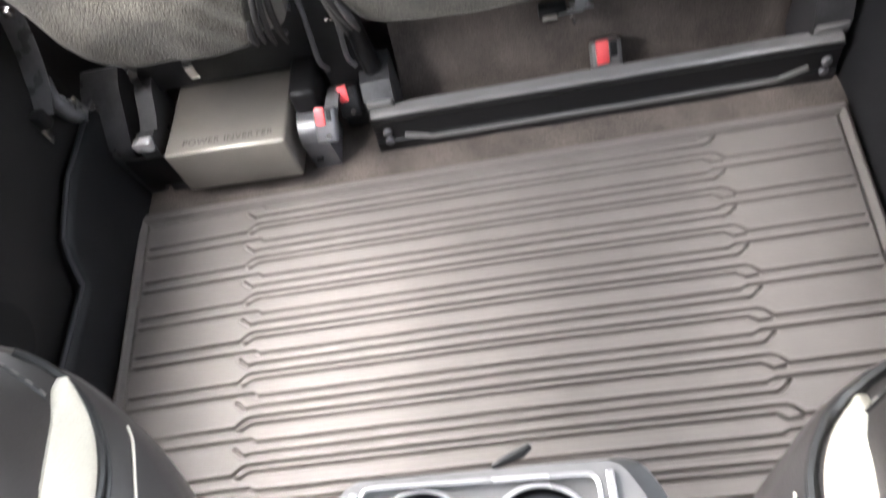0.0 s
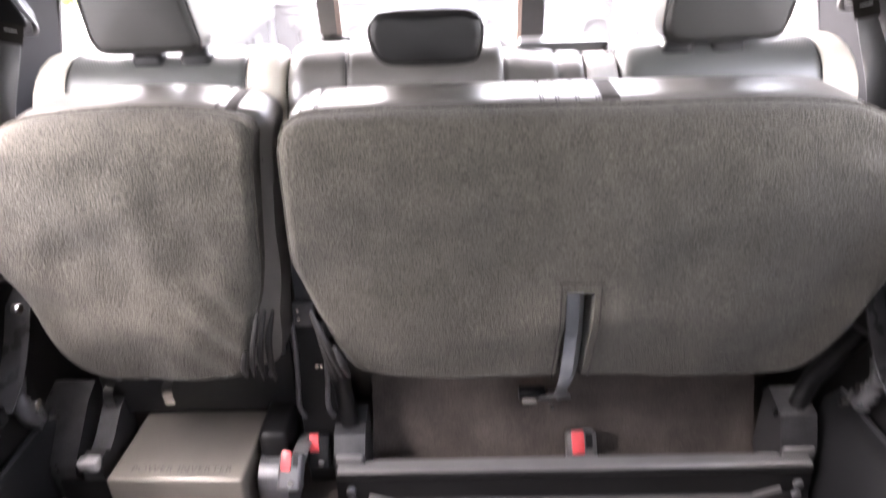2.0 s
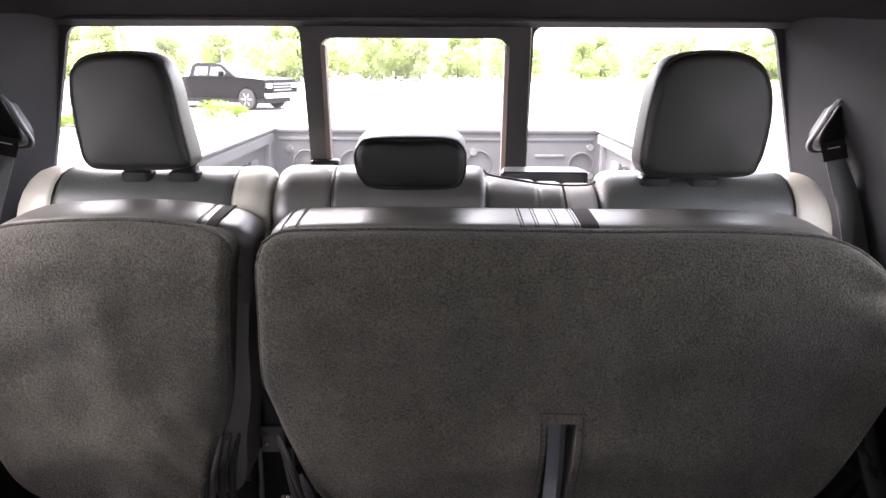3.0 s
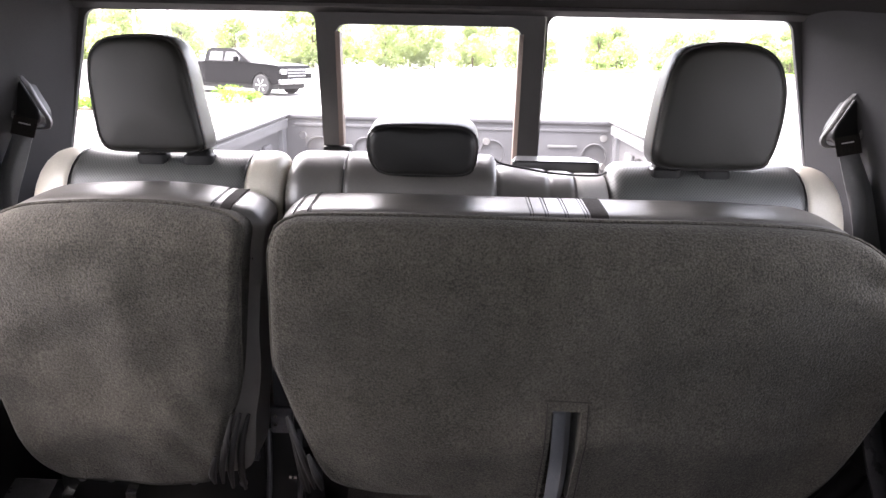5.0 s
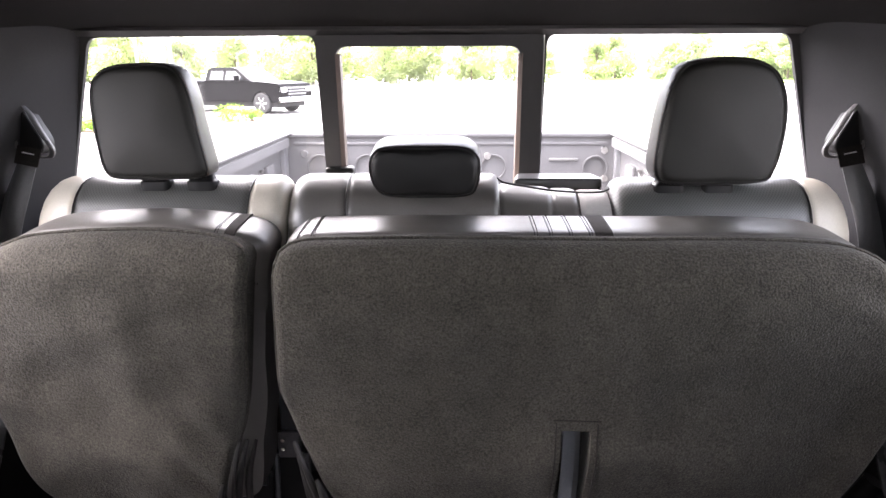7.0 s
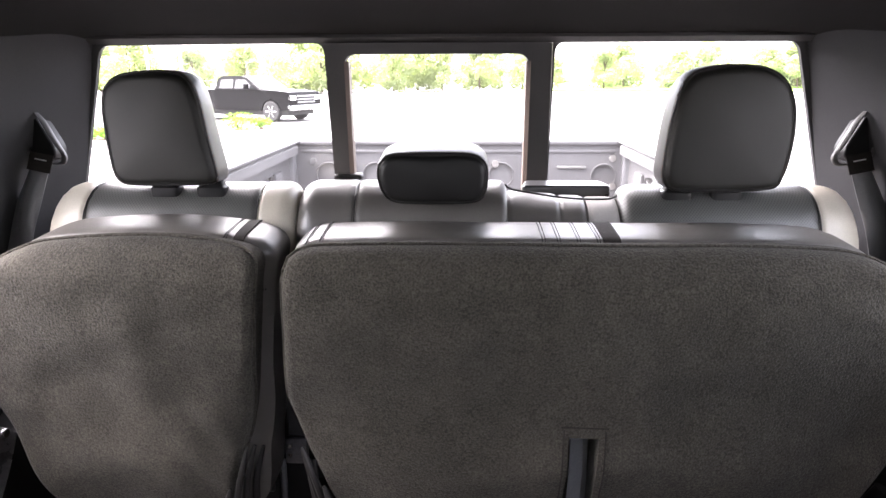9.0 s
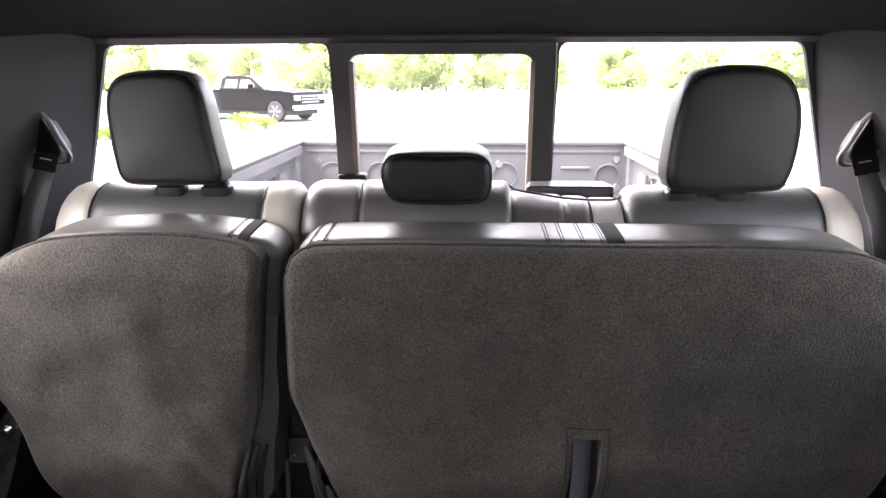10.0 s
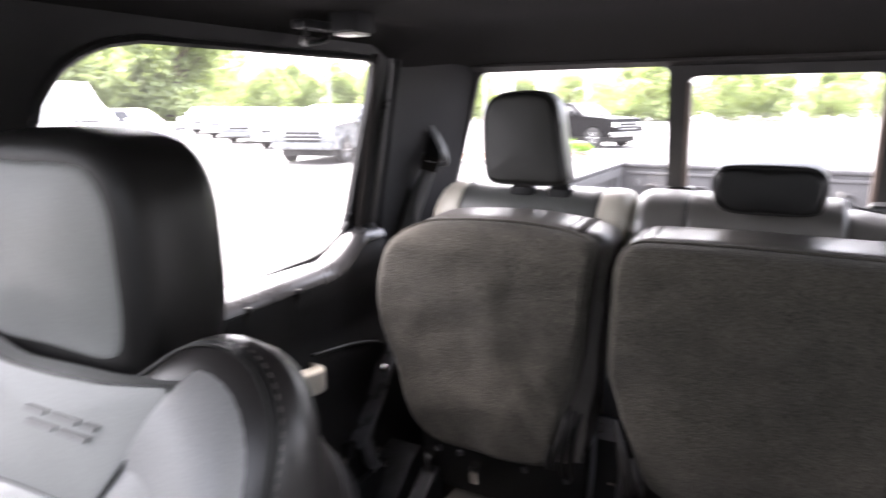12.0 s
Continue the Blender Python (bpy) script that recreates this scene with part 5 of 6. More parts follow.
part("side_panel", bm, TRIM, piv, "grey plastic side panel")
for x, zz in ((-0.262, 0.415), (-0.262, 0.432), (-0.243, 0.300), (-0.234, 0.300)):
    bm = B()
    lathe(bm, [(0.0, -0.003), (0.0035, -0.003), (0.0045, 0.0), (0.0045, 0.012)], (x, 0.137 if zz > 0.35 else 0.149, zz), 10, "y")
    part("rivet", bm, CHROME, piv)

# ---- front seats, seen from behind the wheel of the walk: their faces and inner sides ----


def front_seat(cx, s, dy, label, strip, flare=0.0):
    """A bucket seat: s is +1 when its inner side lies towards +x."""
    seat = thing("front_seat", (cx, -1.05 + dy, 0.0), label, "car seat", "front seats")

    def face(v):
        return -0.765 + dy + (v - 0.87) * 0.42

    def place(u, v, w):
        return (cx + u * s, face(v) + w, v)

    half = [(0.228, 0.50), (0.234, 0.60), (0.236, 0.70), (0.237, 0.795), (0.232, 0.852), (0.213, 0.884), (0.189, 0.899), (0.160, 0.903), (0.128, 0.896), (0.09, 0.872), (0.045, 0.855)]
    ctrl = [(0.20, 0.34), (0.225, 0.40)] + half + [(-u, v) for u, v in reversed(half)] + [(-0.225, 0.40), (-0.20, 0.34)]
    loop = spline(ctrl, 160)
    c = np.array((0.0, 0.62))

    def ringed(ring, grow=0.0, lift=0.0):
        """One ring of the shell: (inset, depth) low down, (inset, depth) at the shoulder, and how far its upper part is lowered."""
        d0, w0, d1, w1, drop = ring
        out = []
        for p in loop:
            k = min(1.0, max(0.0, (p[1] - 0.55) / 0.30))
            z = p[1] - drop * k * k * (3 - 2 * k)
            t = min(1.0, max(0.0, (z - 0.63) / 0.14))
            t = t * t * (3 - 2 * t)
            d, w = d0 + (d1 - d0) * t - grow, w0 + (w1 - w0) * t + lift
            d -= flare * max(0.0, min(1.0, w0 / 0.09)) * max(0.0, min(1.0, (0.70 - z) / 0.14))
            v = c - p
            v = v / np.linalg.norm(v)
            out.append((p[0] + v[0] * d, z + v[1] * d, w))
        return out

    SEAM, STRIP, PIPE, REAR = (0.046, -0.050, 0.021, -0.013, 0.0), (0.040, -0.040, 0.004, 0.038, 0.060), (0.028, 0.010, 0.006, 0.086, 0.100), (-0.014, 0.090, 0.012, 0.112, 0.120)
    RINGS = ((0.11, -0.048, 0.11, -0.024, 0.0), (0.075, -0.052, 0.075, -0.027, 0.0), (0.056, -0.054, 0.042, -0.026, 0.0), SEAM, (0.043, -0.046, 0.012, 0.000, 0.004), (0.040, -0.040, 0.004, 0.022, 0.022),
             STRIP, (0.034, -0.016, 0.003, 0.065, 0.082), PIPE, (0.014, 0.026, 0.005, 0.095, 0.106), (-0.004, 0.056, 0.008, 0.105, 0.114), REAR,
             (-0.010, 0.112, 0.022, 0.121, 0.126), (0.012, 0.128, 0.042, 0.129, 0.129), (0.06, 0.138, 0.08, 0.134, 0.131), (0.13, 0.140, 0.13, 0.136, 0.131))
    # shell: face edge, side panel, pale strip's seat, and the flared rear cover
    bm = B()
    loft(bm, [[place(*p) for p in ringed(r)] for r in RINGS])
    shell = part("back_shell", bm, SIDELEATHER, seat, "dark leather side and back of the seat", sharp=70)
    # seams with their stitches: along the front edge and over the shoulder
    for g, l, mat in ((0.0005, -0.002, GREYLEATHER), (0.001, 0.003, LEATHER)):
        bm = B()
        tube(bm, [place(*p) for p in ringed(SEAM, g, l)], 0.0016, 6, True)
        part("seam", bm, mat, shell)
    bm = B()
    q = ringed((0.0445, -0.048, 0.0175, -0.008, 0.001), 0.0005)
    stitches(bm, [place(*p) for p in q + q[:1]], 0.005, 0.003, 0.0006)
    part("stitching", bm, THREAD, shell)
    # pale strip along each side, pointed towards the back, with piping below it and fine seams
    side_mesh = shell.data
    tree_ = BVHTree.FromPolygons([v.co for v in side_mesh.vertices], [p.vertices[:] for p in side_mesh.polygons])

    def on_side(k, w, v, out):
        got = tree_.ray_cast(Vector((cx + s * k * 0.6, face(v) + w, v)), Vector((-s * k, 0, 0)))
        return (got[0] + Vector((s * k, 0, 0.3)).normalized() * out) if got[0] else None

    low_edge, top_edge = spline(strip[0], 36, False), spline(strip[1], 36, False)
    for k in (1, -1):
        bm = B()
        rows = [[on_side(k, *(p * (1 - f) + q * f), o) for f, o in ((0.0, -0.002), (0.03, 0.002), (0.25, 0.0045), (0.5, 0.0055), (0.75, 0.0045), (0.97, 0.002), (1.0, -0.002))] for p, q in zip(low_edge, top_edge)]
        rows = np.array([[tuple(p) for p in r] for r in rows if all(p is not None for p in r)])
        for _ in range(6):
            rows[1:-1] = (rows[:-2] + 2 * rows[1:-1] + rows[2:]) / 4
        loft(bm, [[tuple(p) for p in r] for r in rows])
        part("side_strip", bm, PALE, seat, "pale grey leather side strip", sharp=70)
        for drop, r in ((0.0, 0.0032), (0.007, 0.0022)):
            bm = B()
            run = [on_side(k, w, v - drop, 0.0015) for w, v in spline(strip[2], 50, False)]
            tube(bm, [p for p in run if p], r, 7)
            part("piping", bm, LEATHER, shell, "black piping")
        bm = B()
        run = [on_side(k, w, v, 0.0006) for w, v in spline(strip[3], 24, False)]
        tube(bm, [p for p in run if p], 0.0011, 5)
        part("seam", bm, PALE, shell, "pale side seam")
        bm = B()
        run = [on_side(k, w, v, 0.0006) for w, v in spline([(0.088, 0.795), (0.086, 0.787), (0.081, 0.778), (0.078, 0.764)], 30, False)]
        stitches(bm, [p for p in run if p], 0.005, 0.0035, 0.0009)
        part("stitching", bm, THREAD, shell)
        bm = B()
        run = [on_side(k, w, v, 0.0004) for w, v in spline([(0.0855, 0.795), (0.0835, 0.787), (0.0785, 0.778), (0.0755, 0.764)], 30, False)]
        tube(bm, [p for p in run if p], 0.0010, 5)
        part("seam", bm, LEATHER, shell)
    # bolsters on the face
    for k in (1, -1):
        run = np.array([tuple(p) for p in loop if 0.42 < p[1] and p[0] * k > 0.160])
        run = run if run[0][1] < run[-1][1] else run[::-1]
        run = resample(run, 40, False)
        cols = []
        for d, w in ((0.035, -0.020), (0.040, -0.031), (0.050, -0.039), (0.066, -0.043), (0.086, -0.041), (0.106, -0.036), (0.122, -0.030), (0.127, -0.016)):
            cols.append([place(p[0], p[1], -0.012 + (w + 0.012) * max(0.0, min(1.0, (0.902 - p[1]) / 0.03))) for p in inset(run, c, d)])
        bm = B()
        loft(bm, [list(col) for col in zip(*cols)])
        part("bolster", bm, BOLSTER, seat, "pale grey leather bolster", sharp=70)
    # yoke across the shoulders
    yk = resample(rounded([(0.150, 0.866), (0.096, 0.778), (-0.030, 0.774), (-0.085, 0.850), (-0.10, 0.862), (-0.04, 0.852), (0.08, 0.856)], 0.014), 90)
    bm = B()
    pad(bm, yk, -0.038, -0.02, 0.006, 0.003, 8, place)
    yoke = part("yoke", bm, YOKE, seat, "light grey leather shoulder panel", sharp=70)
    bm = B()
    tube(bm, [place(p[0], p[1], -0.036) for p in inset(yk, yk.mean(0), 0.002)], 0.0014, 6, True)
    part("seam", bm, LEATHER, yoke)
    for u0, u1, v0 in ((0.006, 0.030, 0.828), (0.036, 0.066, 0.828), (0.072, 0.086, 0.828), (0.012, 0.044, 0.820), (0.050, 0.080, 0.820)):
        bm = B()
        loft(bm, [[place(u0, v0, w), place(u1, v0, w), place(u1 + 0.002, v0 + 0.004, w), place(u0 + 0.002, v0 + 0.004, w)] for w in (-0.0425, -0.036)])
        part("emblem_bar", bm, EMBOSS, yoke, "embossed emblem bar")
    # insert
    ins = resample(rounded([(-0.136, 0.840), (-0.130, 0.42), (0.130, 0.42), (0.150, 0.842), (0.118, 0.815), (-0.034, 0.764), (-0.088, 0.835)], 0.012), 90)
    bm = B()
    pad(bm, ins, -0.034, -0.02, 0.008, 0.004, 8, place)
    part("insert", bm, BOLSTER, seat, "pale grey leather insert", sharp=70)
    # seat cushion and base, down to the floor
    bm = B()
    cu = resample(rounded([(-0.24, 0.0), (0.24, 0.0), (0.24, 0.48), (-0.24, 0.48)], 0.06), 80)
    pad(bm, cu, lambda u, v: -0.40, -0.24, 0.03, 0.01, 8, lambda u, v, w: (cx + u * s, -0.93 + dy - v, -w))
    part("seat_cushion", bm, LEATHER, seat, sharp=70)
    bm = B()
    box(bm, (cx - 0.20, -1.36 + dy, -0.014), (cx + 0.20, -0.94 + dy, 0.25), 0.02)
    part("seat_base", bm, PLASTIC, seat)
    bm = B()
    box(bm, (cx - 0.19, -0.96 + dy, 0.22), (cx + 0.19, -0.80 + dy, 0.40), 0.03)
    part("recliner", bm, PLASTIC, seat)
    # headrest
    hl = spline([(-0.114, 0.93), (-0.108, 0.985), (-0.085, 1.018), (-0.04, 1.028), (0.0, 1.029), (0.04, 1.028), (0.085, 1.018), (0.108, 0.985), (0.114, 0.93), (0.112, 0.880),
                 (0.096, 0.848), (0.04, 0.838), (-0.04, 0.838), (-0.096, 0.848), (-0.112, 0.880)], 80)
    def hplace(u, v, w):
        return (cx + (u - 0.018) * s, -0.775 + dy + w, v)
    bm = B()
    pad(bm, hl, -0.010, 0.085, 0.022, 0.0, 8, hplace, back_edge=0.03)
    head = part("headrest", bm, LEATHER, seat, "black leather headrest", sharp=70)
    bm = B()
    pad(bm, inset(hl, hl.mean(0), 0.020), -0.013, 0.02, 0.012, 0.010, 14, hplace)
    part("front_panel", bm, YOKE, head, "grey leather headrest face", sharp=70)
    for u in (-0.06, 0.06):
        bm = B()
        lathe(bm, [(0.007, -0.06), (0.007, 0.05)], (cx + u * s, -0.74 + dy, 0.85), 12)
        part("post", bm, STEEL, head)


# outlines of each seat's side strip, of the piping below it and of the pale seam, as depth behind the face and height
PASSENGER_STRIP = ([(0.099, 0.748), (0.0965, 0.740), (0.091, 0.729), (0.083, 0.719), (0.071, 0.709), (0.054, 0.6995), (0.030, 0.692), (0.0, 0.684), (-0.028, 0.676)],
                   [(0.0995, 0.753), (0.092, 0.758), (0.078, 0.761), (0.0585, 0.763), (0.032, 0.762), (0.010, 0.757), (-0.004, 0.752), (-0.014, 0.744), (-0.018, 0.736)],
                   [(0.0985, 0.775), (0.0995, 0.757), (0.0965, 0.740), (0.083, 0.719), (0.054, 0.6995), (0.0, 0.684), (-0.028, 0.676)],
                   [(0.105, 0.698), (0.0913, 0.690), (0.0795, 0.683), (0.0602, 0.670), (0.0413, 0.655), (0.02, 0.640)])
DRIVER_STRIP = ([(0.0892, 0.7725), (0.0881, 0.7624), (0.0848, 0.7475), (0.0782, 0.7311), (0.0704, 0.7199), (0.0621, 0.7087), (0.0485, 0.6898), (0.02, 0.650)],
                [(0.0892, 0.7735), (0.0560, 0.7865), (0.0287, 0.7890), (0.0136, 0.7800), (0.0050, 0.7640)],
                [(0.0955, 0.790), (0.0961, 0.7811), (0.0945, 0.7690), (0.0940, 0.7530), (0.0903, 0.7354), (0.0834, 0.7233), (0.0742, 0.7139), (0.0650, 0.7038), (0.0536, 0.6917), (0.03, 0.662)],
                [(0.0903, 0.7036), (0.0777, 0.6934), (0.0654, 0.6822), (0.0580, 0.6727), (0.04, 0.65)])
front_seat(-0.452, 1, 0.0, "black and pale grey leather front passenger seat", PASSENGER_STRIP)
front_seat(0.422, -1, -0.068, "black and pale grey leather driver's seat", DRIVER_STRIP, 0.018)

# ---- centre console with cup holders ----
con = thing("centre_console", (0.0, -1.1, 0.0), "grey plastic centre console with twin cup holders", "console")
bm = B()
body = rounded([(-0.155, -1.70), (0.157, -1.70), (0.160, -0.772), (0.136, -0.728), (-0.134, -0.728), (-0.157, -0.768)], [0.01, 0.01, 0.03, 0.02, 0.02, 0.03])
body2 = rounded([(-0.140, -1.70), (0.145, -1.70), (0.148, -0.80), (0.125, -0.70), (-0.122, -0.70), (-0.142, -0.80)], [0.01, 0.01, 0.03, 0.02, 0.02, 0.03])
loft(bm, [[(*p, 0.0) for p in body2], [(*p, 0.20) for p in body2], [(*p, 0.42) for p in body], [(*p, 0.440) for p in body]])
part("body", bm, CONSOLEDARK, con, "dark grey console body", sharp=35)
R = 0.0484
cl, cr = (-0.0635, -0.7930), (0.0440, -0.7975)
dumb = []
for t in np.linspace(radians(21), radians(339), 40):
    dumb.append((cl[0] + R * math.cos(t), cl[1] + R * math.sin(t)))
for t in np.linspace(radians(201), radians(519), 40):
    dumb.append((cr[0] + R * math.cos(t), cr[1] + R * math.sin(t)))
deck = rounded([(-0.1545, -1.70), (0.144, -1.70), (0.143, -0.780), (0.118, -0.7345), (-0.126, -0.7325), (-0.1545, -0.766)], [0.01, 0.01, 0.02, 0.016, 0.016, 0.02])
rim = rounded([(-0.156, -1.70), (0.158, -1.70), (0.160, -0.772), (0.137, -0.729), (-0.134, -0.728), (-0.157, -0.766)], [0.01, 0.01, 0.03, 0.02, 0.02, 0.03])
bm = B()
loft(bm, [[(*p, 0.438) for p in rim], [(*p, 0.462) for p in rim], [(p[0] * 0.992, p[1] - 0.0015, 0.467) for p in rim], [(p[0] * 1.006, p[1] + 0.001, 0.4785) for p in deck], [(*p, 0.4800) for p in deck], [(*p, 0.470) for p in deck]], False, False)
part("chamfer", bm, CONSOLESHADED, con, "faceted console rim, darker for its shaded side", sharp=20)
bm = B()
well = rounded([(-0.117, -0.93), (0.098, -0.93), (0.098, -0.7445), (-0.117, -0.7395)], 0.012)
plate(bm, deck, [well], lambda u, v, w: (u, v, 0.4800 - w), 0.04)
part("deck", bm, CONSOLE, con, "silver-grey console rim", sharp=35)
bm = B()
plate(bm, [tuple(np.array((-0.005, -0.84)) + (np.array(p) - (-0.005, -0.84)) * 1.02) for p in well], [dumb], lambda u, v, w: (u, v, 0.4735 - w), 0.004)
part("cup_plate", bm, CONSOLE, con, "silver-grey cup holder plate", sharp=35)
bm = B()
tube(bm, [(*p, 0.4795) for p in well], 0.0022, 8, True)
part("rim_bead", bm, CONSOLEEDGE, con, "bright bead round the cup plate")
bm = B()
tube(bm, [(*p, 0.4755) for p in resample(dumb, 120)], 0.0021, 8, True)
part("rim_bead", bm, CONSOLEEDGE, con, "bright bead round the cup holders")
bm = B()
ca = np.mean(dumb, axis=0)
loft(bm, [[(*p, 0.4755) for p in inset(np.array(dumb), ca, -0.003)], [(*p, 0.4765) for p in inset(np.array(dumb), ca, -0.0015)], [(*p, 0.4745) for p in dumb],
          [(*p, 0.462) for p in inset(np.array(dumb), ca, 0.0008)]], False, False)
part("lip", bm, CUPLIP, con, "dark grey lip inside the cup holders", sharp=35)
bm = B()
loft(bm, [[(*p, 0.464) for p in inset(np.array(dumb), ca, 0.0008)], [(*p, 0.455) for p in inset(np.array(dumb), ca, 0.0024)], [(*p, 0.400) for p in inset(np.array(dumb), ca, 0.003)],
          [(*p, 0.336) for p in inset(np.array(dumb), ca, 0.004)]], False, True)
cups = part("cup_holder", bm, CUPSHADE, con, "twin cup holder well, its deep shade in the colour", sharp=35)
bm = B()
box(bm, (-0.0225, -0.826, 0.356), (0.0030, -0.765, 0.454), 0.003, 2)
part("saddle", bm, PLASTIC, cups, "dark saddle between the cups")
for c0 in (cl, cr):
    for k in range(7):
        bm = B()
        box(bm, (c0[0] - 0.026, c0[1] - 0.030 + 0.009 * k, 0.336), (c0[0] + 0.026, c0[1] - 0.0265 + 0.009 * k, 0.3405), 0.0008, 1)
        part("rib", bm, PLASTIC, cups)
for x, k in ((-0.1235, 1), (0.1090, -1)):
    bm = B()
    run = [(x, -0.744), (x + 0.001 * k, -0.800), (x + 0.0015 * k, -0.826), (x + 0.016 * k, -0.848), (x + 0.018 * k, -0.90), (x + 0.018 * k, -1.10)]
    loft(bm, [[(u - 0.0038, v, 0.4785), (u + 0.0038, v, 0.4785), (u + 0.0036, v, 0.4822), (u + 0.0022, v, 0.4836), (u - 0.0022, v, 0.4836), (u - 0.0036, v, 0.4822)] for u, v in run])
    part("edge_strip", bm, CONSOLEEDGE, con, "bright edge strip")
bm = B()
tube(bm, [(0.006, -0.728, 0.468), (0.018, -0.724, 0.472), (0.034, -0.719, 0.474), (0.043, -0.714, 0.477)], [0.003, 0.0045, 0.005, 0.003], 8)
part("lever", bm, PLASTIC, con, "small black lever behind the console")

# ---- outside: the truck's own bed ----
bed = thing("truck_bed", (0, 1.6, -0.05), "grey lined pickup bed behind the cab", "truck bed")
bm = B()
loft(bm, [[(x, y, z) for x, z in ((-0.82, 0.10), (0.82, 0.10), (0.82, 0.14), (-0.82, 0.14))] for y in (0.62, 2.52)])
for k in range(13):
    x = -0.66 + 0.11 * k
    box(bm, (x - 0.02, 0.63, 0.138), (x + 0.02, 2.49, 0.152), 0.004, 1)
part("bed_floor", bm, BEDLINER, bed)
bm = B()
box(bm, (-0.84, 0.56, 0.10), (0.84, 0.61, 0.66), 0.01)
part("front_panel", bm, BEDLINER, bed)
for s in (-1, 1):
    bm = B()
    loft(bm, [[(s * x, y, z) for x, z in ((0.82, 0.10), (0.845, 0.40), (0.845, 0.655), (0.80, 0.675), (0.80, 0.715), (0.82, 0.728), (0.955, 0.728), (0.985, 0.70), (0.99, 0.30), (0.96, 0.05), (0.96, 0.0), (0.84, 0.0))]
              for y in np.linspace(0.58, 2.46, 20)])
    w_ = part("side_wall", bm, BEDLINER, bed, "grey bed side wall", sharp=30)
    for y in (1.0, 1.45, 1.9, 2.2):
        bm = B()
        box(bm, (min(s * 0.825, s * 0.85), y - 0.06, 0.20), (max(s * 0.825, s * 0.85), y + 0.06, 0.62), 0.012, 2)
        part("rib", bm, BEDLINER, w_)
    for y, z in ((2.02, 0.60), (1.98, 0.565)):
        bm = B()
        lathe(bm, [(0.0, 0.0), (0.022, 0.0), (0.024, 0.008), (0.024, 0.02)], (s * 0.832 - (0.0 if s < 0 else 0.012), y, z), 14, "x")
        part("tie_ring", bm, CHROME, w_, "bright tie-down ring")
    bm = B()
    box(bm, (min(s * 0.82, s * 0.99), 2.44, 0.05), (max(s * 0.82, s * 0.99), 2.53, 0.74), 0.015, 2)
    part("corner_post", bm, BODYPAINT, bed)
    bm = B()
    box(bm, (min(s * 0.795, s * 0.99), 0.56, 0.728), (max(s * 0.795, s * 0.99), 2.52, 0.742), 0.006, 2)
    part("rail_cap", bm, BEDLINER, bed, "grey plastic rail cap")
gate = thing("tailgate", (0, 2.55, 0.10), "grey tailgate inner panel with pressed shapes", "tailgate")
bm = B()
outer = [(-0.835, 0.11), (0.835, 0.11), (0.835, 0.715), (-0.835, 0.715)]
circ = [[(cx + r * math.cos(t), z + r * math.sin(t)) for t in np.linspace(0, 2 * math.pi, 28, endpoint=False)] for cx, z, r in ((-0.66, 0.565, 0.062), (-0.42, 0.565, 0.062), (0.22, 0.565, 0.062), (0.735, 0.558, 0.062))]
plate(bm, outer, circ, lambda u, v, w: (u, 2.505 + w, v), 0.02)
part("panel", bm, BEDLINER, gate, sharp=30)
bm = B()
box(bm, (-0.835, 2.520, 0.11), (0.835, 2.575, 0.70), 0.01)
part("core", bm, BEDLINER, gate)
bm = B()
box(bm, (-0.845, 2.49, 0.712), (0.845, 2.60, 0.742), 0.012, 3)
part("top_cap", bm, BEDLINER, gate, "grey plastic top cap")
for cx, z, r in ((-0.66, 0.565, 0.062), (-0.42, 0.565, 0.062), (0.22, 0.565, 0.062), (0.735, 0.558, 0.062)):
    bm = B()
    tube(bm, [(cx + r * math.cos(t), 2.506, z + r * math.sin(t)) for t in np.linspace(0, 2 * math.pi, 32, endpoint=False)], 0.005, 6, True)
    part("pressed_ring", bm, BEDLINER, gate)
for z in (0.685,):
    bm = B()
    box(bm, (-0.79, 2.497, z - 0.008), (0.79, 2.507, z + 0.008), 0.004, 2)
    part("pressed_rib", bm, BEDLINER, gate)
bm = B()
box(bm, (0.50, 2.494, 0.598), (0.645, 2.508, 0.612), 0.004, 2)
part("pressed_rib", bm, CONSOLE, gate, "bright pressed rib")
for x, z in ((-0.736, 0.633), (0.19, 0.622), (0.776, 0.650), (0.782, 0.507)):
    bm = B()
    lathe(bm, [(0.0, -0.006), (0.017, -0.006), (0.022, 0.0), (0.022, 0.012)], (x, 2.503, z), 16, "y")
    part("bolt", bm, CHROME, gate, "bright bolt")

# ---- outside: the lot and what stands round it ----
GZ = -0.72
bm = B()
k = [bm.verts.new(p) for p in ((-400, -200, GZ), (400, -200, GZ), (400, 500, GZ), (-400, 500, GZ))]
bm.faces.new(k)
bmesh.ops.subdivide_edges(bm, edges=bm.edges[:], cuts=12, use_grid_fill=True)
single("ground", bm, ASPHALT, "pale worn asphalt of a large car park", "ground", kind="structure")


def lawn(name, pts, h, label, material=GRASS):
    bm = B()
    loop = spline(pts, 60)
    c = loop.mean(0)
    loft(bm, [[(*p, GZ - 0.05) for p in loop], [(*p, GZ + 0.10) for p in loop], [(*p, GZ + 0.12) for p in inset(loop, c, 0.12)],
              [(*(c + (p - c) * 0.6), GZ + h) for p in loop], [(*(c + (p - c) * 0.1), GZ + h * 1.1) for p in loop]])
    return single(name, bm, material, label, "grass" if material is GRASS else "planting bed", kind="structure")


lawn("lawn", [(8, 78), (24, 70), (60, 66), (120, 72), (140, 110), (60, 140), (20, 130)], 0.35, "mown green verge beyond the car park")
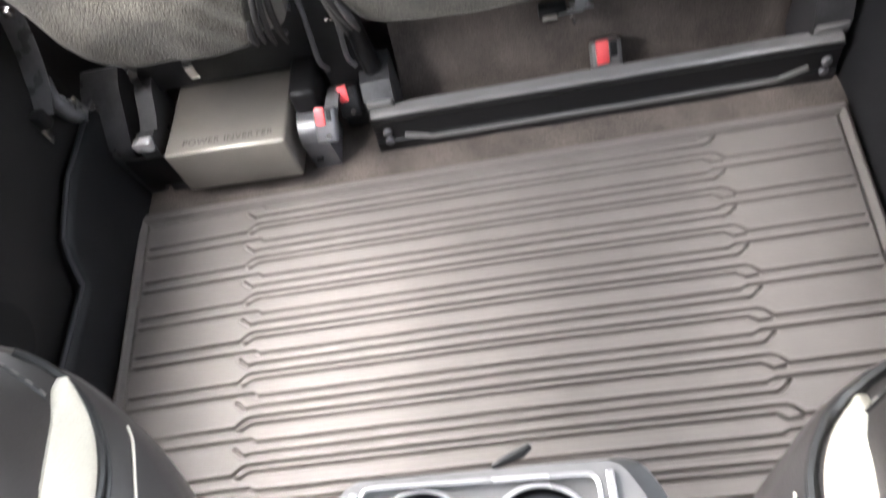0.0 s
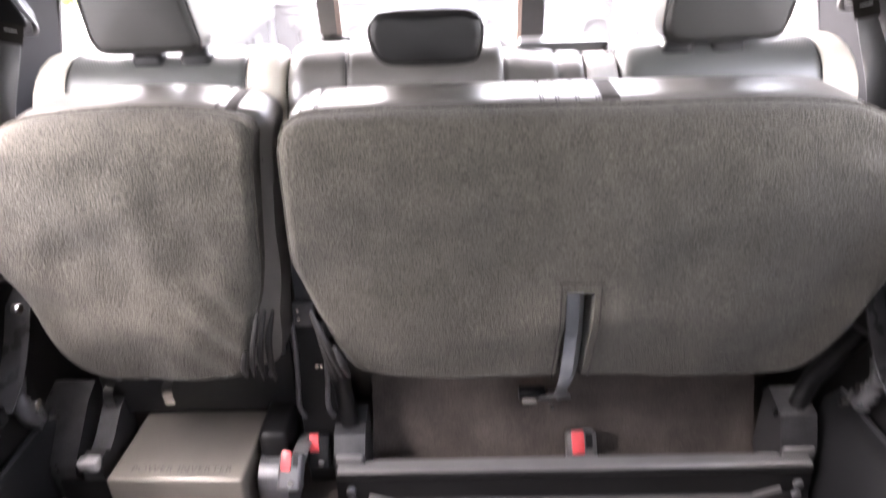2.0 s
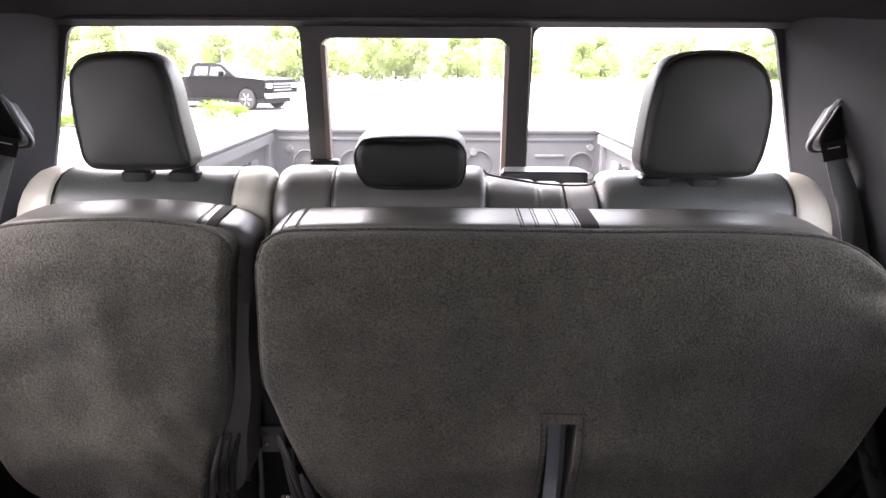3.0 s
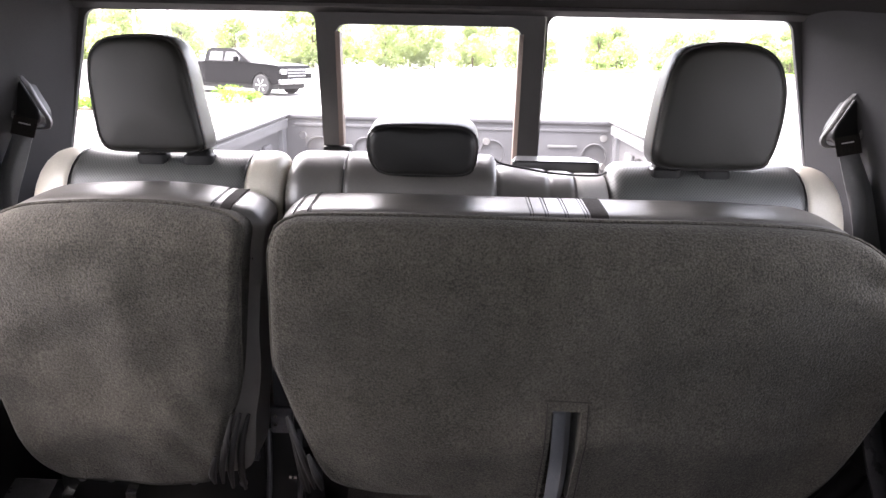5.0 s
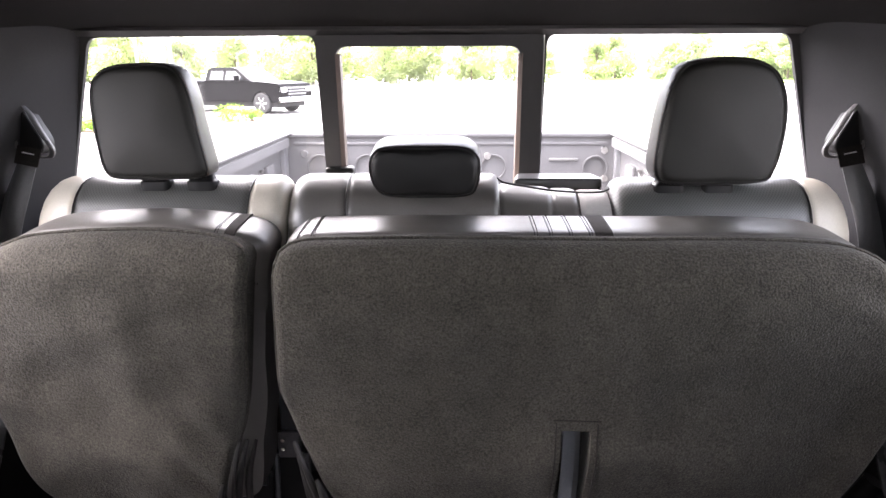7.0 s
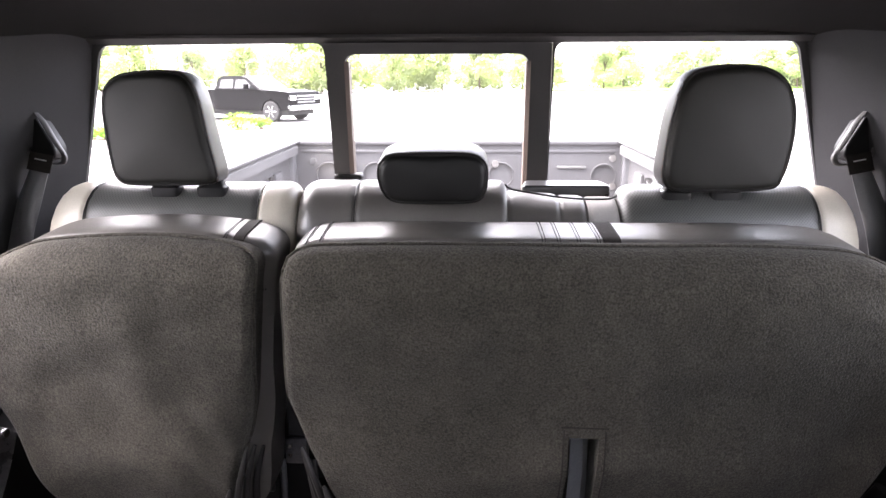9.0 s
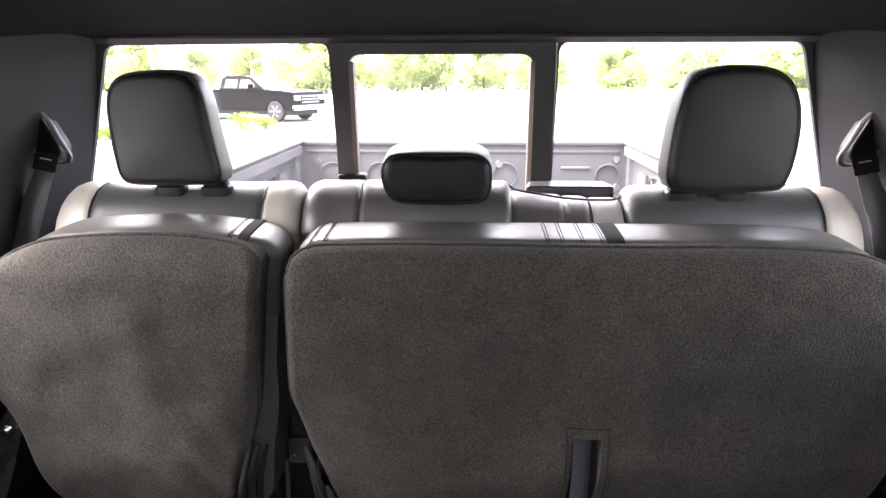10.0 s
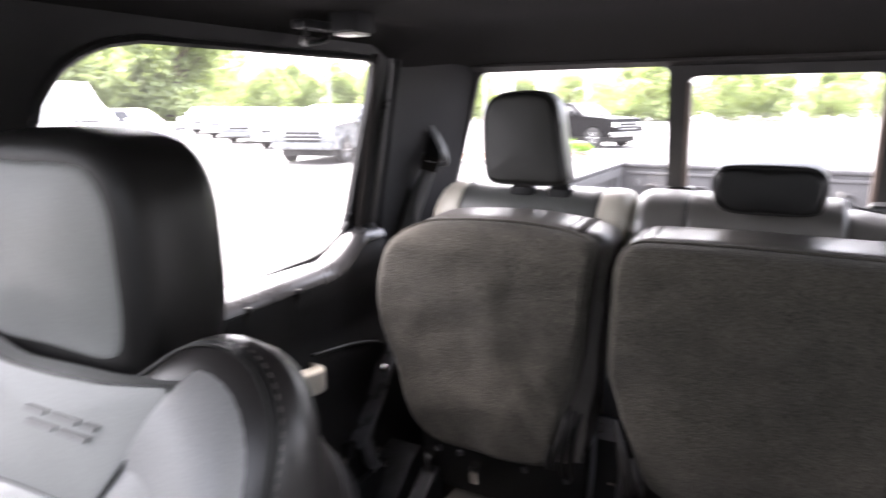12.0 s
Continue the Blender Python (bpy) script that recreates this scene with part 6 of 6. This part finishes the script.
lawn("lawn_side", [(-110, 20), (-62, 34), (-56, 52), (-60, 80), (-110, 90)], 0.4, "green verge under the trees")
lawn("planting_bed", [(-11.2, 15.6), (-9.5, 16.4), (-6.8, 19.3), (-5.8, 20.4), (-6.4, 21.4), (-8.4, 20.8), (-11.5, 18.4), (-12.4, 16.6)], 0.14, "mulched planting bed with a kerb", MULCH)
bm = B()
lp = spline([(-11.3, 15.4), (-9.5, 16.2), (-6.7, 19.1), (-5.6, 20.3), (-6.3, 21.6), (-8.4, 21.0), (-11.6, 18.6), (-12.6, 16.6)], 60)
loft(bm, [[(*p, GZ - 0.05) for p in lp], [(*p, GZ + 0.13) for p in lp], [(*p, GZ + 0.13) for p in inset(lp, lp.mean(0), 0.15)], [(*p, GZ - 0.05) for p in inset(lp, lp.mean(0), 0.15)]], False, False)
single("kerb", bm, KERB, "concrete kerb round the planting bed", "kerb", kind="structure")


def leaf_mesh(name, rng, clumps, leaves, size, material):
    """Leaves as small folded blades, gathered round clump centres (x, y, z, radius)."""
    vs, fs = [], []
    for cx, cy, cz, r in clumps:
        for _ in range(leaves):
            d = rng.normal(size=3)
            d = d / np.linalg.norm(d) * r * rng.uniform(0.35, 1.0) ** 0.5
            p = np.array((cx, cy, cz)) + d * (1, 1, 0.8)
            a = rng.normal(size=3)
            a /= np.linalg.norm(a)
            b = np.cross(a, rng.normal(size=3))
            b /= np.linalg.norm(b)
            s = size * rng.uniform(0.6, 1.3)
            n_ = np.cross(a, b) * s * 0.25
            k = len(vs)
            vs += [p - a * s, p + b * s * 0.5 + n_, p + a * s, p - b * s * 0.5 + n_]
            fs += [(k, k + 1, k + 2), (k, k + 2, k + 3)]
    me = bpy.data.meshes.new(name)
    me.from_pydata([tuple(v) for v in vs], [], fs)
    me.materials.append(material)
    return me


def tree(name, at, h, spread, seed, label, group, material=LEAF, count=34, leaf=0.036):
    """A tapered trunk, limbs, and a crown of leaf clumps."""
    rng = np.random.default_rng(seed)
    t = thing(name, at, label, "tree", group)
    x, y, z = at
    bm = B()
    tube(bm, [(x, y, z - 0.1), (x + 0.05, y, z + h * 0.2), (x - 0.04, y + 0.05, z + h * 0.45), (x + 0.05, y, z + h * 0.75)], [h * 0.028, h * 0.021, h * 0.015, h * 0.006], 8)
    clumps = []
    for i in range(count):
        a, k = rng.uniform(0, 6.28), rng.uniform(0.08, 1.0)
        w = spread * math.sin(math.pi * min(0.95, 0.22 + 0.72 * k)) * rng.uniform(0.35, 1.0)
        p = (x + w * math.cos(a), y + w * math.sin(a), z + h * k * 0.94)
        clumps.append((*p, spread * rng.uniform(0.24, 0.40)))
        if i % 2 == 0:
            tube(bm, [(x, y, z + h * k * 0.6), ((x + p[0]) / 2, (y + p[1]) / 2, z + h * k * 0.78), p], [h * 0.010, h * 0.007, h * 0.003], 5)
    part("trunk", bm, BARK, t)
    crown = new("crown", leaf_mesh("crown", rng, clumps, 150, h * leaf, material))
    crown.parent = t
    crown.matrix_parent_inverse = Matrix.Translation(-t.location)
    return t


protos = [tree("tree", (-14.0, 66, GZ + 0.2), 5.4, 3.0, 11, "leafy green tree on the far verge", "far trees"),
          tree("tree", (-7.5, 70, GZ + 0.2), 4.6, 2.8, 12, "leafy green tree on the far verge", "far trees"),
          tree("tree", (-50, 42, GZ + 0.1), 11.5, 5.6, 13, "tall leafy tree beside the parked cars", "far trees", count=60, leaf=0.03)]
rng = np.random.default_rng(5)
spots = [(0, -16.5, 68, 0.95), (0, -12.2, 71, 0.85), (0, -33, 66, 0.95), (1, -29, 72, 1.0), (1, -5.2, 73, 0.95), (1, -2.5, 71, 0.9), (0, 1.5, 78, 0.8), (1, 6.0, 74, 0.85),
         (1, 15.5, 78, 0.9), (0, 23.5, 78, 0.85), (1, 25.8, 76, 0.95), (1, 33, 78, 1.0), (0, 40, 80, 0.9), (1, -22, 78, 0.8), (0, -38, 70, 1.0), (1, 10.5, 84, 0.8),
         (2, -54, 38, 1.05), (2, -57, 46, 1.1), (2, -53, 34, 0.95), (2, -60, 41, 1.15), (2, -64, 52, 0.9), (2, -68, 62, 0.8), (2, -62, 72, 0.58), (2, -55, 80, 0.58),
         (2, -48, 86, 0.65), (0, -42, 86, 1.2), (2, -64, 31, 1.0), (2, -60, 25, 0.95), (2, -72, 70, 0.55), (0, -50, 74, 1.2), (2, -74, 58, 0.9), (2, -56, 60, 0.46), (2, -60, 66, 0.5), (2, -58, 76, 0.6), (2, -52, 88, 0.55), (2, -46, 94, 0.5), (2, -50, 31, 0.9),
         (1, -18, 82, 1.1), (0, -9, 80, 1.0), (1, -26, 80, 1.1), (0, 3.5, 86, 0.9), (0, 19, 84, 0.9), (1, 29, 84, 1.0), (0, 36, 76, 0.9)]
for p, x, y, sc in spots:
    cp = copy_thing(protos[p], Matrix.Translation((x, y, GZ + 0.2)) @ Matrix.Rotation(rng.uniform(0, 6.28), 4, "Z"))
    cp.scale = (sc, sc, sc * rng.uniform(0.9, 1.1))

for k, (x, y, r) in enumerate(((-7.05, 20.2, 0.52), (-6.45, 20.5, 0.36), (-9.55, 16.9, 0.34), (-10.1, 16.9, 0.30), (-8.2, 18.6, 0.36), (-9.0, 19.4, 0.32))):
    rr = np.random.default_rng(40 + k)
    b = thing("bush", (x, y, GZ + 0.08), "low yellow-green bush in a mulched bed", "bush", "bushes")
    bm = B()
    for i in range(7):
        a = rr.uniform(0, 6.28)
        tube(bm, [(x, y, GZ + 0.05), (x + r * 0.3 * math.cos(a), y + r * 0.3 * math.sin(a), GZ + 0.1 + r * 0.5), (x + r * 0.7 * math.cos(a), y + r * 0.7 * math.sin(a), GZ + 0.1 + r)], [0.012, 0.009, 0.004], 5)
    part("stems", bm, BARK, b)
    cl_ = [(x + r * 0.55 * math.cos(a) * q, y + r * 0.55 * math.sin(a) * q, GZ + 0.10 + r * 0.6 + r * 0.35 * rr.uniform(-0.6, 0.7), r * 0.5) for a, q in zip(np.linspace(0, 6.28, 9), [1, 1, 1, 1, 1, 1, 1, 1, 0])]
    leaves = new("leaves", leaf_mesh("leaves", rr, cl_, 90, 0.035, LEAFB))
    leaves.parent = b
    leaves.matrix_parent_inverse = Matrix.Translation(-b.location)

for x, y, h in ((-28.2, 60, 9.0), (-25.2, 60, 9.5), (-47, 60, 9), (-42, 70, 9), (-37, 62, 9)):
    lp_ = thing("street_lamp", (x, y, GZ), "tall grey car park lamp post", "street lamp", "lamp posts")
    bm = B()
    tube(bm, [(x, y, GZ), (x, y, GZ + h * 0.5), (x, y, GZ + h)], [0.14, 0.12, 0.08], 10)
    part("pole", bm, POLE, lp_)
    bm = B()
    lathe(bm, [(0.28, 0.0), (0.28, 0.55), (0.25, 0.6)], (x, y, GZ), 16)
    part("footing", bm, KERB, lp_)
    bm = B()
    box(bm, (x - 0.1, y - 0.9, GZ + h - 0.05), (x + 0.1, y, GZ + h + 0.08), 0.03)
    part("head", bm, POLE, lp_)


def wheel(parent, m, y, s, r, w):
    bm = B()
    lathe(bm, [(r * 0.62, -w / 2), (r * 0.92, -w / 2), (r, -w * 0.35), (r, w * 0.35), (r * 0.92, w / 2), (r * 0.62, w / 2)], (s, y, r), 28, "x")
    bmesh.ops.transform(bm, matrix=m, verts=bm.verts)
    wh = part("wheel", bm, TYRE, parent)
    bm = B()
    sg = 1 if s > 0 else -1
    lathe(bm, [(0.0, sg * w * 0.30), (r * 0.16, sg * w * 0.32), (r * 0.2, sg * w * 0.2), (r * 0.55, sg * w * 0.26), (r * 0.63, sg * w * 0.46), (r * 0.66, sg * w * 0.46), (r * 0.66, -sg * w * 0.3)], (s, y, r), 28, "x")
    for k in range(6):
        t = k * math.pi / 3
        tube(bm, [(s + sg * w * 0.36, y + r * 0.1 * math.cos(t), r + r * 0.1 * math.sin(t)), (s + sg * w * 0.44, y + r * 0.62 * math.cos(t), r + r * 0.62 * math.sin(t))], [r * 0.10, r * 0.07], 6)
    bmesh.ops.transform(bm, matrix=m, verts=bm.verts)
    part("rim", bm, ALLOY, wh, "silver alloy rim")


def vehicle(name, at, heading, kind, paint, label, group="parked cars"):
    """A parked vehicle, nose towards +y before it is turned. Body and cabin are swept over side profiles."""
    pick = kind == "pickup"
    van = kind == "van"
    L, W, H = (5.8, 2.0, 1.74) if pick else ((5.6, 2.0, 2.6) if van else (4.7, 1.85, 1.62))
    m = Matrix.Translation(at) @ Matrix.Rotation(radians(heading), 4, "Z")
    v = thing(name, at, label, "van" if van else ("pickup truck" if pick else "car"), group)
    r = 0.40 if pick else 0.34
    yf, yr = L / 2 - 0.95, -L / 2 + 1.15
    hood = 1.18 if pick else (1.15 if van else 0.98)
    belt = 1.22 if pick else (1.25 if van else 1.0)
    z0 = 0.42 if pick else 0.28

    def arch(y0, z):
        return [(y0 - r * 1.22, z), (y0 - r * 1.15, r * 1.1), (y0 - r * 0.75, r * 1.85), (y0, r * 2.2), (y0 + r * 0.75, r * 1.85), (y0 + r * 1.15, r * 1.1), (y0 + r * 1.22, z)]

    side_p = [(-L / 2 + 0.05, z0 + 0.1)] + arch(yr, z0) + arch(yf, z0) + [(L / 2 - 0.08, z0 + 0.05), (L / 2, 0.62), (L / 2 - 0.02, hood - 0.22), (L / 2 - 0.12, hood - 0.05),
              (L / 2 - 0.6, hood), (L / 2 - 1.5, belt), (-L / 2 + 0.3, belt), (-L / 2 + 0.02, belt - 0.06), (-L / 2, 0.7)]

    def section(prof, halfs):
        bm = B()
        loops = [[(x, y + sy, z) for y, z in prof] for x, sy in halfs]
        loft(bm, loops)
        bmesh.ops.triangulate(bm, faces=[f for f in bm.faces if len(f.verts) > 4])
        bmesh.ops.transform(bm, matrix=m, verts=bm.verts)
        return bm

    w = W / 2
    part("body", section(side_p, ((-w + 0.05, -0.0), (-w, 0.0), (w, 0.0), (w - 0.05, 0.0))), paint, v, sharp=35)
    if pick:
        cab = [(L / 2 - 1.45, belt - 0.02), (L / 2 - 2.2, H - 0.06), (L / 2 - 2.5, H), (-0.55, H), (-0.75, H - 0.1), (-0.85, belt - 0.02)]
    elif van:
        cab = [(L / 2 - 0.7, belt - 0.02), (L / 2 - 1.4, 1.9), (L / 2 - 1.8, H), (-L / 2 + 0.1, H), (-L / 2 + 0.03, belt - 0.02)]
    else:
        cab = [(L / 2 - 1.25, belt - 0.02), (L / 2 - 2.0, H - 0.05), (L / 2 - 2.4, H), (-L / 2 + 0.9, H - 0.04), (-L / 2 + 0.25, belt - 0.02)]

    def cabin(prof, ww, grow=0.0):
        bm = B()
        lo = []
        for x in (-1, 1):
            lo.append([(x * (ww - (0.16 * (z - belt) / (H - belt) if not van else 0.06 * (z - belt)) + grow), y, z) for y, z in prof])
        loft(bm, lo)
        bmesh.ops.transform(bm, matrix=m, verts=bm.verts)
        return bm

    part("cabin", cabin(cab, w - 0.06), paint, v, sharp=35)
    # side glass, windscreen, lights, grille, bumpers, mirrors
    ctop, cbot = H - 0.14, belt + 0.05
    if not van:
        front_y, rear_y = cab[0][0] - 0.62, cab[-1][0] + (0.25 if pick else 0.75)
        mid = (front_y + rear_y) / 2
        for s in (-1, 1):
            for a, b in ((front_y, mid + 0.05), (mid - 0.05, rear_y)):
                bm = B()
                pts = [(a + (0.28 if a == front_y else 0), cbot), (a - (0.18 if a == front_y else 0), ctop), (b + 0.04, ctop), (b, cbot)]
                loft(bm, [[(s * (w - 0.06 - 0.16 * (z - belt) / (H - belt) + g), y, z) for y, z in pts] for g in (-0.02, 0.006)])
                bmesh.ops.transform(bm, matrix=m, verts=bm.verts)
                part("side_window", bm, CARGLASS, v)
    bm = B()
    a, b = Vector((0, *cab[0])), Vector((0, *cab[1]))
    d, nrm = b - a, Vector((0, (b - a).z, -(b - a).y)).normalized()
    q0, q1 = a + d * 0.12, a + d * 0.92
    loft(bm, [[q + nrm * g for q in (q0 + Vector((-w + 0.2, 0, 0)), q0 + Vector((w - 0.2, 0, 0)), q1 + Vector((w - 0.3, 0, 0)), q1 + Vector((-w + 0.3, 0, 0)))] for g in (-0.02, 0.008)])
    bmesh.ops.transform(bm, matrix=m, verts=bm.verts)
    part("windscreen", bm, CARGLASS, v)

    def put(name_, lo, hi, mat_, bev=0.02, lab=""):
        bm = box(B(), lo, hi, bev)
        bmesh.ops.transform(bm, matrix=m, verts=bm.verts)
        return part(name_, bm, mat_, v, lab)

    gr = put("grille", (-w * 0.58, L / 2 - 0.06, 0.66), (w * 0.58, L / 2 + 0.02, hood - 0.16), TYRE, 0.02, "dark grille")
    for k in range(3):
        z = 0.70 + (hood - 0.90) * k / 2.5 + 0.03
        bm = box(B(), (-w * 0.56, L / 2 + 0.015, z), (w * 0.56, L / 2 + 0.03, z + 0.035), 0.006)
        bmesh.ops.transform(bm, matrix=m, verts=bm.verts)
        part("grille_bar", bm, POLE, gr, "bright grille bar")
    for s in (-1, 1):
        put("headlight", (min(s * w * 0.6, s * w * 0.95), L / 2 - 0.12, hood - 0.36), (max(s * w * 0.6, s * w * 0.95), L / 2 - 0.0, hood - 0.18), LIGHTLENS, 0.02, "clear headlight")
        put("mirror", (min(s * (w - 0.02), s * (w + 0.2)), cab[0][0] - 0.62, belt + 0.02), (max(s * (w - 0.02), s * (w + 0.2)), cab[0][0] - 0.5, belt + 0.22), paint, 0.03)
        put("tail_light", (min(s * (w - 0.2), s * w), -L / 2 - 0.01, 0.85), (max(s * (w - 0.2), s * w), -L / 2 + 0.1, 1.1), RED, 0.02)
    put("bumper", (-w * 0.96, L / 2 - 0.15, z0 + 0.02), (w * 0.96, L / 2 + 0.07, z0 + 0.22), ALLOY if paint is CARBLACK else paint, 0.04)
    put("bumper", (-w * 0.96, -L / 2 - 0.07, z0 + 0.05), (w * 0.96, -L / 2 + 0.12, z0 + 0.27), paint, 0.04)
    put("underbody", (-w * 0.85, -L / 2 + 0.2, 0.24), (w * 0.85, L / 2 - 0.25, z0 + 0.3), TYRE, 0.02)
    for y in (yf, yr):
        for s in (-1, 1):
            wheel(v, m, y, s * (w - 0.12), r, 0.26)
    return v


# black pickup across the planting bed: its near front wheel stands at (-7.5, 25.6)
ang = -113.0
off = Matrix.Rotation(radians(ang), 4, "Z") @ Vector((0.88, 5.8 / 2 - 0.95, 0))
vehicle("parked_pickup", (-7.5 - off.x, 25.6 - off.y, GZ), ang, "pickup", CARBLACK, "black pickup truck parked beyond the planting bed", "parked trucks")
vehicle("parked_van", (-24.5, 14.2, GZ), -75, "van", CARWHITE, "tall white van parked on the asphalt", "parked cars")
vehicle("parked_car", (-27.0, 19.5, GZ), -70, "car", CARWHITE, "white car parked on the asphalt")
for k, (x, y, kd, pt, lb) in enumerate(((-13.8, 17.5, "pickup", CARGREY, "grey pickup truck with a dark grille at the row's end"), (-19.3, 21.8, "car", CARSILVER, "silver car in the row of parked cars"),
                                        (-23.6, 24.2, "car", CARGREY, "dark grey car in the row of parked cars"), (-28.2, 27.3, "car", CARWHITE, "white car in the row of parked cars"),
                                        (-33.2, 30.6, "car", CARSILVER, "silver car in the row of parked cars"), (-38.0, 34.0, "car", CARWHITE, "white car in the row of parked cars"))):
    vehicle("parked_truck" if kd == "pickup" else "parked_car", (x, y, GZ), 193 + 2 * k, kd, pt, lb, "row of parked cars")
